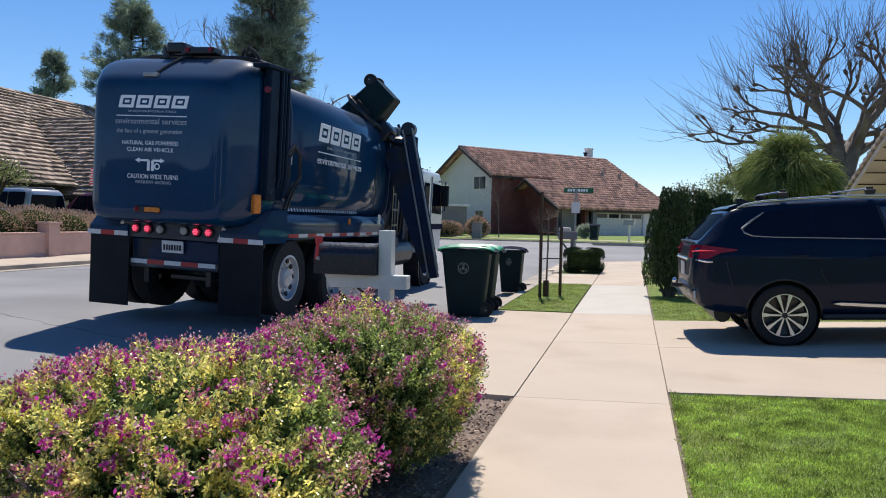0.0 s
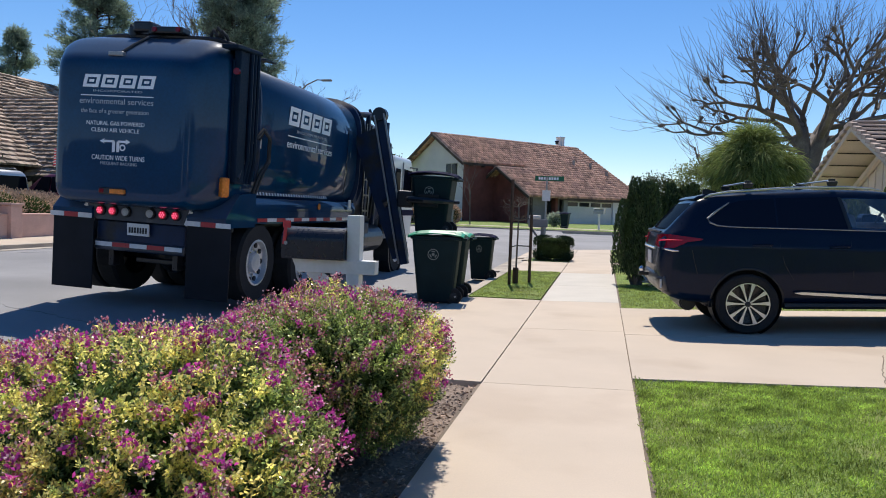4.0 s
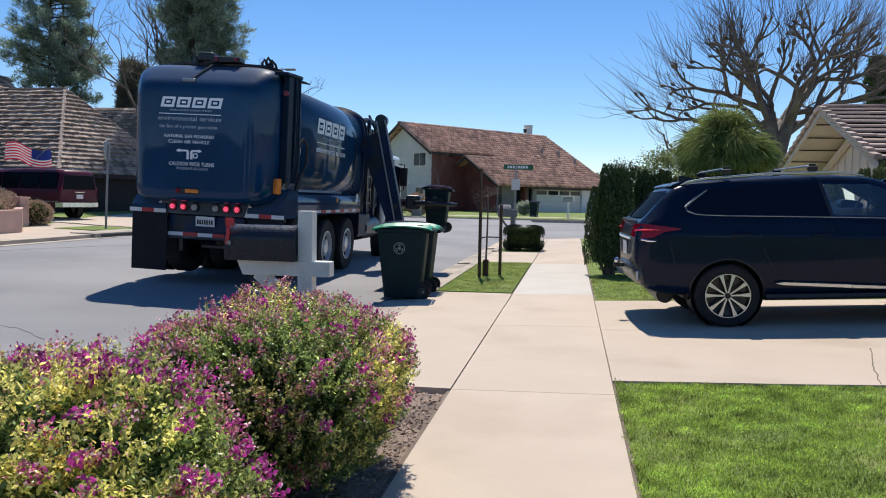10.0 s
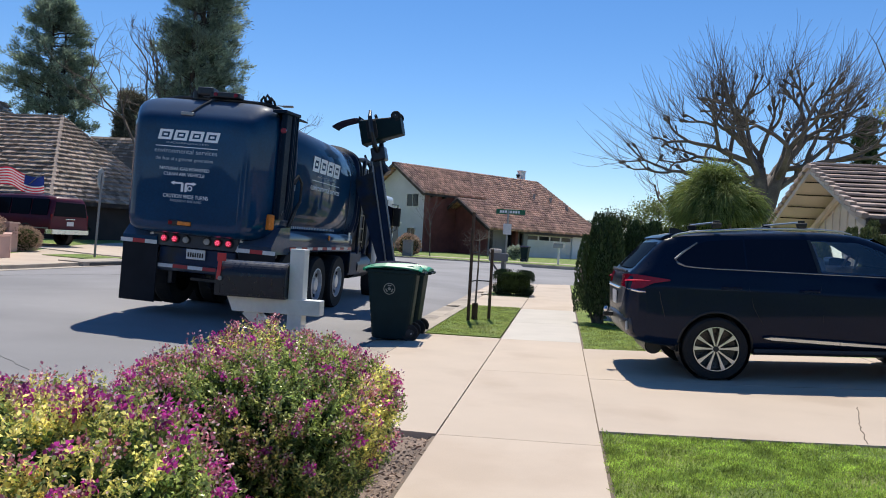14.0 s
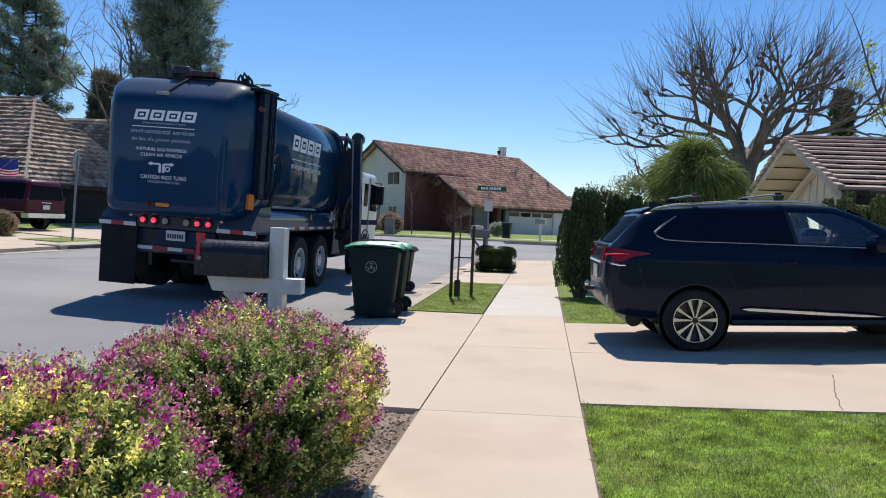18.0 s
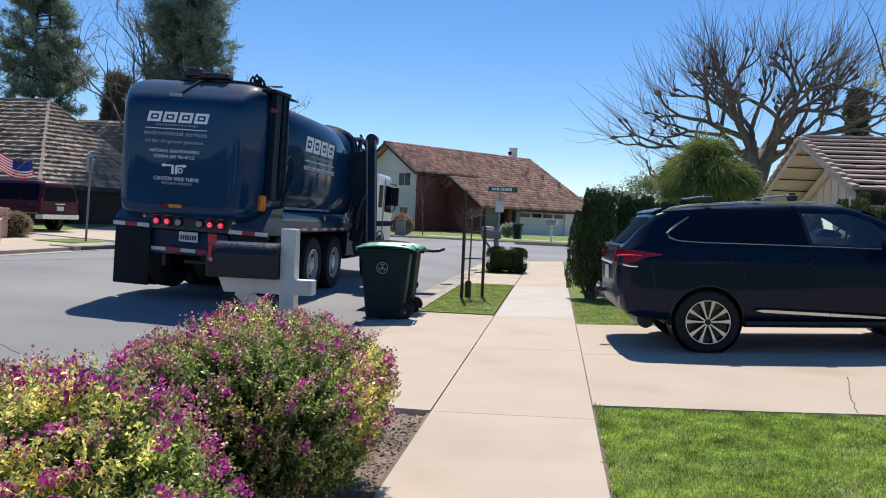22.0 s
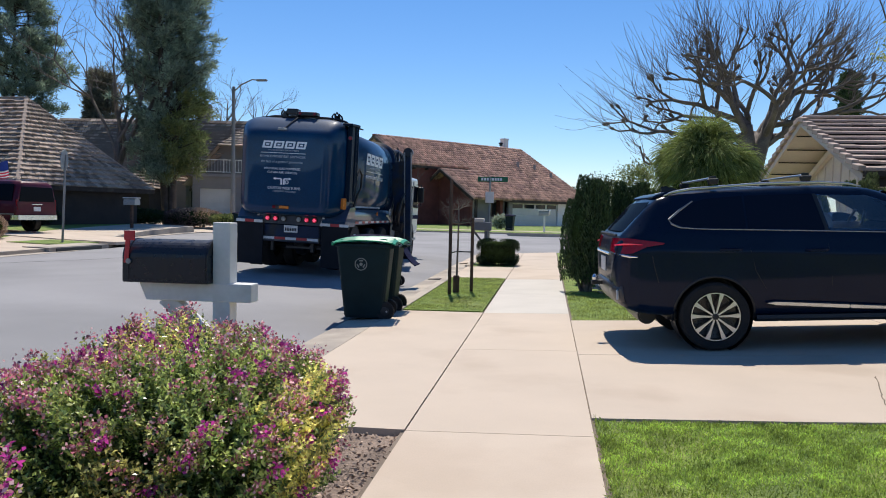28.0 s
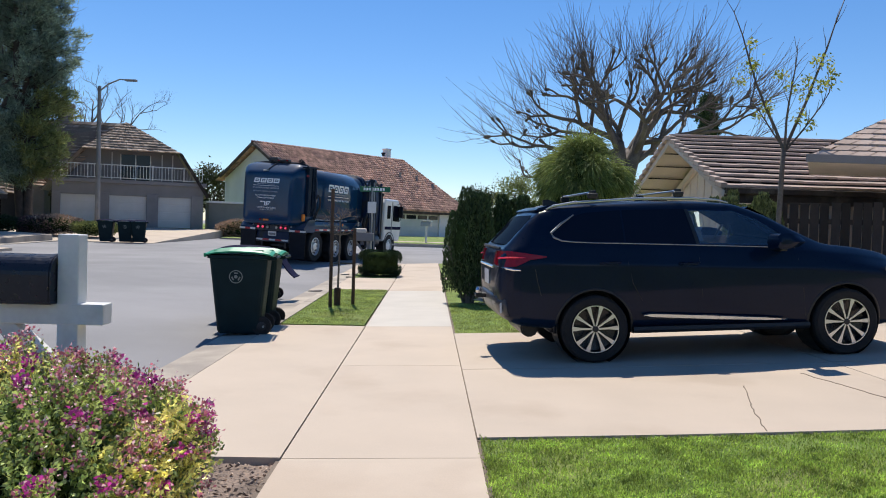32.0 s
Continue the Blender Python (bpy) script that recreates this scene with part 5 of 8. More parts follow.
    for y in (5.1, 5.7, 6.35):
        part("hopper_rib", box((0.08, 0.10, 2.1), (1.17, y, 2.12), 0.02), NAVY_DULL, t)
    part("hopper_rim", tube([(1.10, 4.7, 3.12), (1.14, 5.2, 3.17), (1.15, 5.9, 3.12), (1.12, 6.4, 2.98)], [0.05, 0.06, 0.06, 0.04], 8), NAVY_DULL, t)
    part("hopper_tank", cyl(0.28, 1.3, (0.93, 5.8, 0.78), (90, 0, 0), 18, bevel=0.03), BLACK_METAL, t)
    part("tool_box", box((0.5, 1.0, 0.5), (0.93, 5.0, 0.86), 0.03), NAVY_DULL, t)
    part("hydraulic_line", tube([(1.22, 5.35, 1.2), (1.26, 5.4, 2.0), (1.24, 5.38, 3.0), (1.08, 5.4, 3.3)], [0.03] * 4, 6), BLACK_METAL, t)
    part("exhaust_stack", lathe([(0.07, 1.2), (0.07, 3.0), (0.12, 3.02), (0.12, 3.12), (0.06, 3.14)], (1.06, 6.72, -0.35), sides=14), BLACK_METAL, t)
    # cab
    outline = [(6.85, 0.75), (8.75, 0.75), (8.85, 1.6), (8.62, 2.38), (8.42, 2.56), (7.0, 2.56), (6.85, 2.40)]
    cab = part("cab", _cab(outline), CAB_PAINT, t, "white low-entry cab", False)
    for s in (-1, 1):
        part("side_window", prism([(7.82, 1.62), (8.62, 1.60), (8.50, 2.28), (7.82, 2.30)], s * 1.19, s * 1.206, "x"), DARK_GLASS, cab)
        part("rear_window", prism([(7.15, 1.72), (7.5, 1.72), (7.5, 2.28), (7.15, 2.28)], s * 1.19, s * 1.206, "x"), DARK_GLASS, cab)
        part("door_trim", prism([(7.68, 0.8), (7.72, 0.8), (7.72, 2.44), (7.68, 2.44)], s * 1.19, s * 1.21, "x"), GALV, cab)
        part("stripe", prism([(6.95, 1.25), (8.78, 1.25), (8.80, 1.38), (6.95, 1.38)], s * 1.19, s * 1.207, "x"), CART_BLUE, cab, "blue stripe")
        part("step", box((0.3, 0.6, 0.08), (s * 1.06, 8.15, 0.6), 0.01), GALV, cab)
        part("front_fender", lathe([(0.58, -0.17), (0.62, -0.17), (0.62, 0.17), (0.58, 0.17)], (s * 1.04, 7.5, 0.525), (0, 90, 0), 28, caps=False), BLACK, cab)
        arm = part("mirror_arm", tube([(s * 1.18, 8.3, 2.36), (s * 1.32, 8.45, 2.36), (s * 1.33, 8.45, 1.7), (s * 1.19, 8.3, 1.62)], [0.018] * 4, 6), BLACK_METAL, cab)
        part("mirror", box((0.20, 0.07, 0.50), (s * 1.31, 8.47, 2.04), 0.03), BLACK, arm)
    part("windscreen", prism([(-1.05, 1.5), (1.05, 1.5), (1.0, 2.28), (-1.0, 2.28)], 8.76, 8.85, "y"), DARK_GLASS, cab)
    part("air_horn", lathe([(0.05, 0), (0.05, 0.25), (0.17, 0.27), (0.17, 0.34), (0.03, 0.37)], (0.75, 7.05, 2.54), sides=14), BLACK_METAL, cab)
    wheels = []
    for y, z, steer in ((0.68, 0.63, False), (2.27, 0.525, False), (3.62, 0.525, False), (7.5, 0.525, True)):
        for s in (-1, 1):
            w = truck_wheel(t, (s * 1.06, y, z), s, not steer, steer)
            if z < 0.6:
                wheels.append(w)
    # the lifting arm
    mast = part("mast", box((0.14, 0.16, 2.75), (0, 0, -1.35), 0.02), NAVY_DULL, t, "dark blue lift mast")
    for dx in (-0.09, 0.09):
        part("mast_rail", box((0.03, 0.03, 2.7), (dx, -0.09, -1.35), 0.004), GALV, mast, "bright steel rail")
    part("mast_gusset", prism([(-0.55, -0.3), (0.0, -0.2), (0.0, -2.6), (-0.2, -2.6)], -0.05, 0.05, "y"), NAVY_DULL, mast)
    part("mast_chain", tube([(0.05, 0.1, -0.1), (0.06, 0.12, -1.3), (0.05, 0.1, -2.6)], [0.02] * 3, 6), BLACK_METAL, mast)
    part("mast_head", cyl(0.13, 0.20, (0, 0, 0.0), (90, 0, 0), 18, bevel=0.02), BLACK_METAL, mast)
    grip = part("gripper", box((0.30, 0.34, 0.30), (0, 0, 0), 0.04), BLACK_METAL, t, "black gripper on the lift arm")
    part("grip_arm", tube([(-0.42, 0, -0.12), (-0.25, 0.02, -0.02), (-0.1, 0, 0.0)], [0.10, 0.09, 0.1], 8), BLACK_METAL, grip)
    for s in (-1, 1):
        part("finger", tube([(0.05, s * 0.12, 0), (0.14, s * 0.34, 0), (0.42, s * 0.42, 0), (0.75, s * 0.38, 0), (0.90, s * 0.24, 0)], [0.06, 0.055, 0.05, 0.045, 0.03], 8), BLACK_METAL, grip)
        part("grip_pad", box((0.36, 0.05, 0.22), (0.48, s * 0.37, 0), 0.015), RUBBER, grip)
    return t, wheels, mast, grip


def _cab(outline):
    bm = prism(outline, -1.19, 1.19, "x")
    edges = [e for e in bm.edges if all(abs(abs(v.co.x) - 1.19) < 1e-4 for v in e.verts) and abs(e.verts[0].co.x - e.verts[1].co.x) < 1e-4]
    bmesh.ops.bevel(bm, geom=edges, offset=0.09, segments=3, affect="EDGES", profile=0.5)
    return bm


truck, truck_wheels, truck_mast, truck_grip = build_truck()


# ---- refuse carts ----
def build_cart(label, lid_material, group="refuse carts at the kerb", grow=(1, 1, 1)):
    """A wheeled cart; its wheels and lid hinge lie towards +x; grow sets its size."""
    c = thing("trash_cart", label, "trash cart", group=group)

    def ring(z, f, b, w, r=0.06):
        """A rounded rectangle from -f to b in x and w across."""
        pts = []
        for cx, cy, a0 in ((b - r, w - r, 0), (-f + r, w - r, 90), (-f + r, -w + r, 180), (b - r, -w + r, 270)):
            for k in range(4):
                a = radians(a0 + 30 * k)
                pts.append((cx + r * math.cos(a), cy + r * math.sin(a), z))
        return pts
    part("body", loft([ring(0.03, 0.27, 0.25, 0.215), ring(0.06, 0.285, 0.26, 0.225), ring(0.30, 0.31, 0.28, 0.24), ring(0.62, 0.345, 0.31, 0.26), ring(0.90, 0.375, 0.335, 0.28), ring(0.985, 0.385, 0.34, 0.285), ring(0.99, 0.41, 0.36, 0.31), ring(1.03, 0.41, 0.36, 0.31)]), CART_BODY, c, "dark green moulded body")
    for k in range(3):
        part("rib", box((0.012, 0.36, 0.03), (-0.335 - 0.01 * k, 0, 0.55 + 0.1 * k), 0.004), CART_BODY, c)
    part("stamp", _stamp(), STAMP, c, "pale round stamp")
    part("axle", cyl(0.014, 0.5, (0.30, 0, 0.125), (90, 0, 0), 8), GALV, c)
    for s in (-1, 1):
        w = part("wheel", lathe([(0.05, -0.03), (0.115, -0.032), (0.125, -0.02), (0.125, 0.02), (0.115, 0.032), (0.05, 0.03)], (0.275, s * 0.195, 0.125), (90, 0, 0), 20, caps=False), RUBBER, c)
        part("hub", lathe([(0.06, -0.035), (0.06, 0.035), (0.03, 0.04)], (0.275, s * 0.195, 0.125), (90, 0, 0), 12), BLACK, w)
    part("handle", cyl(0.017, 0.5, (0.44, 0, 1.0), (90, 0, 0), 10), CART_BODY, c)
    for s in (-1, 1):
        part("handle_bracket", box((0.12, 0.03, 0.05), (0.39, s * 0.22, 1.0), 0.01), CART_BODY, c)
    lid = part("lid", _lid(), lid_material, c, "slightly domed lid")
    lid.matrix_basis = pose(0.37, 0, 1.035)
    for y in (-0.2, -0.07, 0.07, 0.2):
        part("lid_rib", box((0.62, 0.03, 0.02), (-0.40, y, 0.052), 0.006, (0, -1.5, 0)), lid_material, lid)
    part("lid_lip", box((0.03, 0.64, 0.05), (-0.80, 0, -0.005), 0.01), lid_material, lid)
    for p in list(c.children_recursive):
        if p.name.split(".")[0] in ("wheel", "hub"):
            mid = sum((v.co for v in p.data.vertices), Vector()) / len(p.data.vertices)
            p.data.transform(Matrix.Translation(Vector([a * b for a, b in zip(mid, grow)])) @ Matrix.Scale(grow[2], 4) @ Matrix.Translation(-mid))
        else:
            p.data.transform(Matrix.Diagonal((*grow, 1)))
        p.matrix_basis.translation = Vector([a * b for a, b in zip(p.matrix_basis.translation, grow)])
    return c, lid


def _stamp():
    bm = lathe([(0.085, 0.0), (0.085, 0.003), (0.074, 0.003), (0.074, 0.0)], (-0.05, -0.273, 0.76), (93, 0, 0), 20, caps=False)
    cyl(0.022, 0.004, (-0.05, -0.274, 0.76), (93, 0, 0), 12, bm)
    for k in range(3):
        a = radians(90 + 120 * k)
        box((0.05, 0.004, 0.016), (-0.05 + 0.046 * math.cos(a), -0.274, 0.76 + 0.046 * math.sin(a)), 0.0, (0, -120 * k, 0), bm)
    return bm


def _lid():
    """A domed lid with raised ribs running front to back."""
    rows = []
    ys = np.linspace(-0.33, 0.33, 45)
    for x, z, rib in ((0.04, 0.0, 0), (0.0, 0.02, 0.4), (-0.1, 0.036, 1), (-0.2, 0.045, 1), (-0.35, 0.050, 1), (-0.5, 0.05, 1), (-0.66, 0.034, 1), (-0.74, 0.02, 0.5), (-0.80, 0.0, 0)):
        rows.append([(x, float(y), z + 0.03 * (1 - (y / 0.33) ** 2) + 0.010 * rib * max(0.0, math.sin(y * 62)) ** 0.7) for y in ys] + [(x, y, z - 0.015) for y in (0.33, 0.2, 0, -0.2, -0.33)])
    return loft(rows)


cart_a, _ = build_cart("dark green wheeled cart with bright green lid at the kerb", CART_GREEN)
cart_a.matrix_basis = pose(-1.555, 5.24, lot_z(-1.66, 5.4), 0, 0, 6)
cart_b, _ = build_cart("dark green wheeled cart with bright green lid behind another", CART_GREEN)
cart_b.matrix_basis = pose(-1.60, 6.15, -0.062, 0, 0, 2)
cart_c, lid_c = build_cart("dark wheeled cart with blue lid being emptied by the truck", CART_BLUE)
cart_d, lid_d = build_cart("dark wheeled cart with navy lid, its lid flung open later", CART_BLUE, grow=(0.70, 0.78, 0.88))
far_cart, _ = build_cart("dark wheeled cart beside a distant driveway", CART_BLUE, "distant carts")
far_cart.matrix_basis = pose(-15.1, 32.5, 0.17, 0, 0, 12)
copy_thing(far_cart, pose(-14.25, 32.7, 0.17, 0, 0, 24))
copy_thing(far_cart, pose(-13.62, 32.8, 0.17, 0, 0, 18))
copy_thing(far_cart, pose(-1.75, 47.3, 0.34, 0, 0, -100))


# ---- the parked car ----
def suv_shape():
    """Half section of the body at a station: bottom, sill, flank, shoulder, belt, roof edge and crown, as (y, z)."""
    x_of = [-0.985, -0.98, -0.965, -0.94, -0.90, -0.845, -0.75, -0.64, -0.50, -0.35, 0.0, 0.6, 1.2, 1.6, 1.9, 2.1, 2.3, 2.5, 2.9, 3.2, 3.4, 3.52, 3.58]
    keys = {
        "low": [0.70, 0.62, 0.55, 0.50, 0.455, 0.42, 0.385, 0.365, 0.35, 0.335, 0.315, 0.305, 0.30, 0.30, 0.295, 0.29, 0.25, 0.25, 0.26, 0.28, 0.30, 0.34, 0.42],
        "wide": [0.52, 0.64, 0.74, 0.80, 0.838, 0.862, 0.88, 0.888, 0.894, 0.898, 0.90, 0.90, 0.90, 0.90, 0.90, 0.90, 0.898, 0.895, 0.885, 0.85, 0.80, 0.72, 0.60],
        "top": [0.74, 0.92, 1.03, 1.12, 1.19, 1.24, 1.345, 1.465, 1.585, 1.615, 1.638, 1.65, 1.645, 1.615, 1.50, 1.385, 1.27, 1.165, 1.115, 1.06, 0.98, 0.88, 0.76],
        "belt": [0.70, 0.88, 0.99, 1.07, 1.12, 1.155, 1.19, 1.21, 1.215, 1.21, 1.20, 1.175, 1.14, 1.12, 1.105, 1.10, 1.10, 1.08, 1.03, 0.97, 0.89, 0.80, 0.70],
        "inner": [0.50, 0.64, 0.73, 0.775, 0.795, 0.81, 0.82, 0.828, 0.833, 0.838, 0.842, 0.845, 0.845, 0.845, 0.843, 0.84, 0.84, 0.82, 0.78, 0.73, 0.66, 0.58, 0.50],
        "roof": [0.46, 0.60, 0.68, 0.70, 0.70, 0.695, 0.685, 0.675, 0.66, 0.655, 0.65, 0.65, 0.645, 0.63, 0.64, 0.66, 0.69, 0.72, 0.68, 0.62, 0.56, 0.50, 0.44]}

    def half(x):
        v = {k: float(np.interp(x, x_of, row)) for k, row in keys.items()}
        lo, w, zt, zb, wi, wr = (v[k] for k in ("low", "wide", "top", "belt", "inner", "roof"))
        crease = lo + (zb - lo) * 0.80
        tall = zt - zb
        return [(w * 0.80, lo), (w - 0.066, lo + 0.03), (w - 0.050, lo + 0.12), (w - 0.028, lo + (crease - lo) * 0.45), (w - 0.007, crease - 0.10), (w, crease - 0.03),
                (w - 0.004, crease), (w - 0.022, crease + (zb - crease) * 0.35), (wi + 0.012, zb - 0.02), (wi, zb),
                (wi + (wr - wi) * 0.30, zb + tall * 0.33), (wi + (wr - wi) * 0.66, zb + tall * 0.66), (wr + (wi - wr) * 0.06, zb + tall * 0.90), (wr - 0.035, zb + tall * 0.975), (wr * 0.72, zt - 0.006), (wr * 0.36, zt + 0.008), (0.0, zt + 0.012)]
    return half


def build_suv():
    """A mid-size car on the sloping driveway; x runs to its nose, the origin lies on the ground under the rear axle."""
    s = thing("parked_car", "dark navy sport utility car parked on the driveway, roof bars fitted", "car", pose(2.556, 3.916, 0.097, 0, -2.95, 3.0))
    half = suv_shape()

    def dense(x):
        """The half section with finer, slightly rounded steps."""
        pts = half(x)
        more = []
        for (a0, b0), (a1, b1) in zip(pts, pts[1:]):
            more += [(a0 + (a1 - a0) * f, b0 + (b1 - b0) * f) for f in (0.0, 0.25, 0.5, 0.75)]
        more.append(pts[-1])
        for _ in range(7):
            more = [more[0]] + [((p[0] + 2 * q[0] + r[0]) / 4, (p[1] + 2 * q[1] + r[1]) / 4) for p, q, r in zip(more, more[1:], more[2:])] + [more[-1]]
        return more

    def eased(x):
        """Stations blend with their neighbours, so that the panels flow."""
        e = 0.010 if x < -0.5 else 0.07
        rows = [dense(x + d) for d in (-e, 0, e)]
        return [((a[0] + 2 * b[0] + c[0]) / 4, (a[1] + 2 * b[1] + c[1]) / 4) for a, b, c in zip(*rows)]
    xs = np.concatenate([np.linspace(-0.985, -0.50, 36), np.linspace(-0.46, 2.5, 54), np.linspace(2.56, 3.58, 26)])
    body = part("body", loft([[(float(x), -a, b) for a, b in eased(x)] + [(float(x), a, b) for a, b in eased(x)[-2::-1]] for x in xs]), CAR_PAINT, s, "glossy dark navy bodywork", True)
    cut = bmesh.new()
    for x in (0.0, 2.67):
        cyl(0.392, 3.0, (x, 0, 0.352), (90, 0, 0), 72, cut)
    prism([(1.13, 1.205), (2.16, 1.165), (2.02, 1.28), (1.80, 1.425), (1.55, 1.52), (1.06, 1.535)], -1.2, 1.2, "y", cut)
    prism([(1.60, 1.50), (2.02, 1.24), (2.12, 1.185), (2.66, 1.185), (1.80, 1.75)], -0.58, 0.58, "y", cut)
    cutter = new("cutter", mesh_of("cutter", cut, BLACK))
    cutter.parent = s
    mod = body.modifiers.new("arches", "BOOLEAN")
    mod.operation, mod.object, mod.solver = "DIFFERENCE", cutter, "EXACT"
    mod.use_self = True
    done = bpy.data.meshes.new_from_object(body.evaluated_get(bpy.context.evaluated_depsgraph_get()))
    body.modifiers.clear()
    body.data = done
    bpy.data.objects.remove(cutter)
    done.materials.clear()
    done.materials.append(CAR_PAINT)
    done.set_sharp_from_angle(angle=radians(34))

    def skin(x, z, out=0.005):
        """A point of the flank at a station and height, a little proud."""
        pts = [p for p in eased(x)]
        y = float(np.interp(z, [p[1] for p in pts[:-8]], [p[0] for p in pts[:-8]]))
        return y + out

    def pane(name, low, high, material, label="", out=0.005, n=20, rows=5):
        """A side pane between two runs of (x, z), on both flanks."""
        for sgn in (-1, 1):
            verts, faces = [], []
            for j in range(rows):
                f = j / (rows - 1)
                for k in range(n):
                    g = k / (n - 1)
                    a = [np.interp(low[0][0] + (low[-1][0] - low[0][0]) * g, [q[0] for q in low], [q[i] for q in low]) for i in (0, 1)]
                    b = [np.interp(high[0][0] + (high[-1][0] - high[0][0]) * g, [q[0] for q in high], [q[i] for q in high]) for i in (0, 1)]
                    x, z = float(a[0] + (b[0] - a[0]) * f), float(a[1] + (b[1] - a[1]) * f)
                    verts.append((x, sgn * skin(x, z, out), z))
            for j in range(rows - 1):
                faces += [(j * n + k, j * n + k + 1, (j + 1) * n + k + 1, (j + 1) * n + k) for k in range(n - 1)]
            p = part(name, raw_mesh(name, verts, faces, material, True), material, s, label)
            p.visible_shadow = material is not DOOR_GLASS

    def flank_line(name, pts, radii, material, label="", out=0.003, sides=6):
        for sgn in (-1, 1):
            part(name, tube([(x, sgn * skin(x, z, out), z) for x, z in pts], radii, sides), material, s, label)

    belt = [(-0.30, 1.235), (0.0, 1.225), (0.34, 1.212), (1.10, 1.178), (2.14, 1.130)]
    pane("rear_quarter_window", [(-0.415, 1.315), (-0.34, 1.262), (-0.24, 1.246), (0.325, 1.226)], [(-0.405, 1.34), (-0.30, 1.42), (-0.17, 1.50), (-0.05, 1.535), (0.325, 1.555)], TINT_GLASS, "dark tinted quarter window")
    pane("rear_door_window", [(0.345, 1.226), (1.08, 1.19)], [(0.345, 1.556), (1.01, 1.556)], TINT_GLASS, "dark tinted door window")
    pane("front_door_window", [(1.12, 1.188), (2.16, 1.150)], [(1.05, 1.545), (1.55, 1.525), (1.80, 1.43), (2.12, 1.20)], DOOR_GLASS, "grey-blue door window", 0.002)
    pane("window_pillar", [(1.085, 1.186), (1.12, 1.185)], [(1.015, 1.556), (1.052, 1.556)], BLACK, "black door pillar", 0.008, 4)
    flank_line("chrome_trim", [(-0.17, 1.515), (-0.31, 1.425), (-0.425, 1.332), (-0.40, 1.288), (-0.32, 1.252), (-0.20, 1.238), *belt[1:]], [0.007, 0.013, 0.014, 0.012, 0.008, 0.006, 0.006, 0.006, 0.006, 0.005], GALV, "silver window trim")
    # cabin
    for y in (-0.36, 0.36):
        part("front_seat", box((0.16, 0.46, 0.50), (1.22, y, 1.10), 0.06, (0, -14, 0), segments=3), SEAT, s, "dark front seat")
        part("headrest", box((0.10, 0.26, 0.17), (1.15, y, 1.41), 0.04, (0, -10, 0), segments=3), SEAT, s)
    part("dashboard", box((0.42, 1.36, 0.14), (2.14, 0, 1.08), 0.05, (0, 8, 0)), SEAT, s)
    wheel_ring = [(1.84 + 0.07 * math.sin(a), 0.36 + 0.18 * math.cos(a), 1.19 + 0.165 * math.sin(a)) for a in np.linspace(0, 2 * math.pi, 21)]
    part("steering_wheel", tube(wheel_ring, [0.017] * 21, 6), GALV, s, "grey steering wheel")
    for sgn in (-1, 1):
        part("roof_rail", tube([(-0.44, sgn * 0.63, 1.580), (-0.36, sgn * 0.632, 1.612), (-0.16, sgn * 0.632, 1.642), (0.5, sgn * 0.632, 1.672), (1.1, sgn * 0.63, 1.668), (1.40, sgn * 0.622, 1.645), (1.52, sgn * 0.615, 1.615)], [0.008, 0.013, 0.015, 0.015, 0.015, 0.013, 0.008], 8), ALLOY, s, "silver roof rail")
        # cladding along the sill, with a silver insert
        part("sill", loft([[(x, sgn * 0.80, 0.285), (x, sgn * 0.875, 0.290), (x, sgn * 0.898, 0.32), (x, sgn * 0.888, 0.355), (x, sgn * 0.80, 0.355)] for x in (0.40, 1.3, 2.27)]), BLACK, s, "black sill cladding")
        part("sill_moulding", loft([[(x, sgn * (0.880 + d), z - h), (x, sgn * (0.905 + d), z - h * 0.6), (x, sgn * (0.908 + d), z + h * 0.6), (x, sgn * (0.880 + d), z + h)] for x, z, h, d in ((0.50, 0.478, 0.006, 0.0), (0.58, 0.472, 0.026, 0.004), (1.28, 0.432, 0.028, 0.004), (1.286, 0.431, 0.010, 0.002), (1.292, 0.431, 0.028, 0.004), (1.80, 0.404, 0.020, 0.004), (2.02, 0.392, 0.004, 0.0))]), ALLOY, s, "silver sill moulding")
        for x in (0.0, 2.67):
            arch = bmesh.new()
            rings = []
            for k in range(25):
                a = radians(-8 + 196 * k / 24)
                px, pz = x + 0.40 * math.cos(a), 0.352 + 0.40 * math.sin(a)
                y = skin(px, max(pz, 0.36), 0.0)
                rings.append([(x + r * math.cos(a), sgn * (y + d), 0.352 + r * math.sin(a)) for r, d in ((0.386, -0.06), (0.386, 0.004), (0.394, 0.007), (0.408, 0.004), (0.416, -0.006))])
            part("arch_lip", loft(rings, arch), BLACK, s, "", True)
        tail = part("tail_light", loft([[(x, sgn * y, z) for x, y, z in ring] for ring in (
            [(-0.985, 0.50, 1.02), (-0.955, 0.50, 1.155), (-0.91, 0.48, 1.15), (-0.93, 0.48, 1.02)],
            [(-0.962, 0.72, 1.005), (-0.925, 0.72, 1.16), (-0.88, 0.70, 1.155), (-0.91, 0.70, 1.01)],
            [(-0.905, 0.835, 0.995), (-0.865, 0.82, 1.16), (-0.82, 0.78, 1.155), (-0.86, 0.79, 1.0)],
            [(-0.80, 0.882, 1.005), (-0.77, 0.870, 1.145), (-0.73, 0.82, 1.14), (-0.76, 0.83, 1.01)],
            [(-0.67, 0.896, 1.065), (-0.64, 0.890, 1.125), (-0.61, 0.84, 1.12), (-0.63, 0.85, 1.07)],
            [(-0.50, 0.895, 1.088), (-0.49, 0.893, 1.102), (-0.48, 0.86, 1.10), (-0.49, 0.86, 1.09)])]), TAIL_RED, s, "red wraparound tail light", True)
        tail.data.set_sharp_from_angle(angle=radians(40))
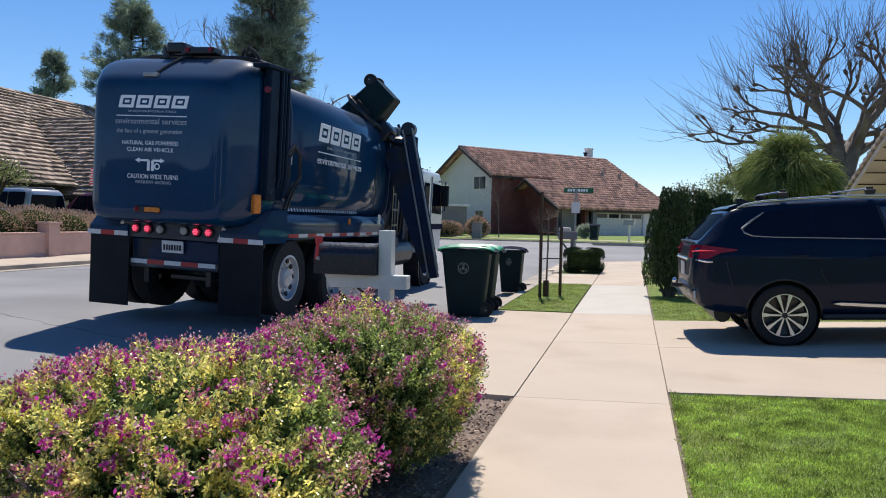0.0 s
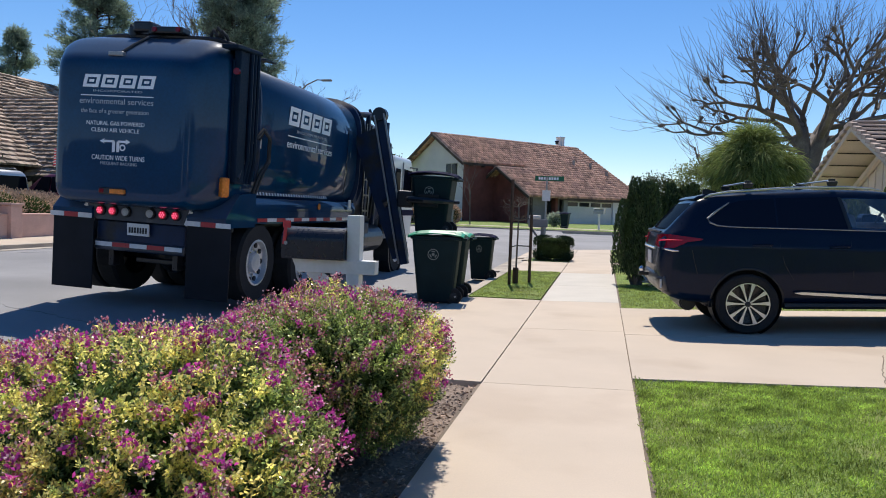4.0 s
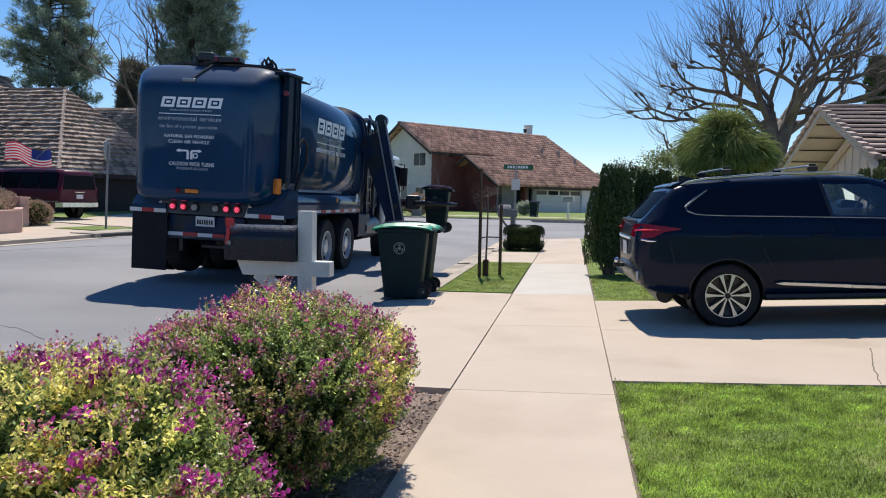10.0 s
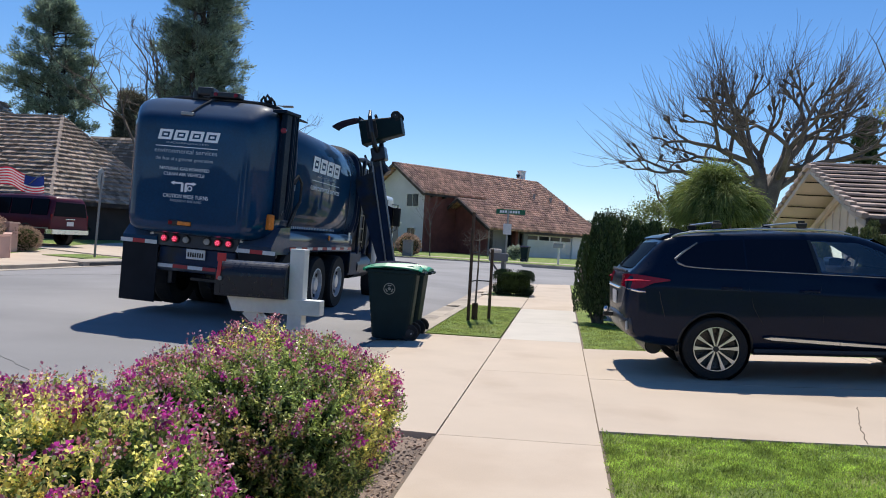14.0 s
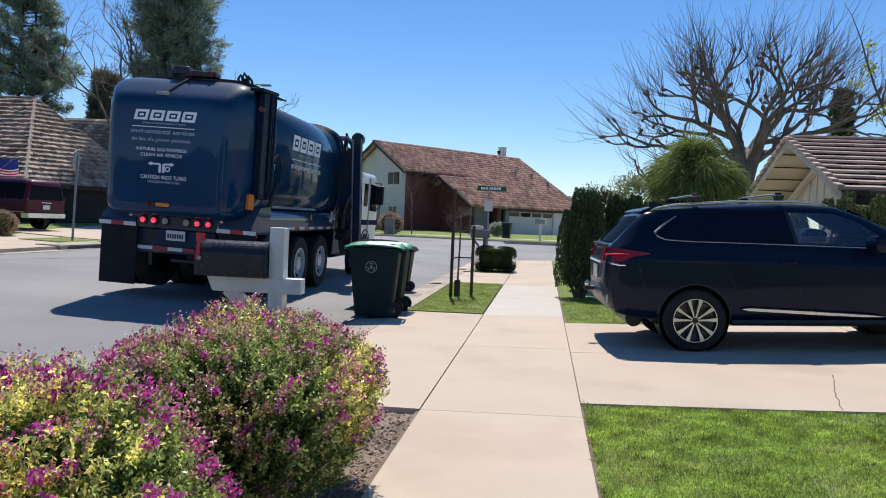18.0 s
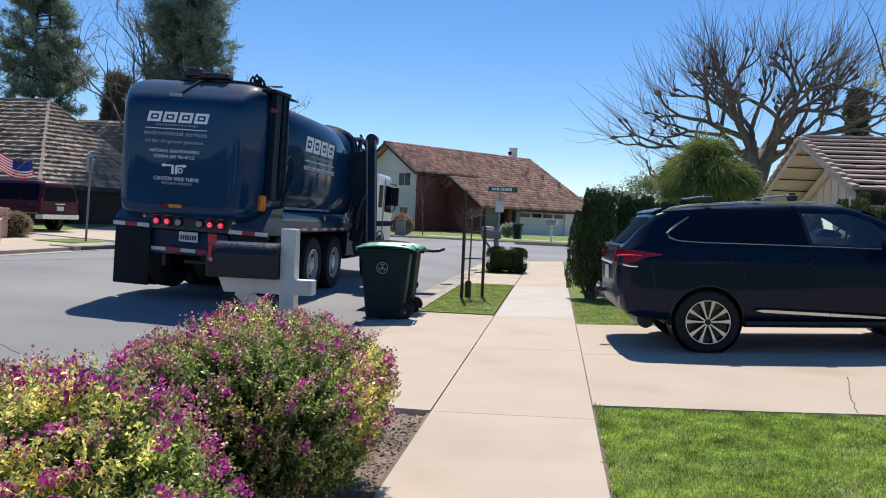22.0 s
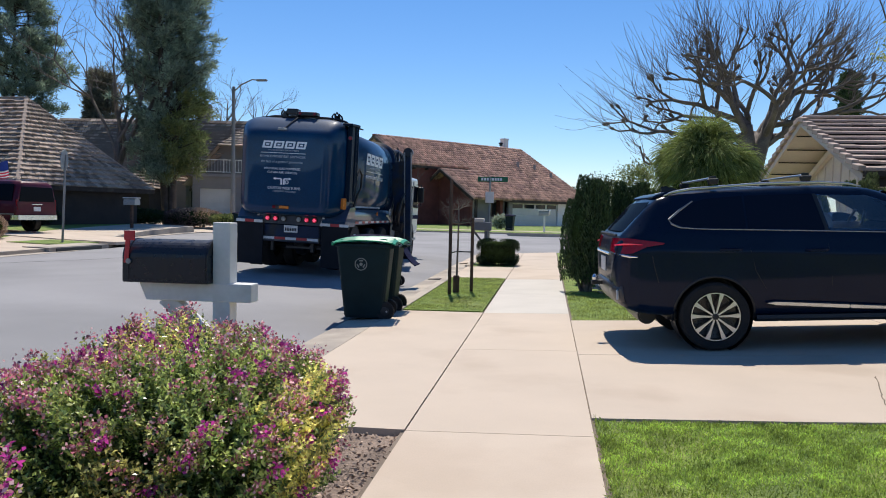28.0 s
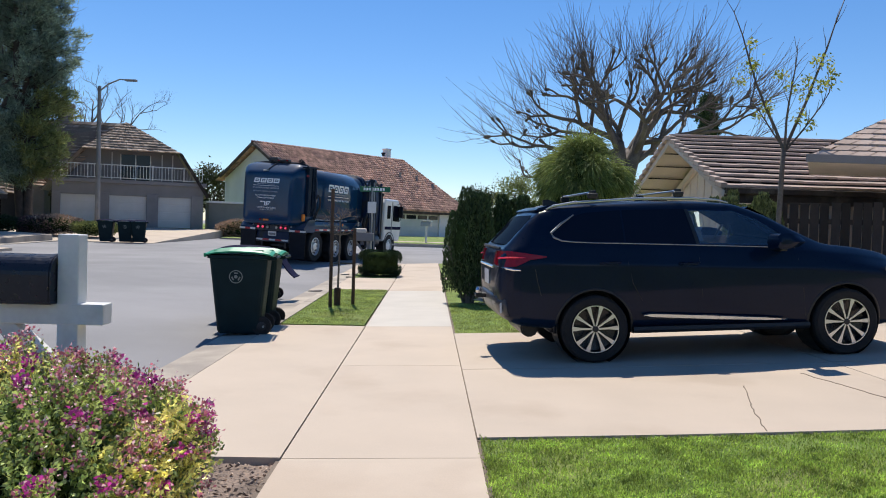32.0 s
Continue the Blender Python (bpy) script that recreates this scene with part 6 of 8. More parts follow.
        part("tail_light_trim", tube([(-0.965, sgn * 0.70, 1.0), (-0.905, sgn * 0.842, 0.985), (-0.83, sgn * 0.878, 0.968), (-0.76, sgn * 0.889, 0.965)], [0.008, 0.013, 0.013, 0.006], 6), CHROME, tail)
        part("light_bar", tube([(-0.965, sgn * 0.735, 1.085), (-0.905, sgn * 0.842, 1.095), (-0.80, sgn * 0.886, 1.095), (-0.71, sgn * 0.897, 1.09)], [0.007, 0.009, 0.007, 0.003], 6), TAIL_CORE, tail, "brighter red light bar")
        for x, z in ((0.98, 0.99), (0.16, 1.015)):
            part("door_handle", loft([[(x + dx, sgn * (skin(x + dx, z, 0.0) + d), z + dz) for d, dz in ((0.0, -0.014), (h, -0.010), (h, 0.012), (0.0, 0.016))] for dx, h in ((-0.11, 0.006), (-0.07, 0.030), (0.07, 0.030), (0.11, 0.006))]), CAR_PAINT, s)
        mirror = part("door_mirror", loft([[(x, sgn * (0.93 + y), 1.20 + z) for y, z in ((0.0, -w), (0.20, -w * 0.8), (0.235, 0.0), (0.20, w), (0.0, w * 0.9), (-0.02, 0.0))] for x, w in ((1.80, 0.055), (1.83, 0.085), (1.92, 0.085), (2.02, 0.060), (2.07, 0.02))]), CAR_PAINT, s, "dark door mirror", True)
        mirror.data.set_sharp_from_angle(angle=radians(50))
        part("mirror_stalk", box((0.08, 0.14, 0.05), (1.95, sgn * 0.90, 1.125), 0.012), BLACK, mirror)
        part("headlight", box((0.36, 0.1, 0.11), (3.30, sgn * 0.80, 0.86), 0.03, (0, 12, -sgn * 26)), LAMP_CLEAR, s)
        part("lower_lamp", box((0.02, 0.035, 0.11), (-0.95, sgn * 0.765, 0.575), 0.012, (0, 0, sgn * 40)), REFLECT_WHITE, s, "pale bumper reflector")
        part("bumper_corner", loft([[(x + d, sgn * (y - d * 0.4), z) for z, d in ((0.44, 0.10), (0.50, 0.035), (0.57, 0.008), (0.63, 0.0), (0.665, 0.012))] + [(x + 0.09, sgn * (y - 0.06), z) for z in (0.66, 0.45)] for x, y in ((-1.0, 0.46), (-0.985, 0.64), (-0.955, 0.745), (-0.915, 0.805))]), SILVER_TRIM, s, "grey bumper corner", True)
    for pts in ([(1.14, 0.40), (1.13, 0.70), (1.10, 1.0), (1.10, 1.17)], [(0.50, 0.62), (0.40, 0.80), (0.35, 1.0), (0.335, 1.21)], [(2.24, 0.42), (2.21, 0.70), (2.16, 1.0), (2.14, 1.12)], [(-0.55, 0.70), (-0.59, 0.86), (-0.61, 0.97)]):
        flank_line("door_seam", pts, [0.0035] * len(pts), BLACK, "", -0.001, 4)

    rows_ = []
    for z, w in ((1.225, 0.655), (1.30, 0.655), (1.37, 0.645), (1.44, 0.63), (1.52, 0.61)):
        rows_.append([(-0.885 + (z - 1.205) * 0.93 - 0.030 + 0.10 * (y * w / 0.66) ** 2 * 0.45, y * w, z) for y in np.linspace(-1, 1, 9)])
    verts = [v for r in rows_ for v in r]
    faces = [(j * 9 + k, j * 9 + k + 1, (j + 1) * 9 + k + 1, (j + 1) * 9 + k) for j in range(4) for k in range(8)]
    part("rear_window", raw_mesh("rear_window", verts, faces, DARK_GLASS, True), DARK_GLASS, s, "dark rear window")
    part("windscreen", loft([[(2.50, -0.66, 1.15), (2.50, 0.66, 1.15), (2.46, 0.66, 1.13), (2.46, -0.66, 1.13)], [(1.76, -0.58, 1.57), (1.76, 0.58, 1.57), (1.72, 0.58, 1.55), (1.72, -0.58, 1.55)]]), CLEAR_GLASS, s, "clear windscreen").visible_shadow = False
    part("spoiler", loft([[(x, -w, z), (x, w, z), (x, w * 0.99, z + h), (x, -w * 0.99, z + h)] for x, w, z, h in ((-0.545, 0.60, 1.560, 0.014), (-0.52, 0.62, 1.568, 0.024), (-0.42, 0.62, 1.590, 0.030), (-0.30, 0.58, 1.612, 0.012))]), CAR_PAINT, s, "", True).data.set_sharp_from_angle(angle=radians(35))
    part("tailgate_chrome", tube([(-0.985, y, 0.985) for y in (-0.50, -0.25, 0, 0.25, 0.50)], [0.016] * 5, 6), CHROME, s)
    part("tailgate_lip", tube([(-0.93, -0.62, 1.185), (-0.948, -0.4, 1.195), (-0.952, 0, 1.197), (-0.948, 0.4, 1.195), (-0.93, 0.62, 1.185)], [0.012, 0.018, 0.018, 0.018, 0.012], 6), BLACK, s)
    part("antenna_fin", prism([(-0.34, 1.625), (-0.14, 1.64), (-0.18, 1.665), (-0.29, 1.70), (-0.34, 1.695)], -0.02, 0.02, "y"), BLACK, s)
    part("number_plate", box((0.012, 0.33, 0.16), (-0.99, 0, 0.86), 0.004), REFLECT_WHITE, s)
    part("tow_ball", lathe([(0.0, 0.0), (0.03, 0.01), (0.036, 0.04), (0.02, 0.07), (0.0, 0.075)], (-1.09, 0.0, 0.66), sides=14), CHROME, s, "chrome tow ball")
    part("tow_bar", box((0.20, 0.06, 0.05), (-1.03, 0, 0.64), 0.01), BLACK_METAL, s)
    part("rear_bumper", loft([[(x + d, y * (1 - d * 0.3), z) for z, d in ((0.43, 0.12), (0.50, 0.035), (0.60, 0.0), (0.66, 0.0), (0.70, 0.015))] + [(x + 0.12, y * 0.97, z) for z in (0.70, 0.44)] for x, y in ((-0.92, -0.79), (-0.985, -0.62), (-1.005, -0.3), (-1.01, 0.0), (-1.005, 0.3), (-0.985, 0.62), (-0.92, 0.79))]), SILVER_TRIM, s, "grey lower bumper", True)
    part("under_tray", box((3.6, 1.45, 0.10), (1.35, 0, 0.345), 0.03), BLACK, s)
    part("muffler", cyl(0.10, 0.9, (-0.58, 0.1, 0.30), (0, 90, 90), 14, bevel=0.02), BLACK_METAL, s)
    for x in (0.06, 0.98):
        bar = part("roof_bar", box((0.065, 1.22, 0.016), (x, 0, 1.75), 0.007), ALLOY, s, "silver roof cross bar")
        for sgn in (-1, 1):
            part("bar_foot", box((0.12, 0.06, 0.06), (x, sgn * 0.622, 1.712), 0.016, taper=0.8), BLACK, bar)
            part("bar_end", box((0.075, 0.012, 0.028), (x, sgn * 0.616, 1.756), 0.004), BLACK, bar)
    for x in (0.0, 2.67):
        for sgn in (-1, 1):
            m = pose(x, sgn * 0.785, 0.345, -sgn * 90, 0, 0)
            turn = (-sgn * 90, 0, 0)
            at = (x, sgn * 0.785, 0.345)
            part("wheel_well", lathe([(0.388, 0.13), (0.388, -0.16), (0.34, -0.17), (0.02, -0.17)], (x, sgn * 0.70, 0.352), turn, 32, caps=False), BLACK, s)
            w = part("wheel", lathe([(0.245, -0.10), (0.318, -0.112), (0.340, -0.09), (0.345, -0.06), (0.345, 0.06), (0.340, 0.09), (0.318, 0.112), (0.262, 0.108), (0.246, 0.098)], at, turn, 48, caps=False), RUBBER, s)
            part("rim", lathe([(0.244, -0.09), (0.250, 0.098), (0.243, 0.106), (0.232, 0.092), (0.225, 0.03), (0.05, 0.0)], at, turn, 48, caps=False), WHEEL_BLACK, w, "black wheel barrel")
            part("rim_edge", lathe([(0.243, 0.098), (0.243, 0.108), (0.234, 0.108), (0.234, 0.098)], at, turn, 48, caps=False), ALLOY, w)
            for k in range(5):
                # each arm forks into two wedge blades, black slots between
                for d in (-15.5, 15.5):
                    blade = prism([(0.030, -0.007), (0.140, -0.012), (0.236, -0.026), (0.241, 0.0), (0.236, 0.020), (0.140, 0.010), (0.030, 0.007)], 0.080, 0.100, "z")
                    q = m @ pose(0, 0, 0, 0, 0, 72 * k + 90 + d) @ Matrix.Diagonal((1, 1 if d < 0 else -1, 1, 1))
                    for v in blade.verts:
                        v.co = q @ v.co
                    bmesh.ops.recalc_face_normals(blade, faces=blade.faces)
                    part("spoke", blade, ALLOY, w, "bright machined spoke")
            part("centre_cap", lathe([(0.034, 0.05), (0.032, 0.104), (0.02, 0.108)], at, turn, 16), BLACK, w)
    return s


build_suv()


# ---- mailbox and street furniture ----
def build_mailbox():
    m = thing("mailbox", "black metal mailbox with red flag on a white wooden post", "mailbox", pose(-0.80, -1.12, -0.03, 0, 0, 1.5))
    part("post", box((0.094, 0.094, 1.40), (0.045, 0.045, 0.68), 0.005), WHITE, m, "white square post")
    part("arm", box((0.54, 0.10, 0.095), (-0.065, 0.045, 1.02), 0.005), WHITE, m, "white cross arm")
    part("arm_tip", prism([(-0.335, 1.067), (-0.40, 1.067), (-0.36, 0.973), (-0.335, 0.973)], 0.0, 0.09, "y"), WHITE, m)
    part("brace", box((0.38, 0.07, 0.08), (-0.13, 0.045, 0.86), 0.005, (0, 42, 0)), WHITE, m, "white diagonal brace")
    outline = [(-0.105, 0.0)]
    for k in range(17):
        a = math.pi * (1 - k / 16)
        outline.append((0.105 * math.cos(a), 0.125 + 0.09 * math.sin(a)))
    outline.append((0.105, 0.0))
    p = part("box", prism(outline, -0.445, -0.005, "x"), MAILBOX_BLACK, m, "black domed mailbox body")
    p.matrix_basis = pose(0, 0.045, 1.072)
    for x in (-0.43, -0.02):
        rim = part("rim", prism([(a * 1.03, b * 1.015) for a, b in outline], x - 0.008, x + 0.008, "x"), MAILBOX_BLACK, m)
        rim.matrix_basis = pose(0, 0.045, 1.072)
    part("ledge", box((0.45, 0.22, 0.012), (-0.225, 0.045, 1.074)), MAILBOX_BLACK, m)
    door = part("door", prism([(a * 0.97, b * 0.98) for a, b in outline], -0.458, -0.446, "x"), MAILBOX_BLACK, m)
    door.matrix_basis = pose(0, 0.045, 1.072)
    part("latch", box((0.02, 0.03, 0.02), (-0.463, 0.045, 1.265), 0.004), GALV, m)
    flag = part("flag", box((0.058, 0.006, 0.05), (-0.415, -0.066, 1.305), 0.004), RED, m, "raised red flag")
    part("flag_stem", box((0.026, 0.006, 0.15), (-0.428, -0.065, 1.24), 0.003, (0, 5, 0)), RED, flag)
    part("pivot", cyl(0.014, 0.012, (-0.42, -0.066, 1.175), (90, 0, 0), 10), GALV, flag)


build_mailbox()


def far_mailbox(at, turn, post=STAKE):
    m = thing("mailbox", "small grey mailbox on a post at a distant kerb", "mailbox", pose(*at, 0, 0, turn))
    part("post", box((0.12, 0.12, 1.1), (0, 0, 0.55), 0.01), post, m)
    part("box", loft([[(x, y, 1.1 + z) for x, z in ((-w, 0), (w, 0), (w, 0.18), (w * 0.7, 0.29), (0, 0.33), (-w * 0.7, 0.29), (-w, 0.18))] for y, w in ((-0.36, 0.17), (0.36, 0.17))]), LAMP_CLEAR, m, "grey arched box")
    part("roof_cap", box((0.40, 0.78, 0.04), (0, 0, 1.44), 0.015), REFLECT_WHITE, m)


far_mailbox((-18.85, 28.4, lot_z(-18.85, 28.4)), 75)
far_mailbox((0.62, 46.0, 0.34), 70, WHITE)


def corner_furniture():
    pole = thing("street_sign", "green street name sign with small white plates on a pole", "street sign", pose(-0.9, 18.0, 0.0, 0, 0, 0))
    part("pole", cyl(0.03, 2.55, (0, 0, 1.28), sides=10), GALV, pole)
    blade = part("blade", box((0.92, 0.02, 0.16), (0.08, 0, 2.50), 0.006), SIGN_GREEN, pole, "green sign blade")
    bars = bmesh.new()
    for k in range(8):
        box((0.06, 0.006, 0.08), (-0.24 + k * 0.082, -0.013, 2.50), bm=bars)
    part("blade_bars", bars, LETTER, blade)
    part("plate", box((0.26, 0.015, 0.34), (0.0, -0.04, 1.95), 0.01), REFLECT_WHITE, pole, "white parking plate")
    box_ = thing("mailbox", "pale mailbox on a braced grey-tan post", "mailbox", pose(-1.05, 17.1, 0.0))
    part("post", box((0.10, 0.10, 1.0), (0.14, 0, 0.5), 0.008), TAUPE, box_)
    part("brace", box((0.06, 0.06, 0.62), (-0.06, 0, 0.72), 0.006, (0, -38, 0)), TAUPE, box_)
    part("box", box((0.36, 0.26, 0.13), (-0.10, 0, 1.25), 0.04), SIDING, box_, "pale box")
    part("shelf", box((0.58, 0.28, 0.24), (0.0, 0, 1.07), 0.02), TAUPE, box_, "grey-tan boxed shelf")


corner_furniture()


def stop_sign():
    s = thing("stop_sign", "octagonal street sign seen edge-on on a leaning pole", "street sign", pose(-15.2, 18.1, 0.18, 0, 2.5, 0))
    part("pole", box((0.06, 0.06, 2.95), (0, 0, 1.47), 0.01), LAMP_GREY, s)
    part("plate", cyl(0.38, 0.02, (0.0, -0.06, 2.75), (90, 0, 107), 8), GALV, s, "grey back of the sign plate")


def street_lamp():
    s = thing("street_lamp", "tall concrete street lamp with a curved arm", "street lamp", pose(-18.9, 40.0, 0.5))
    part("pole", lathe([(0.16, 0), (0.13, 3), (0.10, 8.6), (0.05, 8.62)], sides=12), LAMP_GREY, s)
    part("arm", tube([(0, 0, 8.3), (0.6, -0.2, 8.7), (1.4, -0.5, 8.95), (1.9, -0.6, 8.9)], [0.05, 0.045, 0.04, 0.035], 8), LAMP_GREY, s)
    part("head", box((0.7, 0.26, 0.12), (2.1, -0.65, 8.88), 0.05), LAMP_GREY, s)


stop_sign()
street_lamp()


def young_tree_stakes():
    st = thing("tree_stakes", "pair of dark wooden stakes tied round a sapling", "stakes", pose(-0.62, 8.38, 0.0))
    for x, y, tall in ((-0.17, -0.25, 2.02), (0.165, 0.24, 1.36)):
        part("stake", cyl(0.03, tall + 0.1, (x, y, tall / 2 - 0.05), sides=8), STAKE, st)
    part("tie", tube([(-0.17, -0.25, 0.74), (-0.09, 0.06, 0.75), (0.165, 0.24, 0.74)], [0.012] * 3, 5), BLACK, st)
    part("tie", tube([(-0.17, -0.25, 1.28), (-0.09, 0.06, 1.27), (0.165, 0.24, 1.28)], [0.010] * 3, 5), BLACK, st)


young_tree_stakes()


def fence():
    f = thing("fence", "dark weathered board fence beside the driveway", "fence")
    rng = random.Random(7)
    for k in range(17):
        x, y = 7.28 + k * 0.165, 9.3 - k * 0.055
        p = part("board", box((0.15, 0.022, 1.75 + rng.uniform(-0.03, 0.03)), (0, 0, 0.875), 0.004), FENCE_WOOD, f)
        p.matrix_basis = pose(x, y, lot_z(x, y), 0, rng.uniform(-0.6, 0.6), -18)
    for z in (0.4, 1.4):
        p = part("rail", box((2.9, 0.05, 0.09), (1.4, 0.05, 0), 0.005), DARK_WOOD, f)
        p.matrix_basis = pose(7.2, 9.3, 0.35 + z, 0, 0, -18.4)


fence()


def block_pier():
    p = thing("block_pier", "low grey-brown block pier at the far corner", "pier", pose(-9.6, 44.4, 0.3))
    for k in range(5):
        b = part("block", box((0.62, 0.62, 0.19), (0, 0, 0), 0.015), TAUPE, p)
        b.matrix_basis = pose(0, 0, 0.1 + k * 0.2, 0, 0, 1.5 * (k % 2))
    part("cap", box((0.72, 0.72, 0.08), (0, 0, 1.06), 0.02), TAUPE, p)


block_pier()


def planter_wall():
    w = thing("planter_wall", "low pink stucco garden wall with capped piers", "wall")
    line = [(-15.6, 1.0), (-15.6, 6.3), (-15.55, 12.05), (-15.75, 14.6), (-17.7, 17.0)]
    for (x0, y0), (x1, y1) in zip(line[:-1], line[1:]):
        length, turn = math.hypot(x1 - x0, y1 - y0), math.degrees(math.atan2(y1 - y0, x1 - x0))
        x, y = (x0 + x1) / 2, (y0 + y1) / 2
        for name, size, z in (("wall_panel", (length, 0.2, 0.80), 0.24), ("coping", (length, 0.24, 0.05), 0.665)):
            p = part(name, box(size, (0, 0, 0), 0.012), PLANTER, w)
            p.matrix_basis = pose(x, y, lot_z(x, y) + z, 0, 0, turn)
    for x, y in line[1:3] + line[4:]:
        pier = part("pier", box((0.42, 0.42, 1.0), (x, y, lot_z(x, y) + 0.42), 0.015), PLANTER, w)
        part("pier_cap", box((0.5, 0.5, 0.07), (x, y, lot_z(x, y) + 0.955), 0.012), PLANTER, pier)


planter_wall()


def big_wagon(label, paint, paint_label, at, turn):
    """A long square-backed wagon with its tail towards the street."""
    c = thing("parked_car", label, "car", pose(*at, 0, 0, turn))

    def ring(x, w, low, top):
        belt = min(1.20, top - 0.09)
        rise = top - belt
        half = [(w * 0.90, low), (w * 0.985, low + 0.10), (w, low + 0.35), (w * 0.985, belt - 0.06), (w * 0.955, belt), (w * 0.955 - 0.17 * rise, belt + rise * 0.72), (w * 0.90 - 0.22 * rise, belt + rise * 0.93), (w * 0.62, top)]
        return [(x, -y, z) for y, z in half] + [(x, y, z) for y, z in reversed(half)]
    stations = ((0.0, 0.95, 0.62, 1.80), (0.03, 0.98, 0.55, 1.90), (0.12, 0.99, 0.50, 1.97), (0.6, 1.0, 0.48, 2.0), (2.0, 1.0, 0.48, 2.02), (3.4, 1.0, 0.48, 1.98), (3.75, 1.0, 0.48, 1.88), (4.35, 0.99, 0.48, 1.34), (4.5, 0.98, 0.48, 1.27), (5.35, 0.95, 0.50, 1.19), (5.55, 0.88, 0.55, 1.05), (5.6, 0.80, 0.62, 0.92))
    body = part("body", loft([ring(*v) for v in stations]), paint, c, paint_label, True)
    body.data.set_sharp_from_angle(angle=radians(38))
    for s in (-1, 1):
        for x0, x1 in ((0.22, 1.02), (1.10, 2.05), (2.13, 3.00), (3.08, 3.78)):
            lean = 0.10 if x0 > 3 else 0.0
            pts = [(x0, 1.22), (x1 + lean * 2, 1.22), (x1 - lean * 2, 1.86), (x0, 1.86)]
            part("side_window", loft([[(x, s * (0.958 - 0.17 * (z - 1.2) + d), z) for x, z in pts] for d in (-0.02, 0.008)]), DARK_GLASS, c)
        part("side_stripe", box((5.0, 0.02, 0.04), (2.6, s * 1.0, 0.72), 0.005), GALV, c)
        part("roof_rail", tube([(0.35, s * 0.66, 2.03), (0.5, s * 0.66, 2.07), (2.9, s * 0.66, 2.08), (3.05, s * 0.66, 2.03)], [0.016] * 4, 6), GALV, c)
        part("tail_light", box((0.06, 0.10, 0.42), (0.03, s * 0.91, 1.08), 0.02), TAIL_RED, c)
        for x in (1.20, 4.45):
            wheel = part("wheel", lathe([(0.2, -0.12), (0.37, -0.13), (0.39, -0.1), (0.39, 0.1), (0.37, 0.13), (0.2, 0.12)], (x, s * 0.9, 0.39), (90, 0, 0), 24, caps=False), RUBBER, c)
            part("hub", lathe([(0.21, 0.10), (0.20, 0.13), (0.12, 0.10), (0.05, 0.135), (0.0, 0.14)], (x, s * 0.9, 0.39), (-s * 90, 0, 0), 16), ALLOY, wheel)
            part("wheel_arch", lathe([(0.46, 0.006), (0.45, 0.012), (0.40, 0.006)], (x, s * 0.998, 0.42), (-s * 90, 0, 0), 24, caps=False), BLACK, c)
    part("rear_window", loft([[(x + dx, y, z) for x, y, z in ((-0.02, -0.84, 1.20), (-0.02, 0.84, 1.20), (-0.012, 0.74, 1.76), (-0.012, -0.74, 1.76))] for dx in (0.0, 0.03)]), DARK_GLASS, c, "dark rear window")
    part("tailgate_trim", box((0.02, 0.5, 0.035), (-0.01, 0, 1.10), 0.006), CHROME, c)
    part("number_plate", box((0.02, 0.34, 0.17), (-0.012, 0, 0.92), 0.004), REFLECT_WHITE, c)
    bumper = part("bumper", loft([[(x, y, z) for z in (0.50, 0.62, 0.68)] + [(x + 0.14, y, z) for z in (0.68, 0.50)] for x, y in ((0.10, -1.01), (-0.06, -0.93), (-0.10, -0.5), (-0.10, 0.5), (-0.06, 0.93), (0.10, 1.01))]), CHROME, c, "chrome bumper", True)
    bumper.data.set_sharp_from_angle(angle=radians(40))


big_wagon("maroon full-size wagon parked on the opposite driveway", MAROON, "maroon paint", (-18.7, 21.55, lot_z(-18.7, 21) + 0.03), 172)
big_wagon("silver wagon parked behind the garden wall's shrubs", SILVER, "silver paint", (-21.3, 18.3, lot_z(-21.3, 18)), 176)


def house_flag():
    f = thing("flag", "striped red and white flag with blue corner, hanging from a pole", "flag", pose(-21.9, 22.8, 0.36, 0, 0, 12))
    part("pole", tube([(0.9, 0, 3.1), (0.05, 0, 2.3)], [0.02, 0.02], 6), GALV, f)
    wave = lambda u, v: (0.85 - 1.9 * u, 0.12 * math.sin(u * 9 + v), 2.88 + 0.22 * u - v * 0.75 - 0.13 * math.sin(u * 6))
    for k in range(13):
        v0, v1 = k / 13, (k + 1) / 13
        verts, faces = [], []
        us = np.linspace(0.4 if k < 7 else 0.0, 1, 12)
        for u in us:
            verts += [wave(u, v0), wave(u, v1)]
        faces = [(2 * i, 2 * i + 2, 2 * i + 3, 2 * i + 1) for i in range(11)]
        part("stripe", raw_mesh("stripe", verts, faces, FLAG_RED if k % 2 == 0 else FLAG_WHITE, True), None, f)
    verts = []
    for u in np.linspace(0, 0.4, 8):
        verts += [wave(u, 0), wave(u, 7 / 13)]
    part("corner", raw_mesh("corner", verts, [(2 * i, 2 * i + 2, 2 * i + 3, 2 * i + 1) for i in range(7)], FLAG_BLUE, True), None, f)


house_flag()


# ---- planting ----
def stuff(name, corners, material, parent=None, label="", category=""):
    """Many small leaves as one mesh."""
    ob = new(name, quads(name, corners, material))
    ob.parent = parent
    return tagged(ob, label, category, kind="stuff")


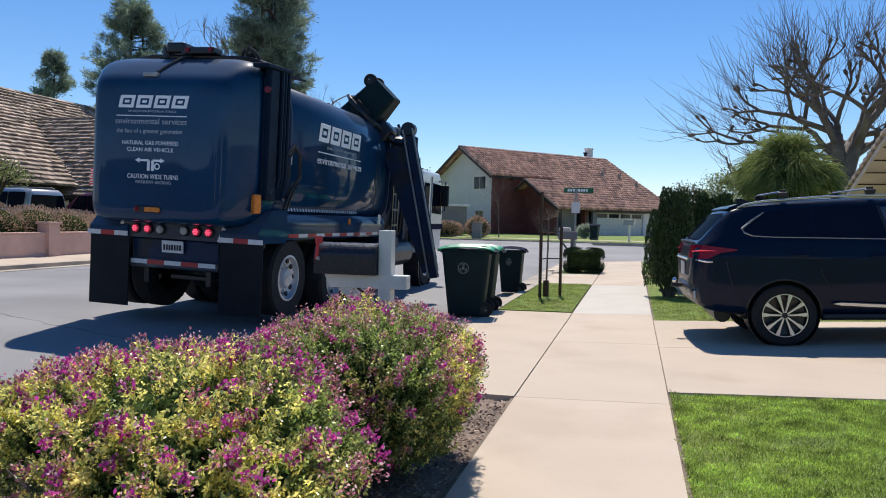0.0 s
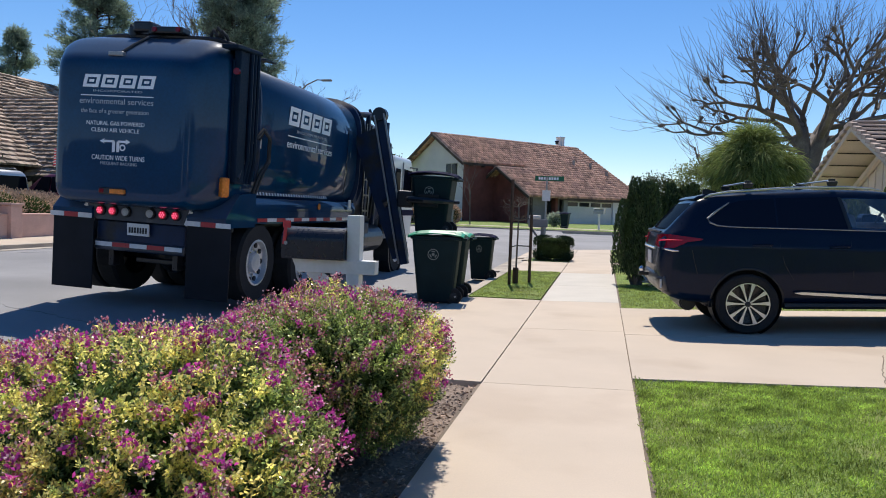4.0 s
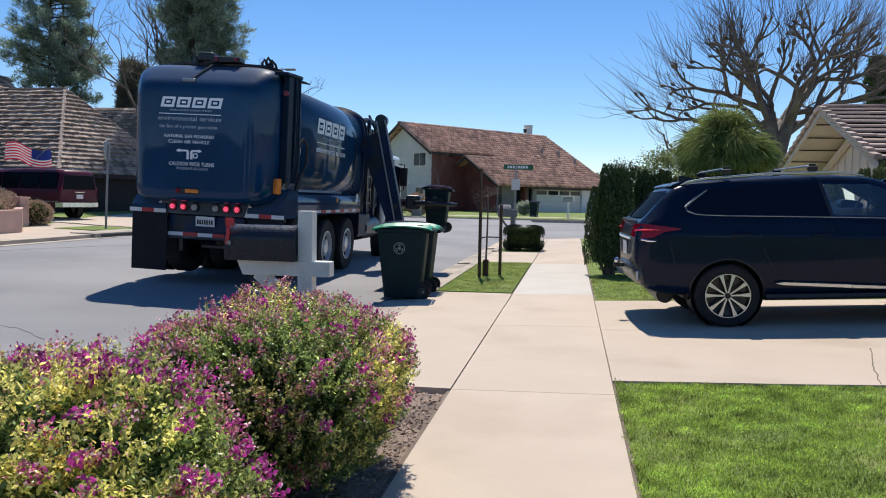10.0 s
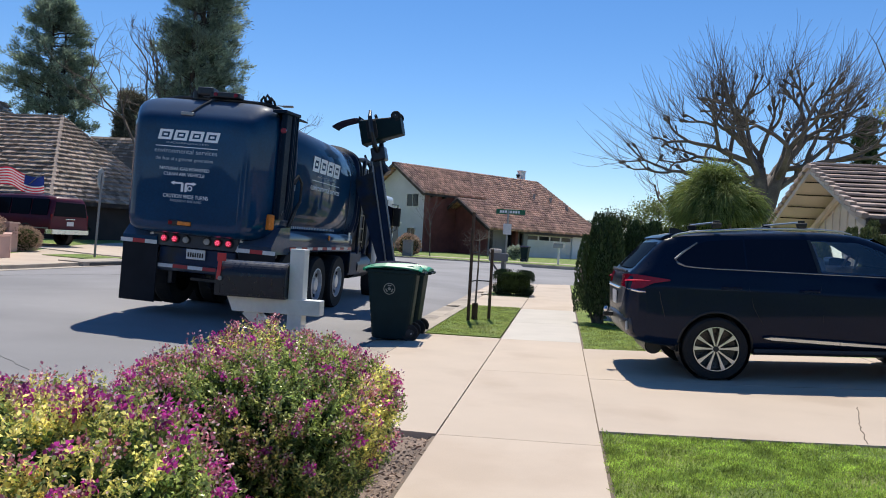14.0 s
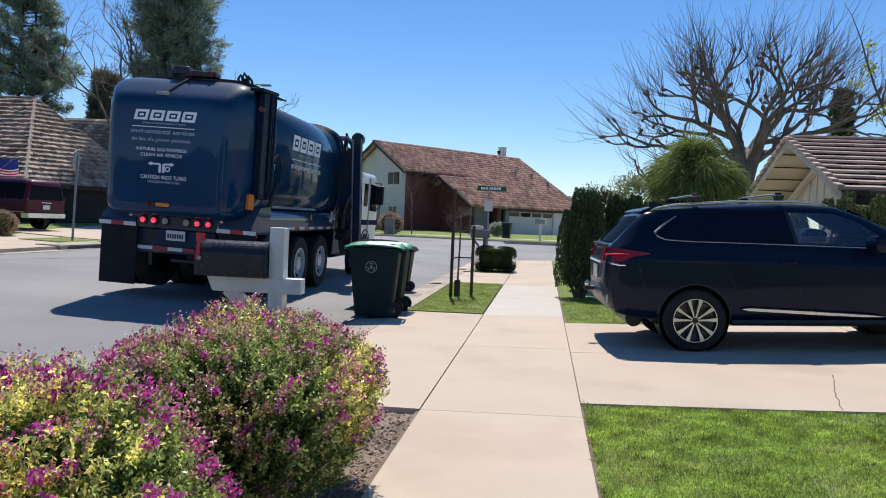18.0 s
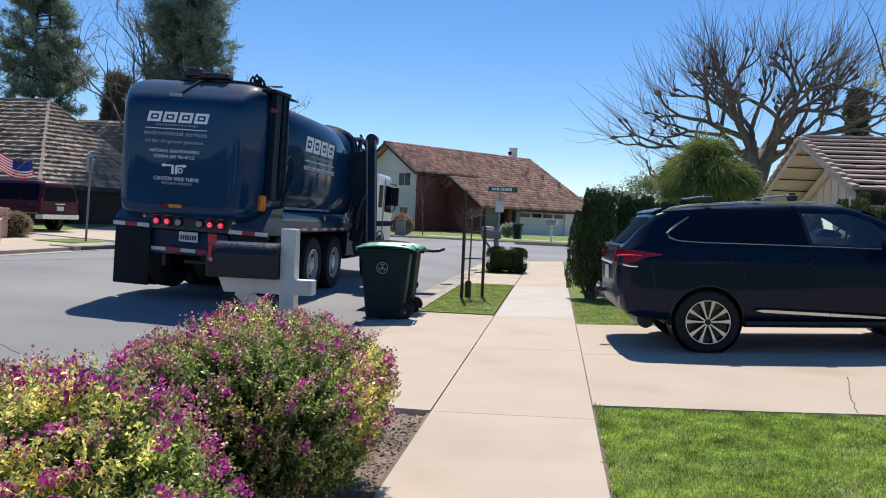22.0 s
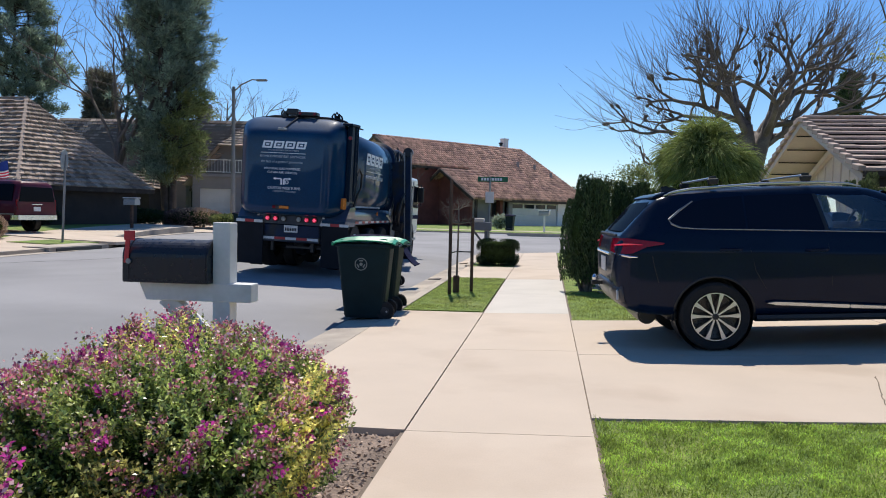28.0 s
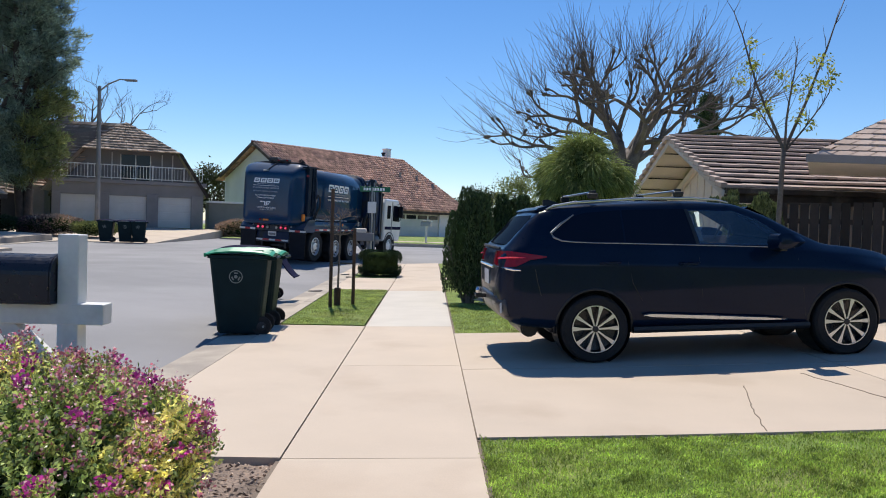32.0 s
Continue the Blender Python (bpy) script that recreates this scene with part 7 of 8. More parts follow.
class Wood:
    """Tapered tubes gathered into one mesh."""

    def __init__(self):
        self.verts, self.faces = [], []

    def limb(self, pts, radii, sides=5):
        base = len(self.verts)
        n = len(pts)
        for k, p in enumerate(pts):
            way = (pts[min(k + 1, n - 1)] - pts[max(k - 1, 0)]).normalized()
            side = way.cross(Vector((0.31, 0.17, 0.13))).normalized()
            up = way.cross(side)
            for s in range(sides):
                a = 2 * math.pi * s / sides
                self.verts.append(p + radii[k] * (math.cos(a) * side + math.sin(a) * up))
        for k in range(n - 1):
            for s in range(sides):
                a, b = base + k * sides + s, base + k * sides + (s + 1) % sides
                self.faces.append((a, b, b + sides, a + sides))
        self.faces.append(tuple(base + (n - 1) * sides + s for s in range(sides)))

    def curve(self, start, way, length, r0, r1, rng, bend=0.15, lift=0.0, steps=5, sides=5):
        """A wandering limb; gives back its points."""
        p, d = Vector(start), Vector(way).normalized()
        pts = [p.copy()]
        for _ in range(steps):
            d = (d + Vector((rng.gauss(0, bend), rng.gauss(0, bend), rng.gauss(0, bend) + lift))).normalized()
            p = p + d * (length / steps)
            pts.append(p.copy())
        self.limb(pts, [r0 + (r1 - r0) * k / steps for k in range(steps + 1)], sides)
        return pts, d

    def part(self, name, material, parent, label=""):
        many = name in ("limbs", "boughs", "stems")
        name = {"limbs": "branchwork", "boughs": "branchwork", "stems": "stem_cluster"}.get(name, name)
        return tagged_part(name, raw_mesh(name, self.verts, self.faces, material, True), parent, label, "stuff" if many else "")


def tagged_part(name, me, parent, label="", kind=""):
    ob = new(name, me)
    ob.parent = parent
    return tagged(ob, label, kind=kind)


def branch_out(wood, rng, start, way, length, radius, depth, spread=0.7, lift=0.05, keep=0.68, tips=None, bend=0.12):
    pts, d = wood.curve(start, way, length, radius, radius * 0.55, rng, bend, lift, 4, 6 if depth > 2 else 4)
    if depth == 0:
        if tips is not None:
            tips.append((pts[-1], d))
        return
    for _ in range(rng.choice((2, 3, 3)) if depth > 1 else 3):
        k = rng.choice((2, 3, 4, 4))
        side = Vector((rng.gauss(0, 1), rng.gauss(0, 1), rng.gauss(0, 0.6))).normalized()
        branch_out(wood, rng, pts[k], d + side * spread * rng.uniform(0.6, 1.2), length * keep * rng.uniform(0.75, 1.15), radius * 0.52, depth - 1, spread, lift, keep, tips, bend)


def flower_bush(at, turn, size, height, seed, label, gold, more, bright, low):
    """A rounded shrub: stems, a dark core for inner shade, leafy sprigs and flower heads on the outer shell; gold:
    sides given yellow leaves, as own colour and as painted backlight.
    """
    b = thing("flowering_shrub", label, "shrub", pose(*at, 0, 0, turn), group="flowering shrubs in the bed")
    rng, rnd = np.random.default_rng(seed), random.Random(seed)
    lumps = sphere_dirs(26, rng)
    lumps[:, 2] = np.abs(lumps[:, 2])
    gain = rng.uniform(0.02, 0.11, 26)

    def shell(d, f=1.0):
        k = 1 + ((np.clip(d @ lumps.T, 0, 1) ** 14) * gain).sum(1)
        flat = np.sign(d) * np.abs(d) ** 0.85
        return flat * np.array([size[0], size[1], height * 0.54]) * (k * f)[:, None] + np.array([0, 0, height * 0.47])
    # the core's dark colour stands for shade deep in the shrub
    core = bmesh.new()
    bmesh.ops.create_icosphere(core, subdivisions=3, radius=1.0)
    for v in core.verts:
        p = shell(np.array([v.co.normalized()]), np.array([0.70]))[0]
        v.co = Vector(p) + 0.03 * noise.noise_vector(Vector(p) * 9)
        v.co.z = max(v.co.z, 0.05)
    part("shaded_heart", core, SHADE_CORE, b, "inner foliage core with its shade painted in")
    wood = Wood()
    for _ in range(26):
        a = rnd.uniform(0, 6.28)
        wood.curve((0.12 * math.cos(a), 0.12 * math.sin(a), 0.0), (math.cos(a), math.sin(a), 0.7), height * 0.85, 0.012, 0.003, rnd, 0.12, 0.08, 5, 5)
    wood.part("stems", TWIG, b, "brown woody stems")
    # shoots stand out unevenly, with gaps between them
    shoots = sphere_dirs(1250, rng)
    shoots = shoots[shoots[:, 2] > -0.55]
    reach = np.clip(rng.normal(0.0, 0.05, len(shoots)), -0.12, 0.09)
    per_shoot = 9
    n = len(shoots) * per_shoot
    own = np.repeat(np.arange(len(shoots)), per_shoot)
    d = shoots[own] + rng.normal(0, 0.034, (n, 3))
    d /= np.linalg.norm(d, axis=1, keepdims=True)
    depth = 1.0 + reach[own] - np.abs(rng.normal(0, 0.07, n))

    def tuck(p, way):
        p[:, :2] *= np.where(way[:, 2:] < 0, 1 + 0.22 * way[:, 2:], 1.0)
        p[:, 2] = np.maximum(p[:, 2], 0.05)
        return p
    tip = tuck(shell(d, depth), d)
    way = d * np.array([1, 1, 0.6]) + np.array([0, 0, 0.7]) + rng.normal(0, 0.22, (n, 3))
    way /= np.linalg.norm(way, axis=1, keepdims=True)
    inner = sphere_dirs(3000, rng)
    inner = inner[inner[:, 2] > -0.5]
    tip = np.concatenate([tip, shell(inner, rng.uniform(0.70, 0.92, len(inner)))])
    way = np.concatenate([way, inner * 0.8 + np.array([0, 0, 0.5])])
    n = len(tip)
    # leaves in pairs up each sprig
    per = 15
    along = np.linspace(-0.085, 0.012, per)[None, :] + rng.normal(0, 0.004, (n, per))
    base = tip[:, None, :] + way[:, None, :] * along[:, :, None]
    out = rng.normal(0, 1, (n, per, 3)) + way[:, None, :] * 0.75
    base, out = base.reshape(-1, 3), out.reshape(-1, 3)
    # light painted in: bright tips on the crown, dark leaves low and inside
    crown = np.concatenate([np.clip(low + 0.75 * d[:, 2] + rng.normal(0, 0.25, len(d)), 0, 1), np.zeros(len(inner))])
    lit_tip = ((along > -0.012 - 0.050 * crown[:, None]) & (crown[:, None] > 0.2)).reshape(-1)
    # gold sides turn yellow: backlit rims painted in, and the shrub's own yellow patches
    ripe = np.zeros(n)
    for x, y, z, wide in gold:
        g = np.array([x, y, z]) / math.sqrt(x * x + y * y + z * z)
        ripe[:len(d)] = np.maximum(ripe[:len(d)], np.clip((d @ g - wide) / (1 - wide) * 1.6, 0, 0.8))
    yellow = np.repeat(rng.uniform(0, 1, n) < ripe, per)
    for name, mater, keep, look_ in (("leaves", SHADE_LEAF, ~lit_tip, "dark green leaves, darkened for shade"), ("young_leaves", LEAF, lit_tip & ~yellow, "green shoot tips, brightened for sun"), ("yellow_leaves", LEAF_YELLOW, lit_tip & yellow, "yellow shoot tips")):
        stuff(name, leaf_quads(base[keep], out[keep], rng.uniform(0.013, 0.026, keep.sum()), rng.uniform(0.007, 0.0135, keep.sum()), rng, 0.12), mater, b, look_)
    # heads of winged flowers, thickest on the crown and the street side
    odds = more + 0.34 * np.clip(shoots[:, 2], -0.6, 1) - 0.22 * shoots[:, 0] + 0.22 * ((shoots @ lumps[:7].T) > 0.88).any(1)
    pick = rng.uniform(0, 1, len(shoots)) < np.clip(odds, 0.05, 0.92)
    heads = tuck(shell(shoots[pick], 1.012 + reach[pick]), shoots[pick])
    hw = shoots[pick] + np.array([0, 0, 0.5])
    vivid = rng.uniform(0, 1, len(heads)) < bright
    for name, mater, who, count, spread, size_ in (("blossom", PETAL, vivid, 28, 0.0135, 1.1), ("pale_petals", PETAL_PALE, vivid, 9, 0.016, 0.85), ("faded_blossom", PETAL_DUSTY, ~vivid, 20, 0.016, 0.95), ("pale_faded_petals", PETAL_PALE, ~vivid, 9, 0.018, 0.85)):
        at_, hw_ = heads[who], hw[who]
        fb = (at_[:, None, :] + rng.normal(0, spread, (len(at_), count, 3))).reshape(-1, 3)
        fw = rng.normal(0, 1, fb.shape) + np.repeat(hw_, count, 0) * 0.6
        stuff(name, leaf_quads(fb, fw, size_ * rng.uniform(0.012, 0.021, len(fb)), size_ * rng.uniform(0.009, 0.016, len(fb)), rng, 0.2), mater, b, {"blossom": "vivid magenta flower heads", "faded_blossom": "dusty rose fading flower heads"}.get(name, "pale pink petals"))
    return b


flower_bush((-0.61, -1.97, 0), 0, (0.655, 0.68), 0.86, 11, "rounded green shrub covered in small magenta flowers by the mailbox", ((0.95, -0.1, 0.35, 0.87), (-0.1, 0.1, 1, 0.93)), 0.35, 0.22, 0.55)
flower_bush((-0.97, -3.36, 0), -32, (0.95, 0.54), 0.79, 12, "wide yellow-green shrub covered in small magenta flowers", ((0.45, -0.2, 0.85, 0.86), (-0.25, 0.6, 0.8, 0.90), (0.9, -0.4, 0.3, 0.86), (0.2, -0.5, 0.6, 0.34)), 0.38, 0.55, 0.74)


def bark_mulch():
    rng = np.random.default_rng(5)
    n = 9000
    at = np.stack([rng.uniform(-1.15, -0.02, n), rng.uniform(-6, -0.03, n), np.zeros(n)], 1)
    at[:, 2] = np.interp(at[:, 0], [-1.2, 0], [-0.012, 0]) - 0.030 + rng.uniform(0, 0.016, n)
    way = rng.normal(0, 1, (n, 3)) * np.array([1, 1, 0.22])
    stuff("bark_mulch", leaf_quads(at, way, rng.uniform(0.012, 0.045, n), rng.uniform(0.006, 0.02, n), rng, 0.1), CHIP, None, "loose brown bark chips on the planting bed", "mulch")


bark_mulch()


def turf_blades(x0, x1, y0, y1, per, lift, tall, seed, label, material=BLADE):
    rng = np.random.default_rng(seed)
    n = int((x1 - x0) * (y1 - y0) * per)
    at = np.stack([rng.uniform(x0, x1, n), rng.uniform(y0, y1, n), np.zeros(n)], 1)
    thick = np.array([noise.noise(Vector((x * 2.6, y * 2.6, seed))) for x, y in at[:, :2]])
    at = at[rng.uniform(-1.0, 0.45, n) < thick]
    n = len(at)
    at[:, 2] = [lot_z(x, y) + lift for x, y in at[:, :2]]
    way = rng.normal(0, 0.5, (n, 3)) + np.array([0, 0, 1.0])
    way[:, 2] = np.abs(way[:, 2])
    stuff("grass_blades", leaf_quads(at, way, tall * rng.uniform(0.5, 1.25, n), rng.uniform(0.004, 0.008, n), rng, 0.1), material, None, label, "grass")


turf_blades(1.24, 5.2, -4.3, 0.40, 15000, -0.012, 0.026, 21, "short bright green grass of the front lawn")
turf_blades(-1.18, -0.03, 6.02, 11.7, 3500, 0.013, 0.028, 22, "short dull green grass round the sapling", BLADE_DULL)
turf_blades(1.25, 4.6, 5.31, 9.0, 3000, -0.012, 0.032, 23, "short grass blades beside the driveway", BLADE_DULL)
turf_blades(1.22, 1.30, -4.4, 0.42, 3000, 0.0, 0.035, 24, "grass creeping over the sidewalk edge")


def leaf_mass(name, label, category, at, radii, material, count, leaf, seed, lean=(0, 0, 0.3), core=SHADE_CORE, stems=True, lump=0.16, group="", square=1.0):
    """An uneven shrub: stems, a dark core painted as inner shade, and a shell of leaves."""
    s = thing(name, label, category, pose(*at), group=group)
    rng, rnd = np.random.default_rng(seed), random.Random(seed)
    lumps = sphere_dirs(22, rng)
    gain = rng.uniform(0, lump, 22)
    rad = np.array(radii)

    def shell(d, f):
        k = 1 + ((np.clip(d @ lumps.T, 0, 1) ** 10) * gain).sum(1)
        q = np.sign(d) * np.abs(d) ** square
        return q * rad * (k * f)[:, None] + np.array([0, 0, rad[2]])
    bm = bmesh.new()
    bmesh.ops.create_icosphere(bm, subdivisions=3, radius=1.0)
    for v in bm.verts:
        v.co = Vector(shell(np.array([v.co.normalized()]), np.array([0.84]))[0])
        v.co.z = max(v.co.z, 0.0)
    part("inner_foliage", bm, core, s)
    if stems:
        wood = Wood()
        for _ in range(7):
            a = rnd.uniform(0, 6.28)
            wood.curve((0.1 * rad[0] * math.cos(a), 0.1 * rad[0] * math.sin(a), -0.08), (0.5 * math.cos(a), 0.5 * math.sin(a), 1), rad[2] * 1.3, 0.03, 0.008, rnd, 0.1, 0.05, 4, 5)
        wood.part("stems", TWIG, s)
    d = sphere_dirs(count, rng)
    p = shell(d, 1.03 - np.abs(rng.normal(0, 0.11, count)))
    p[:, 2] = np.maximum(p[:, 2], 0.01)
    way = d + np.array(lean) + rng.normal(0, 0.4, (count, 3))
    stuff("foliage", leaf_quads(p, way, leaf * rng.uniform(0.6, 1.4, count), leaf * 0.42 * rng.uniform(0.7, 1.3, count), rng, 0.1), material, s)
    return s


# clipped hedge at the corner, junipers beside the driveway
leaf_mass("hedge", "low clipped dark green box hedge by the mailbox post", "hedge", (-0.5, 16.4, 0), (0.58, 0.50, 0.36), HEDGE, 14000, 0.032, 31, (0, 0, 0.2), lump=0.0, square=0.42)
def juniper(label, at, r, h, seed, group, material=JUNIPER, plumes=11):
    """An upright juniper: bare stems below, plumes of scale foliage that rise to separate tips."""
    j = thing("juniper", label, "juniper", pose(*at), group=group)
    rng, rnd = np.random.default_rng(seed), random.Random(seed)
    wood = Wood()
    pts, ways = [], []
    for k in range(plumes):
        a, d = rnd.uniform(0, 6.283), r * math.sqrt(rnd.random()) * 0.72
        x, y = d * math.cos(a), d * math.sin(a)
        tall = h * rnd.uniform(0.84, 1.03) * (1 - 0.10 * (d / r) ** 2)
        wood.curve((x * 0.25, y * 0.25, -0.05), (x, y, 0.9), h * 0.55, 0.035, 0.015, rnd, 0.05, 0.1, 4, 5)
        n = 2700
        f = rng.uniform(0, 1, n) ** 0.85
        low = h * rnd.uniform(0.03, 0.12)
        z = low + f * (tall - low)
        rad = r * 0.52 * np.minimum(1.0, 0.62 + 1.8 * f) * (1.04 - f) ** 0.42
        ang = rng.uniform(0, 6.283, n)
        q = rad * np.sqrt(rng.uniform(0.55, 1.05, n)) * (1 + 0.10 * np.sin(z * 7 + ang * 2))
        pts.append(np.stack([x + q * np.cos(ang), y + q * np.sin(ang), z], 1))
        ways.append(np.stack([np.cos(ang) * 0.55, np.sin(ang) * 0.55, np.full(n, 1.6)], 1) + rng.normal(0, 0.22, (n, 3)))
    wood.part("stems", TWIG, j)
    # dark core paints the shade inside the plumes
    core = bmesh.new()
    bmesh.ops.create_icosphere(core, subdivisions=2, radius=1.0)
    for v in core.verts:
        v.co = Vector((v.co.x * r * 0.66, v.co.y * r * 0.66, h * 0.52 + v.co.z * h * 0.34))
    part("inner_foliage", core, SHADE_CORE, j)
    p, w = np.concatenate(pts), np.concatenate(ways)
    stuff("foliage", leaf_quads(p, w, rng.uniform(0.04, 0.085, len(p)), rng.uniform(0.014, 0.028, len(p)), rng, 0.1), material, j)


for k, (x, y, r, h) in enumerate(((1.62, 9.2, 0.46, 2.05), (1.72, 10.9, 0.42, 2.0), (2.42, 10.2, 0.50, 1.98), (2.9, 11.8, 0.5, 2.1), (1.85, 13.2, 0.48, 2.0), (3.6, 12.6, 0.48, 2.0))):
    juniper("dense dark green upright juniper with bare grey stems", (x, y, lot_z(x, y)), r, h, 40 + k, "junipers beside the driveway")
for k, (x, y, r, h) in enumerate(((6.15, 8.9, 0.42, 1.93), (6.7, 9.0, 0.44, 2.0), (7.25, 9.3, 0.38, 1.78), (5.1, 9.4, 0.4, 1.7))):
    juniper("olive-green upright juniper beside the board fence", (x, y, lot_z(x, y)), r, h, 50 + k, "junipers by the fence", JUNIPER_OLIVE)
leaf_mass("flax_shrub", "small white-striped leafy plant under the junipers", "plant", (2.05, 8.7, lot_z(2.05, 8.7)), (0.2, 0.2, 0.16), FLAG_WHITE, 160, 0.16, 57, (0, 0, 0.8), stems=False)


def weeping_tree():
    t = thing("weeping_tree", "small tree with mop of drooping fine green leaves", "tree", pose(3.88, 10.3, lot_z(3.88, 10.3)))
    rng, rnd = np.random.default_rng(61), random.Random(61)
    wood = Wood()
    for a in (0.3, 2.4, 4.3):
        wood.curve((0.04 * math.cos(a), 0.04 * math.sin(a), -0.05), (0.14 * math.cos(a), 0.14 * math.sin(a), 1), 2.5, 0.07, 0.03, rnd, 0.07, 0.05, 6, 8)
    wood.part("trunk", BARK, t)
    # dark core in place of the shade beneath the threads
    bm = bmesh.new()
    bmesh.ops.create_icosphere(bm, subdivisions=3, radius=1.0)
    for v in bm.verts:
        v.co = Vector((v.co.x * 0.62, v.co.y * 0.62, 2.02 + v.co.z * (0.72 if v.co.z > 0 else 0.60))) + 0.12 * noise.noise_vector(v.co * 3)
    part("inner_foliage", bm, SHADE_CORE, t)
    n = 17000
    d = sphere_dirs(n, rng)
    d[:, 2] = np.abs(d[:, 2]) * 1.1 - 0.2
    d /= np.linalg.norm(d, axis=1, keepdims=True)
    clump = sphere_dirs(46, rng)
    own = np.argmax(d @ clump.T, 1)
    d = d * 0.5 + clump[own] * 0.5
    p = d * np.array([0.61, 0.61, 0.70]) * rng.uniform(0.72, 1.18, 46)[own][:, None] * rng.uniform(0.55, 1.05, (n, 1)) + np.array([0, 0, 2.16])
    way = d * np.array([0.8, 0.8, 0.5]) + rng.normal(0, 0.3, (n, 3)) + np.array([0, 0, 0.4])
    way /= np.linalg.norm(way, axis=1, keepdims=True)
    seg, out = 0.098 * rng.uniform(0.7, 1.5, (n, 1)), []
    for k in range(4):
        side = np.cross(way, rng.normal(size=(n, 3)))
        side /= np.linalg.norm(side, axis=1, keepdims=True)
        w = 0.0095 * (1 - 0.2 * k)
        q = p + way * seg
        out.append(np.stack([p + side * w, q + side * w * 0.85, q - side * w * 0.85, p - side * w], 1))
        p = q
        way = way + np.array([0, 0, -0.5])
        way /= np.linalg.norm(way, axis=1, keepdims=True)
    stuff("foliage", np.concatenate(out), STRAP_LEAF, t, "drooping thread-like leaves")


weeping_tree()


def spring_tree():
    t = thing("young_tree", "slender tree in first yellow-green spring leaf by the fence", "tree", pose(6.76, 8.1, lot_z(6.76, 8.1)))
    rng, rnd = np.random.default_rng(66), random.Random(66)
    wood = Wood()
    pts, d = wood.curve((0, 0, -0.1), (0.02, 0, 1), 2.85, 0.048, 0.04, rnd, 0.02, 0.05, 6, 8)
    wood.part("trunk", BARK, t, "thin grey-brown trunk")
    limbs, tips = Wood(), []
    for way, length, r in (((-0.36, 0.1, 1.0), 2.5, 0.030), ((0.06, -0.1, 1), 1.7, 0.026), ((0.42, 0.1, 1.0), 2.8, 0.034), ((-0.55, 0.2, 0.8), 0.9, 0.018), ((0.55, -0.2, 0.9), 1.2, 0.020)):
        ps, dd = limbs.curve(pts[-1] - Vector((0, 0, rnd.uniform(0, 0.25))), way, length, r, 0.008, rnd, 0.05, 0.05, 6, 6)
        for q in ps[2:]:
            for _ in range(2):
                side = Vector((rnd.gauss(0, 1), rnd.gauss(0, 1), 0.5)).normalized()
                e, ed = limbs.curve(q, dd + side * 0.8, rnd.uniform(0.2, 0.5), 0.007, 0.003, rnd, 0.1, 0.12, 3, 4)
                tips.append(e[-1] if q.z < 4.4 else None)
    limbs.part("limbs", BARK, t)
    spots = np.array([p for p in tips if p is not None and rnd.random() < 0.34])
    at = (spots[:, None, :] + rng.normal(0, 0.06, (len(spots), 40, 3))).reshape(-1, 3)
    stuff("leaves", leaf_quads(at, rng.normal(0, 1, at.shape) + np.array([0, 0, -0.3]), rng.uniform(0.05, 0.085, len(at)), rng.uniform(0.025, 0.045, len(at)), rng, 0.1), SPRING_LEAF, t, "yellow-green new leaves")
    return t


spring_tree()
copy = thing("young_tree", "tip of a leafing tree behind the low eave", "tree", pose(10.2, 8.6, 0.3))
twig_wood = Wood()
rnd9 = random.Random(9)
twig_tips = []
branch_out(twig_wood, rnd9, Vector((0, 0, -0.1)), Vector((-0.25, 0, 1)), 2.2, 0.06, 3, 0.6, 0.08, 0.55, twig_tips)
twig_wood.part("limbs", BARK, copy)
rng9 = np.random.default_rng(9)
tip_at = (np.array([p for p, _ in twig_tips])[:, None, :] + rng9.normal(0, 0.09, (len(twig_tips), 14, 3))).reshape(-1, 3)
stuff("leaves", leaf_quads(tip_at, rng9.normal(0, 1, tip_at.shape), 0.05, 0.026, rng9, 0.1), SPRING_LEAF, copy)


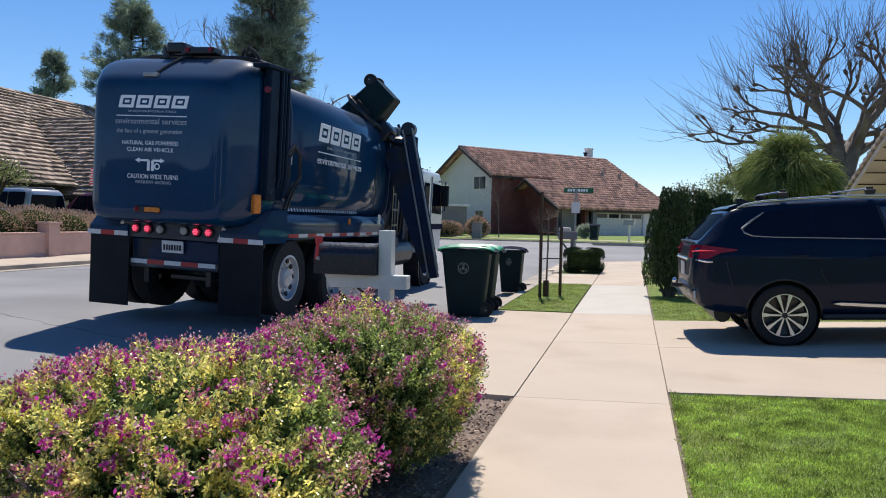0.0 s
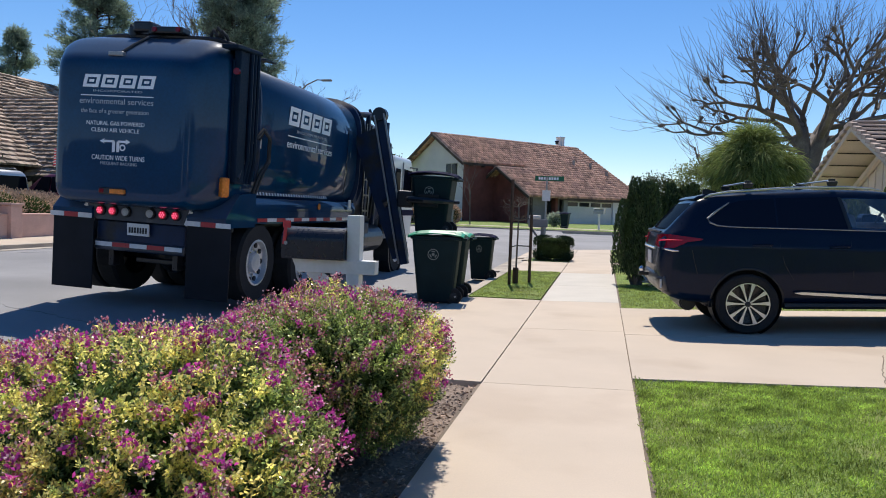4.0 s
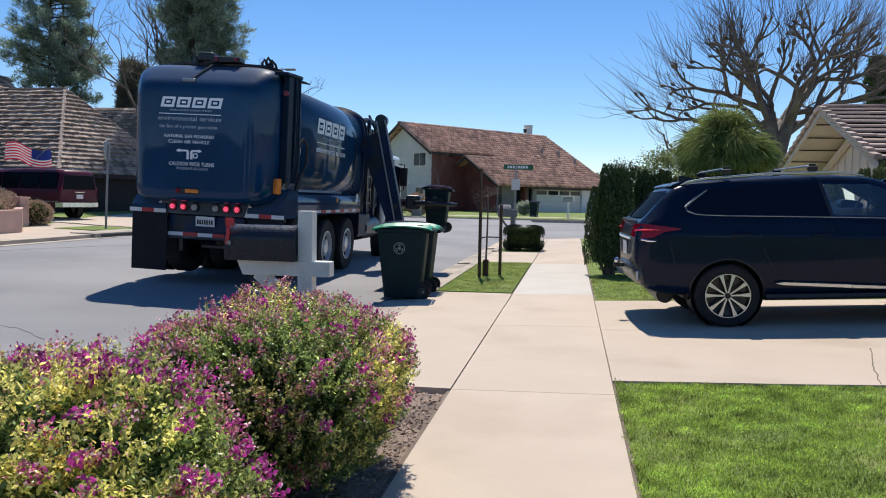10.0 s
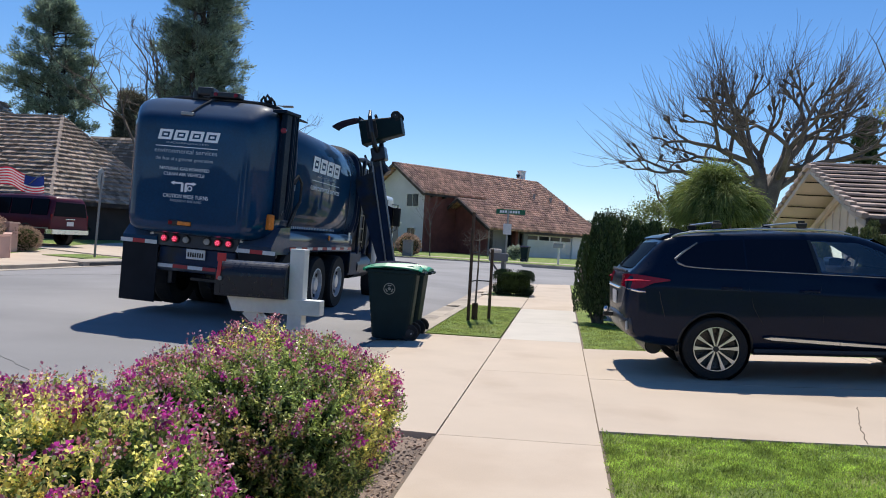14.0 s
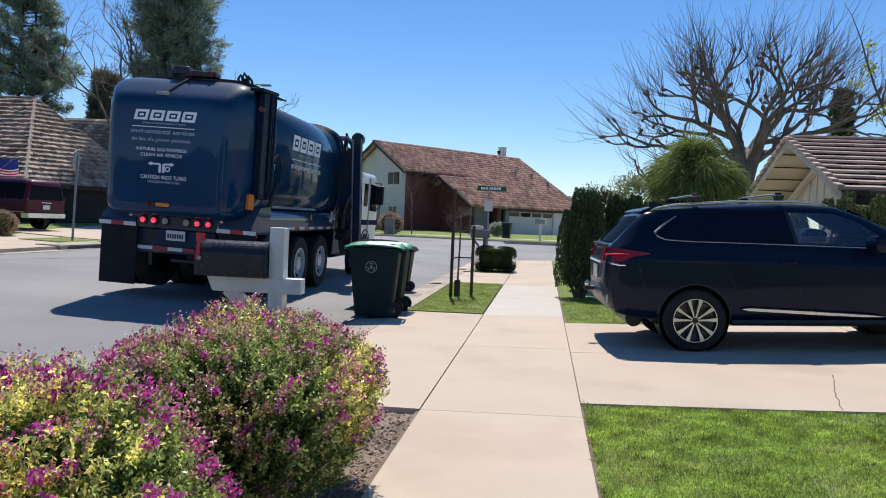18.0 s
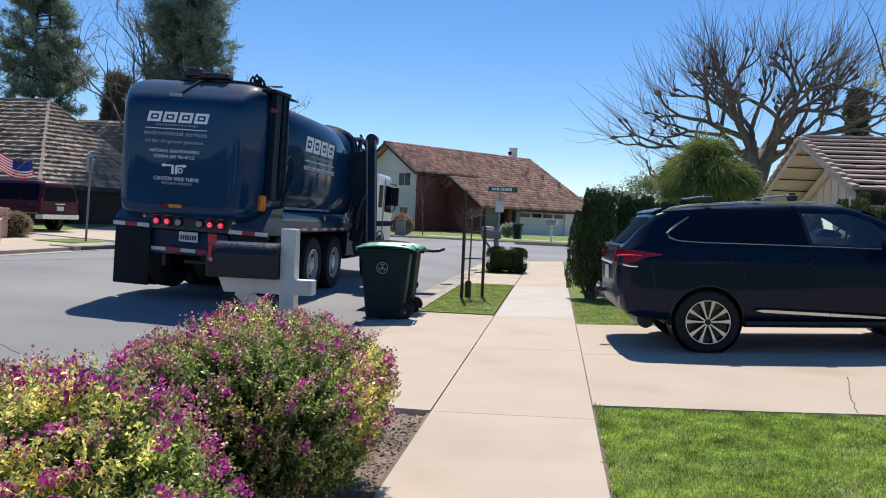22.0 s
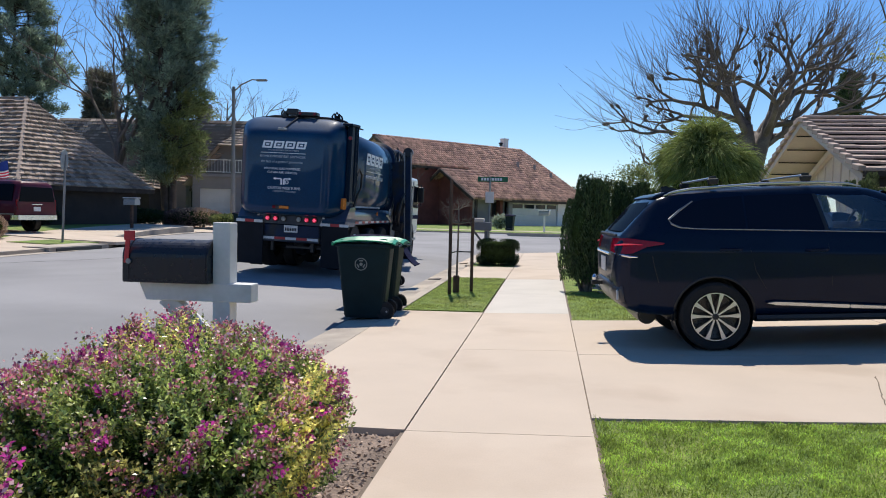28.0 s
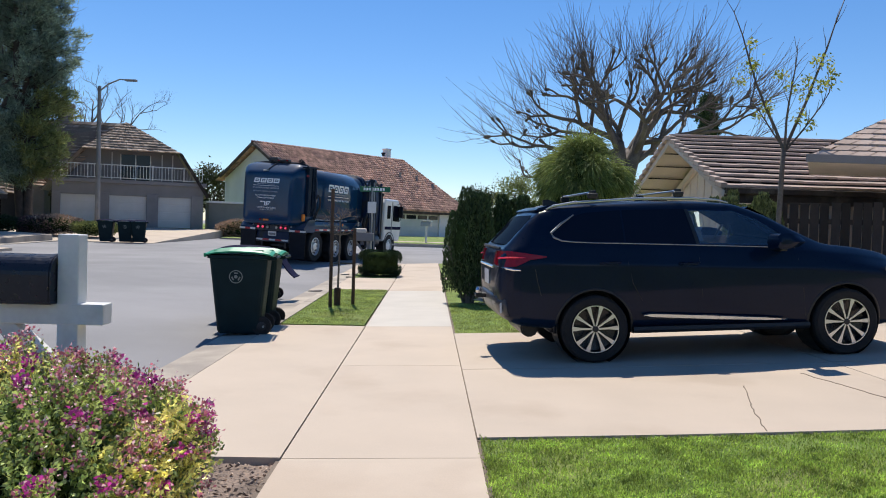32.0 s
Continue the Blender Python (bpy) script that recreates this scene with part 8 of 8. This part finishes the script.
def pollard_tree():
    """A bare pollarded tree: heavy limbs that end in knots, and long whips from each knot."""
    t = thing("pollarded_tree", "large bare pollarded tree with knotted limbs and long whips", "tree", pose(8.0, 23.0, 0.3))
    rnd = random.Random(74)
    trunk, whips = Wood(), Wood()
    trunk.limb([Vector((0, 0, -0.2)), Vector((0.02, 0, 0.5)), Vector((0.05, 0, 1.4)), Vector((0.0, 0, 2.5)), Vector((0.05, 0, 3.05))], [0.60, 0.46, 0.40, 0.40, 0.34], 12)
    trunk.part("trunk", BARK, t)

    def knot(wood, p, d, many):
        r = rnd.uniform(0.04, 0.08)
        wood.limb([p - d * r * 2.2, p - d * r * 0.7, p + d * r * 0.5, p + d * r * 1.4], [r * 0.55, r, r * 0.95, r * 0.3], 7)
        out = Vector((p.x * 0.24, p.y * 0.24, 0.75 + 0.12 * (p.z - 4.6)))
        for _ in range(many):
            way = out + Vector((rnd.gauss(0, 0.5), rnd.gauss(0, 0.5), rnd.gauss(0, 0.42)))
            w, wd = whips.curve(p, way, rnd.uniform(0.6, 2.4), 0.0105, 0.004, rnd, 0.11, 0.07, 7, 4)
            if rnd.random() < 0.6:
                whips.curve(w[2], wd + Vector((rnd.gauss(0, .4), rnd.gauss(0, .4), 0.2)), rnd.uniform(0.4, 1.0), 0.009, 0.004, rnd, 0.10, 0.05, 3, 4)

    def grow(wood, p, d, length, r, level):
        """A limb that forks outwards and ends in knots."""
        pts, way = wood.curve(p, d, length, r, r * 0.74, rnd, 0.13, 0.015, 5, 8)
        if level == 0:
            knot(wood, pts[-1], way, rnd.randint(4, 7))
            return
        if rnd.random() < 0.55:
            e, ed = wood.curve(pts[3], way + Vector((rnd.gauss(0, 0.7), rnd.gauss(0, 0.7), 0.3)), rnd.uniform(0.25, 0.55), r * 0.45, r * 0.35, rnd, 0.1, 0.1, 3, 6)
            knot(wood, e[-1], ed, rnd.randint(2, 4))
        turn = rnd.uniform(0, math.tau)
        for k in range(2 if level > 1 or rnd.random() < 0.45 else 3):
            a = turn + k * (math.pi if level > 1 else 2.1) + rnd.gauss(0, 0.3)
            side = way.orthogonal().normalized()
            side = side * math.cos(a) + way.cross(side).normalized() * math.sin(a)
            grow(wood, pts[-1], way + side * rnd.uniform(0.42, 0.78), length * rnd.uniform(0.60, 0.90), r * 0.68, level - 1)
    # two stems fan out into heavy limbs
    for stem, fan in (((-0.30, 0.05, 1.0), ((-1.0, -0.15, -0.02), (-1.0, 0.4, 0.22), (-1.0, -0.4, 0.46), (-0.85, 0.2, 0.72), (-0.55, -0.35, 0.95), (-0.28, 0.45, 1.05), (0.05, 0.1, 1.15))),
                      ((0.26, -0.05, 1.0), ((-0.10, -0.25, 1.15), (0.30, -0.5, 1.05), (0.55, 0.3, 0.95), (0.90, -0.15, 0.70), (1.0, 0.5, 0.40), (1.0, -0.45, 0.14), (0.2, 0.9, 0.5), (0.0, -0.9, 0.6)))):
        wood = Wood()
        base, up = wood.curve((0.05, 0, 2.75), stem, 1.75, 0.30, 0.20, rnd, 0.05, 0.05, 4, 10)
        tagged_part("stem", raw_mesh("stem", wood.verts, wood.faces, BARK, True), t, "thick forked stem")
        for k, way in enumerate(fan):
            limb = Wood()
            way = Vector(way)
            grow(limb, base[2 + k % 3], way, 1.85 - 0.42 * way.z - (0.35 if way.z < 0.1 else 0.0), 0.105 + 0.02 * way.z, 3)
            tagged_part("limb", raw_mesh("limb", limb.verts, limb.faces, BARK, True), t, "knotted heavy limb")
    tagged_part("whip_growth", raw_mesh("whip_growth", whips.verts, whips.faces, BARK, True), t, "long thin bare whips", "stuff")


pollard_tree()


def needle_tree(name, label, at, low, top, reach, tufts, per, length, width, seed, material, stems=3, flat=0.0, shape=None, light=0, gap=0.5):
    """A conifer: stems, boughs, and tufts of needles on the boughs with gaps between them."""
    t = thing(name, label, "tree", pose(*at))
    rng, rnd = np.random.default_rng(seed), random.Random(seed)
    trunk, boughs = Wood(), Wood()
    lean = []
    for s in range(stems):
        a = 2 * math.pi * s / stems + 0.6
        o = Vector((math.cos(a), math.sin(a), 0)) * (0.35 if stems > 1 else 0)
        pts, _ = trunk.curve(o * 0.5 + Vector((0, 0, -0.3)), o * 0.10 + Vector((0, 0, 1)), top - 0.6, 0.24 if stems > 1 else 0.32, 0.05, rnd, 0.025, 0.1, 9, 8)
        lean.append(pts)
    trunk.part("trunk", DARK_BARK, t)
    shape = shape or (lambda h: min(1.0, 0.35 + 1.6 * h, 1.9 * (1.02 - h) ** 0.75))
    spots, ways = [], []
    n_boughs = tufts // 9
    for _ in range(n_boughs):
        h = rnd.random() ** 0.9
        z = low + h * (top - low)
        r = reach * shape(h) * rnd.uniform(0.55, 1.08)
        a = rnd.uniform(0, 6.283)
        pts = rnd.choice(lean)
        root = pts[min(int((z / (top - 0.6)) * 9), 8)]
        root = Vector((root.x, root.y, min(z - 0.25 * r, top - 0.7)))
        end = Vector((r * math.cos(a), r * math.sin(a), z))
        mid = root.lerp(end, 0.55) + Vector((0, 0, -0.06 * r))
        boughs.limb([root, mid, end], [0.05, 0.03, 0.012], 4)
        for j in range(9):
            f = rnd.uniform(gap, 1.05)
            q = root.lerp(end, f) + Vector((rnd.gauss(0, 0.22), rnd.gauss(0, 0.22), rnd.gauss(0, 0.16)))
            spots.append(q)
            ways.append(Vector((math.cos(a), math.sin(a), 0.9 - flat)))
    boughs.part("boughs", DARK_BARK, t)
    spots, ways = np.array(spots), np.array(ways)
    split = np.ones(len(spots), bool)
    # the low +x side gets a sunlit yellow-green tone in its colour
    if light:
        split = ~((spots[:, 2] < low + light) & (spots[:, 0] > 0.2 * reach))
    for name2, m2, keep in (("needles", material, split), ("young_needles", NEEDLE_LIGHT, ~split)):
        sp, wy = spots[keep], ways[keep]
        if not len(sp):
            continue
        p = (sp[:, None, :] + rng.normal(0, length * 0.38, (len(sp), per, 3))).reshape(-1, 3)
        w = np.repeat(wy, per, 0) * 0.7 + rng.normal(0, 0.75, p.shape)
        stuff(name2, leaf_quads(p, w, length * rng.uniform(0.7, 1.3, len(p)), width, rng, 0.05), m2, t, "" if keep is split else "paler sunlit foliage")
    return t


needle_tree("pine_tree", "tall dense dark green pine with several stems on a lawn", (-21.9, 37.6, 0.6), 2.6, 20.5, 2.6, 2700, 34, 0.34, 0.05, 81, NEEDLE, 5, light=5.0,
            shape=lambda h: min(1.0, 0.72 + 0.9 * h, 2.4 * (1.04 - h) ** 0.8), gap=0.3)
needle_tree("pine_tree", "open-crowned pine behind the shake-roofed house", (-37.3, 44.5, 0.6), 4.5, 17.2, 3.4, 1500, 32, 0.36, 0.06, 82, NEEDLE, 2, gap=0.45, shape=lambda h: min(0.75 + 0.5 * h, 1.0, 0.25 + 1.5 * (1.02 - h) ** 0.8))
needle_tree("pine_tree", "slim pine top far behind the shake-roofed house", (-47.0, 47.0, 0.6), 8.5, 14.2, 1.5, 420, 30, 0.40, 0.06, 83, NEEDLE, 1, gap=0.4)
needle_tree("conifer_tree", "dark conical conifer behind the roofs", (-33.0, 48.0, 0.6), 4.0, 10.9, 2.3, 1000, 30, 0.32, 0.06, 84, NEEDLE_DULL, 1, shape=lambda h: 1.05 - 0.85 * h)
needle_tree("cypress_tree", "narrow dark columnar cypress behind the gable house", (27, 66, 0.4), 0.5, 14.2, 0.72, 1500, 30, 0.22, 0.09, 85, JUNIPER, 1, shape=lambda h: min(1.0, 0.6 + 2 * h, 3.2 * (1.03 - h) ** 0.6), gap=0.6)


def bare_tree(label, at, height, radius, depth, seed, spread=0.6, way=(0, 0, 1), first=0.30, material=BARK, keep=0.70, stems=1):
    t = thing("bare_tree", label, "tree", pose(*at))
    rnd = random.Random(seed)
    trunk, limbs = Wood(), Wood()
    for s in range(stems):
        a = 2.1 * s
        tilt = Vector(way) + (Vector((0.16 * math.cos(a), 0.16 * math.sin(a), 0)) if stems > 1 else Vector((0, 0, 0)))
        pts, d = trunk.curve((0.1 * s, 0, -0.2), tilt, height * first, radius, radius * 0.7, rnd, 0.05, 0.02, 5, 8)
        for k in range(4):
            side = Vector((rnd.gauss(0, 1), rnd.gauss(0, 1), 0.2)).normalized()
            branch_out(limbs, rnd, pts[-1 - (k % 2)], d + side * spread * 0.8, height * 0.30, radius * 0.55, depth, spread, 0.07, keep)
    trunk.part("trunk", material, t)
    limbs.part("limbs", material, t)
    return t


bare_tree("tall bare twisting tree between shake roofs", (-25.0, 36.0, 0.6), 13.5, 0.22, 4, 91, 0.85, stems=2, first=0.36)
bare_tree("bare spreading tree behind the balcony house", (-27.0, 59.5, 0.7), 13.0, 0.28, 5, 92, 0.8, first=0.40, keep=0.66)


def young_sapling():
    """A thin stem with a small tangled crown of fine drooping twigs."""
    t = thing("bare_tree", "young bare sapling with fine grey twigs, tied to stakes", "tree", pose(-0.71, 8.44, 0.0))
    rnd = random.Random(93)
    trunk, limbs = Wood(), Wood()
    pts, d = trunk.curve((0, 0, -0.1), (0, 0, 1), 1.60, 0.022, 0.014, rnd, 0.02, 0.02, 6, 8)
    for k in range(20):
        a = 2.4 * k + rnd.uniform(-0.4, 0.4)
        side = Vector((math.cos(a), math.sin(a), rnd.uniform(-0.1, 0.9)))
        branch_out(limbs, rnd, pts[-1 - (k % 2)], side, rnd.uniform(0.11, 0.20), 0.0065, 3, 0.9, 0.02, 0.76)
    trunk.part("trunk", TWIG, t)
    limbs.part("limbs", TWIG, t)
    part("trunk_guard", lathe([(0.055, 0.0), (0.058, 0.30), (0.05, 0.32)], sides=10), STAKE, t, "brown guard round the stem")


young_sapling()
bare_tree("thin bare tree before the white gable", (-8.6, 47.5, 0.4), 4.6, 0.05, 3, 96, 0.45, first=0.4)


def far_tree(label, at, radii, trunk_h, count, leaf, seed, material=FAR_LEAF):
    """A broad tree: trunk, limbs and a crown of leaf clumps with gaps."""
    t = thing("far_tree", label, "tree", pose(*at))
    rng, rnd = np.random.default_rng(seed), random.Random(seed)
    wood = Wood()
    pts, d = wood.curve((0, 0, -0.3), (0, 0, 1), trunk_h + radii[2] * 0.6, 0.2, 0.12, rnd, 0.04, 0.05, 4, 7)
    wood.part("trunk", DARK_BARK, t)
    limbs, tips = Wood(), []
    for _ in range(6):
        a = rnd.uniform(0, 6.28)
        branch_out(limbs, rnd, pts[-2], Vector((math.cos(a), math.sin(a), 0.8)), radii[0] * 0.55, 0.1, 2, 0.6, 0.06, 0.7, tips)
    limbs.part("limbs", DARK_BARK, t)
    clumps = sphere_dirs(42, rng) * rng.uniform(0.45, 1.0, (42, 1)) * np.array(radii) * 0.85 + np.array([0, 0, trunk_h + radii[2]])
    pick = clumps[rng.integers(0, 42, count)]
    p = pick + rng.normal(0, 0.17, (count, 3)) * np.array(radii)
    stuff("crown", leaf_quads(p, rng.normal(0, 1, (count, 3)), leaf * rng.uniform(0.6, 1.4, count), leaf * 0.55, rng, 0.1), material, t)
    return t


far_tree("far dark round tree beyond the street", (-22.5, 74, 0.7), (3.0, 2.5, 2.6), 1.2, 4200, 0.3, 101)
far_tree("far dull green tree beyond the street", (-18.0, 80, 0.7), (3.2, 2.5, 2.9), 1.0, 4200, 0.3, 102)
far_tree("far grey-green tree beyond the tile-roofed house", (-13.5, 82, 0.7), (3.4, 2.5, 2.6), 0.8, 3600, 0.3, 103)
far_tree("distant rounded dull green tree", (6.8, 88, 0.5), (2.6, 2, 2.3), 1.6, 3200, 0.28, 104)
far_tree("pale olive-green distant tree", (11.5, 86, 0.5), (3.2, 2.5, 2.8), 2.3, 3800, 0.26, 105, NEEDLE_LIGHT)
far_tree("distant dark tree beyond the junction", (3.2, 92, 0.5), (2.2, 2, 1.9), 1.2, 2600, 0.3, 106)
far_tree("small olive-leaved tree before the shake-roofed house", (-21.5, 15.8, 0.3), (1.7, 1.4, 0.7), 1.9, 3800, 0.09, 107, NEEDLE_LIGHT)

# planting round the opposite houses
for k, (x, y, r) in enumerate(((-16.5, 4.2, 0.72), (-16.5, 6.0, 0.70), (-16.5, 7.7, 0.73), (-16.5, 9.3, 0.70), (-16.5, 10.9, 0.73), (-16.5, 12.4, 0.70), (-16.6, 13.8, 0.66), (-17.5, 15.2, 0.62), (-18.3, 16.6, 0.62))):
    leaf_mass("blossom_shrub", "tan-pink flowering shrub behind the garden wall", "shrub", (x, y, 0.2), (0.72, 1.0, r), DRY_BUSH, 3600, 0.07, 110 + k, (0, 0, 0.4), group="shrubs behind the garden wall", stems=False)
leaf_mass("blossom_shrub", "tan-pink flowering shrub spilling past the wall's pier", "shrub", (-17.9, 17.9, 0.25), (0.55, 0.7, 0.42), DRY_BUSH, 3000, 0.07, 127, (0, 0, 0.2), stems=False)
for k, (x, y, rx, ry, rz, m, label) in enumerate((
        (-12.2, 45.9, 1.2, 0.8, 0.50, DRY_BUSH, "orange-tan bush before the white house"), (-9.9, 46.2, 0.8, 0.7, 0.65, DRY_BUSH, "orange-tan bush by a low pier"),
        (-19.5, 36.2, 1.6, 0.9, 0.45, DRY_BUSH, "dark reddish low shrub under the pine"), (-22.5, 35.2, 1.6, 1.0, 0.4, HEDGE, "dark low shrub under the pine"),
        (-17.0, 35.6, 1.2, 0.7, 0.3, NEEDLE_LIGHT, "low light-green shrub beside the driveway"), (-26.5, 30.0, 1.4, 0.9, 0.55, HEDGE, "dark shrub before the shake-roofed house"),
        (-24.0, 28.0, 1.2, 0.9, 0.5, HEDGE, "dark shrub in the shade of the house"), (-13.6, 66.0, 2.2, 1.6, 1.6, FAR_LEAF, "dull green shrub on the far bank"))):
    leaf_mass("shrub", label, "shrub", (x, y, far_z(x, y) + 0.05 if x > -13 else 0.45), (rx, ry, rz), m, 2600, 0.13, 120 + k, (0, 0, 0.4), stems=False)
leaf_mass("shrub", "low plum-brown shrub in the shade of the pine", "shrub", (-20.3, 36.0, 0.45), (1.0, 0.9, 0.42), PLUM_LEAF, 2600, 0.12, 131, (0, 0, 0.3), stems=False)
leaf_mass("fountain_plant", "pale grey-green arching plant by the entrance", "plant", (-2.6, 50.4, 0.62), (0.42, 0.4, 0.32), PALE_LEAF, 600, 0.28, 140, (0, 0, 0.2), stems=False)


# ---- what moves ----
TRUCK_ROWS = [(0, -4.80, 2.48, 0), (4.6, -4.80, 2.48, 0), (5.1, -4.805, 2.52, 0), (5.5, -4.81, 2.61, 0), (6, -4.805, 2.865, 0), (6.5, -4.79, 3.315, 0), (7, -4.785, 4.01, 0.1), (7.5, -4.775, 4.72, 0.4),
              (8, -4.77, 5.14, 0.65), (8.5, -4.765, 5.305, 0.8), (9, -4.76, 5.355, 1.2), (9.6, -4.758, 5.365, 1.3), (17, -4.755, 5.375, 1.0), (20, -4.745, 5.385, 0.4), (22.5, -4.73, 5.375, 0.0), (23.4, -4.715, 5.37, -0.6), (24, -4.71, 5.41, -1.0), (24.5, -4.715, 5.53, -1.0),
              (25, -4.72, 5.815, -0.7), (25.5, -4.70, 6.30, -0.3), (26.0, -4.69, 7.0, -0.2), (26.5, -4.675, 7.92, -0.1), (27, -4.665, 8.93, -0.1), (27.5, -4.66, 9.95, -0.1), (28, -4.655, 10.88, 0.0), (28.5, -4.635, 11.78, 0.1), (29, -4.62, 12.77, 0.1),
              (29.5, -4.60, 13.88, -0.1), (30, -4.59, 15.19, -0.6), (30.5, -4.63, 16.66, -2.5), (31, -4.67, 18.18, -6.2), (31.5, -4.63, 19.68, -12.4), (32, -4.45, 20.95, -18.6)]


def truck_at(t):
    ts = [r[0] for r in TRUCK_ROWS]
    x, y, h = (float(np.interp(t, ts, [r[k] for r in TRUCK_ROWS])) for k in (1, 2, 3))
    return pose(x, y, road_z(x, y), 0, 2.1, h)


LIFT_Y = 4.46
# seconds, then the cart's middle across and up in the truck's space, and its tilt
CART_C = [(0, 0.82, 3.46, -137), (1, 0.78, 3.44, -140), (1.8, 0.86, 3.50, -136), (2.2, 1.32, 3.68, -120), (2.6, 1.66, 3.73, -95), (3, 2.28, 3.59, -48), (3.4, 2.47, 2.91, -3), (3.8, 2.62, 2, 0), (4.2, 2.80, 1.1, 0), (4.6, 2.90, 0.5, 0)]
CART_D = [(9.15, 3.14, 0.5, 0), (9.5, 3.10, 0.62, 0), (9.8, 2.98, 1.05, 0), (10.2, 2.78, 1.62, 0), (10.6, 2.46, 2.2, -8), (11, 2.41, 2.8, -35), (11.4, 2.44, 3.42, -66), (11.8, 2.08, 3.78, -84), (12.0, 1.74, 3.88, -95), (12.25, 1.32, 3.82, -122), (12.6, 1.14, 3.73, -136), (13, 1.66, 3.79, -100), (13.4, 0.96, 3.76, -137), (13.9, 1.44, 3.78, -112), (14.4, 2.09, 3.65, -74), (15, 2.48, 3.15, -28), (15.5, 2.57, 2.42, -2), (15.8, 2.64, 1.86, 0), (16.2, 2.84, 1.02, 0), (16.6, 3.04, 0.56, 0), (16.9, 3.08, 0.5, 0), (17.3, 3.00, 0.5, 0), (18, 2.72, 0.5, 0), (19.2, 2.58, 0.5, 0), (19.7, 2.57, 0.58, 12), (20.2, 2.56, 0.72, 32), (20.8, 2.56, 0.62, 18), (21.5, 2.58, 0.5, 0)]
LID_C = [(0, 105), (1.8, 80), (2.2, 50), (2.6, 24), (3.0, 10), (3.4, 6), (3.8, 2), (4.2, 0)]
LID_D = [(0, 0), (10.8, 0), (11.3, 4), (12.0, 8), (12.35, 70), (12.7, 92), (13.1, 62), (13.5, 105), (14.0, 85), (14.5, 40), (15.1, 6), (15.5, 0), (18.9, 0), (19.2, 50), (19.5, 118), (19.75, 165), (20.0, 205), (20.5, 187), (21.0, 184), (21.8, 182), (23.2, 188), (23.8, 225), (24.2, 236), (32, 236)]


def cart_local(x, z, tilt):
    return pose(x, LIFT_Y, z, 0, tilt, 0) @ pose(0, 0, -0.52)


def motions():
    walk(truck, [(t, truck_at(t)) for t in sorted({r[0] for r in TRUCK_ROWS})])
    fine = [round(k * 0.12, 2) for k in range(267)] + [32.0]
    fine = [t for t in fine if t in (0.0, 32.0) or 4.4 < t < 9.8 or t > 23.2]
    for w in truck_wheels:
        at = w.matrix_basis.translation.copy()
        y0 = truck_at(0).translation.y
        walk(w, [(t, pose(*at, math.degrees(-(truck_at(t).translation.y - y0) / 0.525), 0, 0)) for t in fine])
    # mast: leaning out to reach, in when driving
    out, rest = -13.5, -3.0
    walk(truck_mast, [(t, pose(1.60, LIFT_Y, 3.10, 0, a, 0)) for t, a in ((0, out), (4.7, out), (5.4, rest), (8.3, rest), (9.1, out), (16.8, out), (17.6, rest), (19.0, rest), (19.5, out), (21.2, out), (22.2, rest), (32, rest))])
    grips = []

    def hold(row):
        t, x, z, a = row
        return t, pose(x, LIFT_Y, z, 0, a, 0) @ pose(-0.52, 0, 0.08)
    grips += [hold(r) for r in CART_C]
    grips += [(5.0, pose(2.42, LIFT_Y, 0.62)), (5.5, pose(1.44, LIFT_Y, 1.08, 0, -80, 0)), (8.4, pose(1.44, LIFT_Y, 1.08, 0, -80, 0)), (8.9, pose(2.42, LIFT_Y, 0.62))]
    grips += [hold(r) for r in CART_D if r[0] < 17]
    grips += [(17.2, pose(2.42, LIFT_Y, 0.62)), (17.8, pose(1.44, LIFT_Y, 1.08, 0, -80, 0)), (18.9, pose(1.44, LIFT_Y, 1.08, 0, -80, 0)), (19.3, pose(2.54, LIFT_Y, 0.62))]
    grips += [hold(r) for r in CART_D if r[0] > 19.5] + [(22.0, pose(1.44, LIFT_Y, 1.08, 0, -80, 0)), (32.0, pose(1.44, LIFT_Y, 1.08, 0, -80, 0))]
    walk(truck_grip, grips)
    rest_c = (truck_at(4.6) @ cart_local(*CART_C[-1][1:])).translation
    stand_c = pose(rest_c.x, rest_c.y, -0.06)
    walk(cart_c, [(r[0], truck_at(r[0]) @ cart_local(*r[1:])) for r in CART_C[:-1]] + [(4.6, stand_c), (32, stand_c)])
    rest_d = (truck_at(9.15) @ cart_local(*CART_D[0][1:])).translation
    stand_d = pose(rest_d.x + 0.16, rest_d.y - 0.35, -0.06)
    back_d = (truck_at(16.9) @ cart_local(2.58, 0.50, 0)).translation
    left_d = pose(back_d.x, back_d.y, -0.06)
    walk(cart_d, [(0, stand_d), (9.15, stand_d)] + [(r[0], truck_at(r[0]) @ cart_local(*r[1:])) for r in CART_D if 9.2 < r[0] < 21.4] + [(21.5, left_d), (32, left_d)])
    hinge = lid_c.matrix_basis.translation.copy()
    walk(lid_c, [(t, pose(*hinge, 0, a, 0)) for t, a in LID_C + [(32, 0)]])
    hinge = lid_d.matrix_basis.translation.copy()
    walk(lid_d, [(t, pose(*hinge, 0, a, 0)) for t, a in LID_D])


motions()
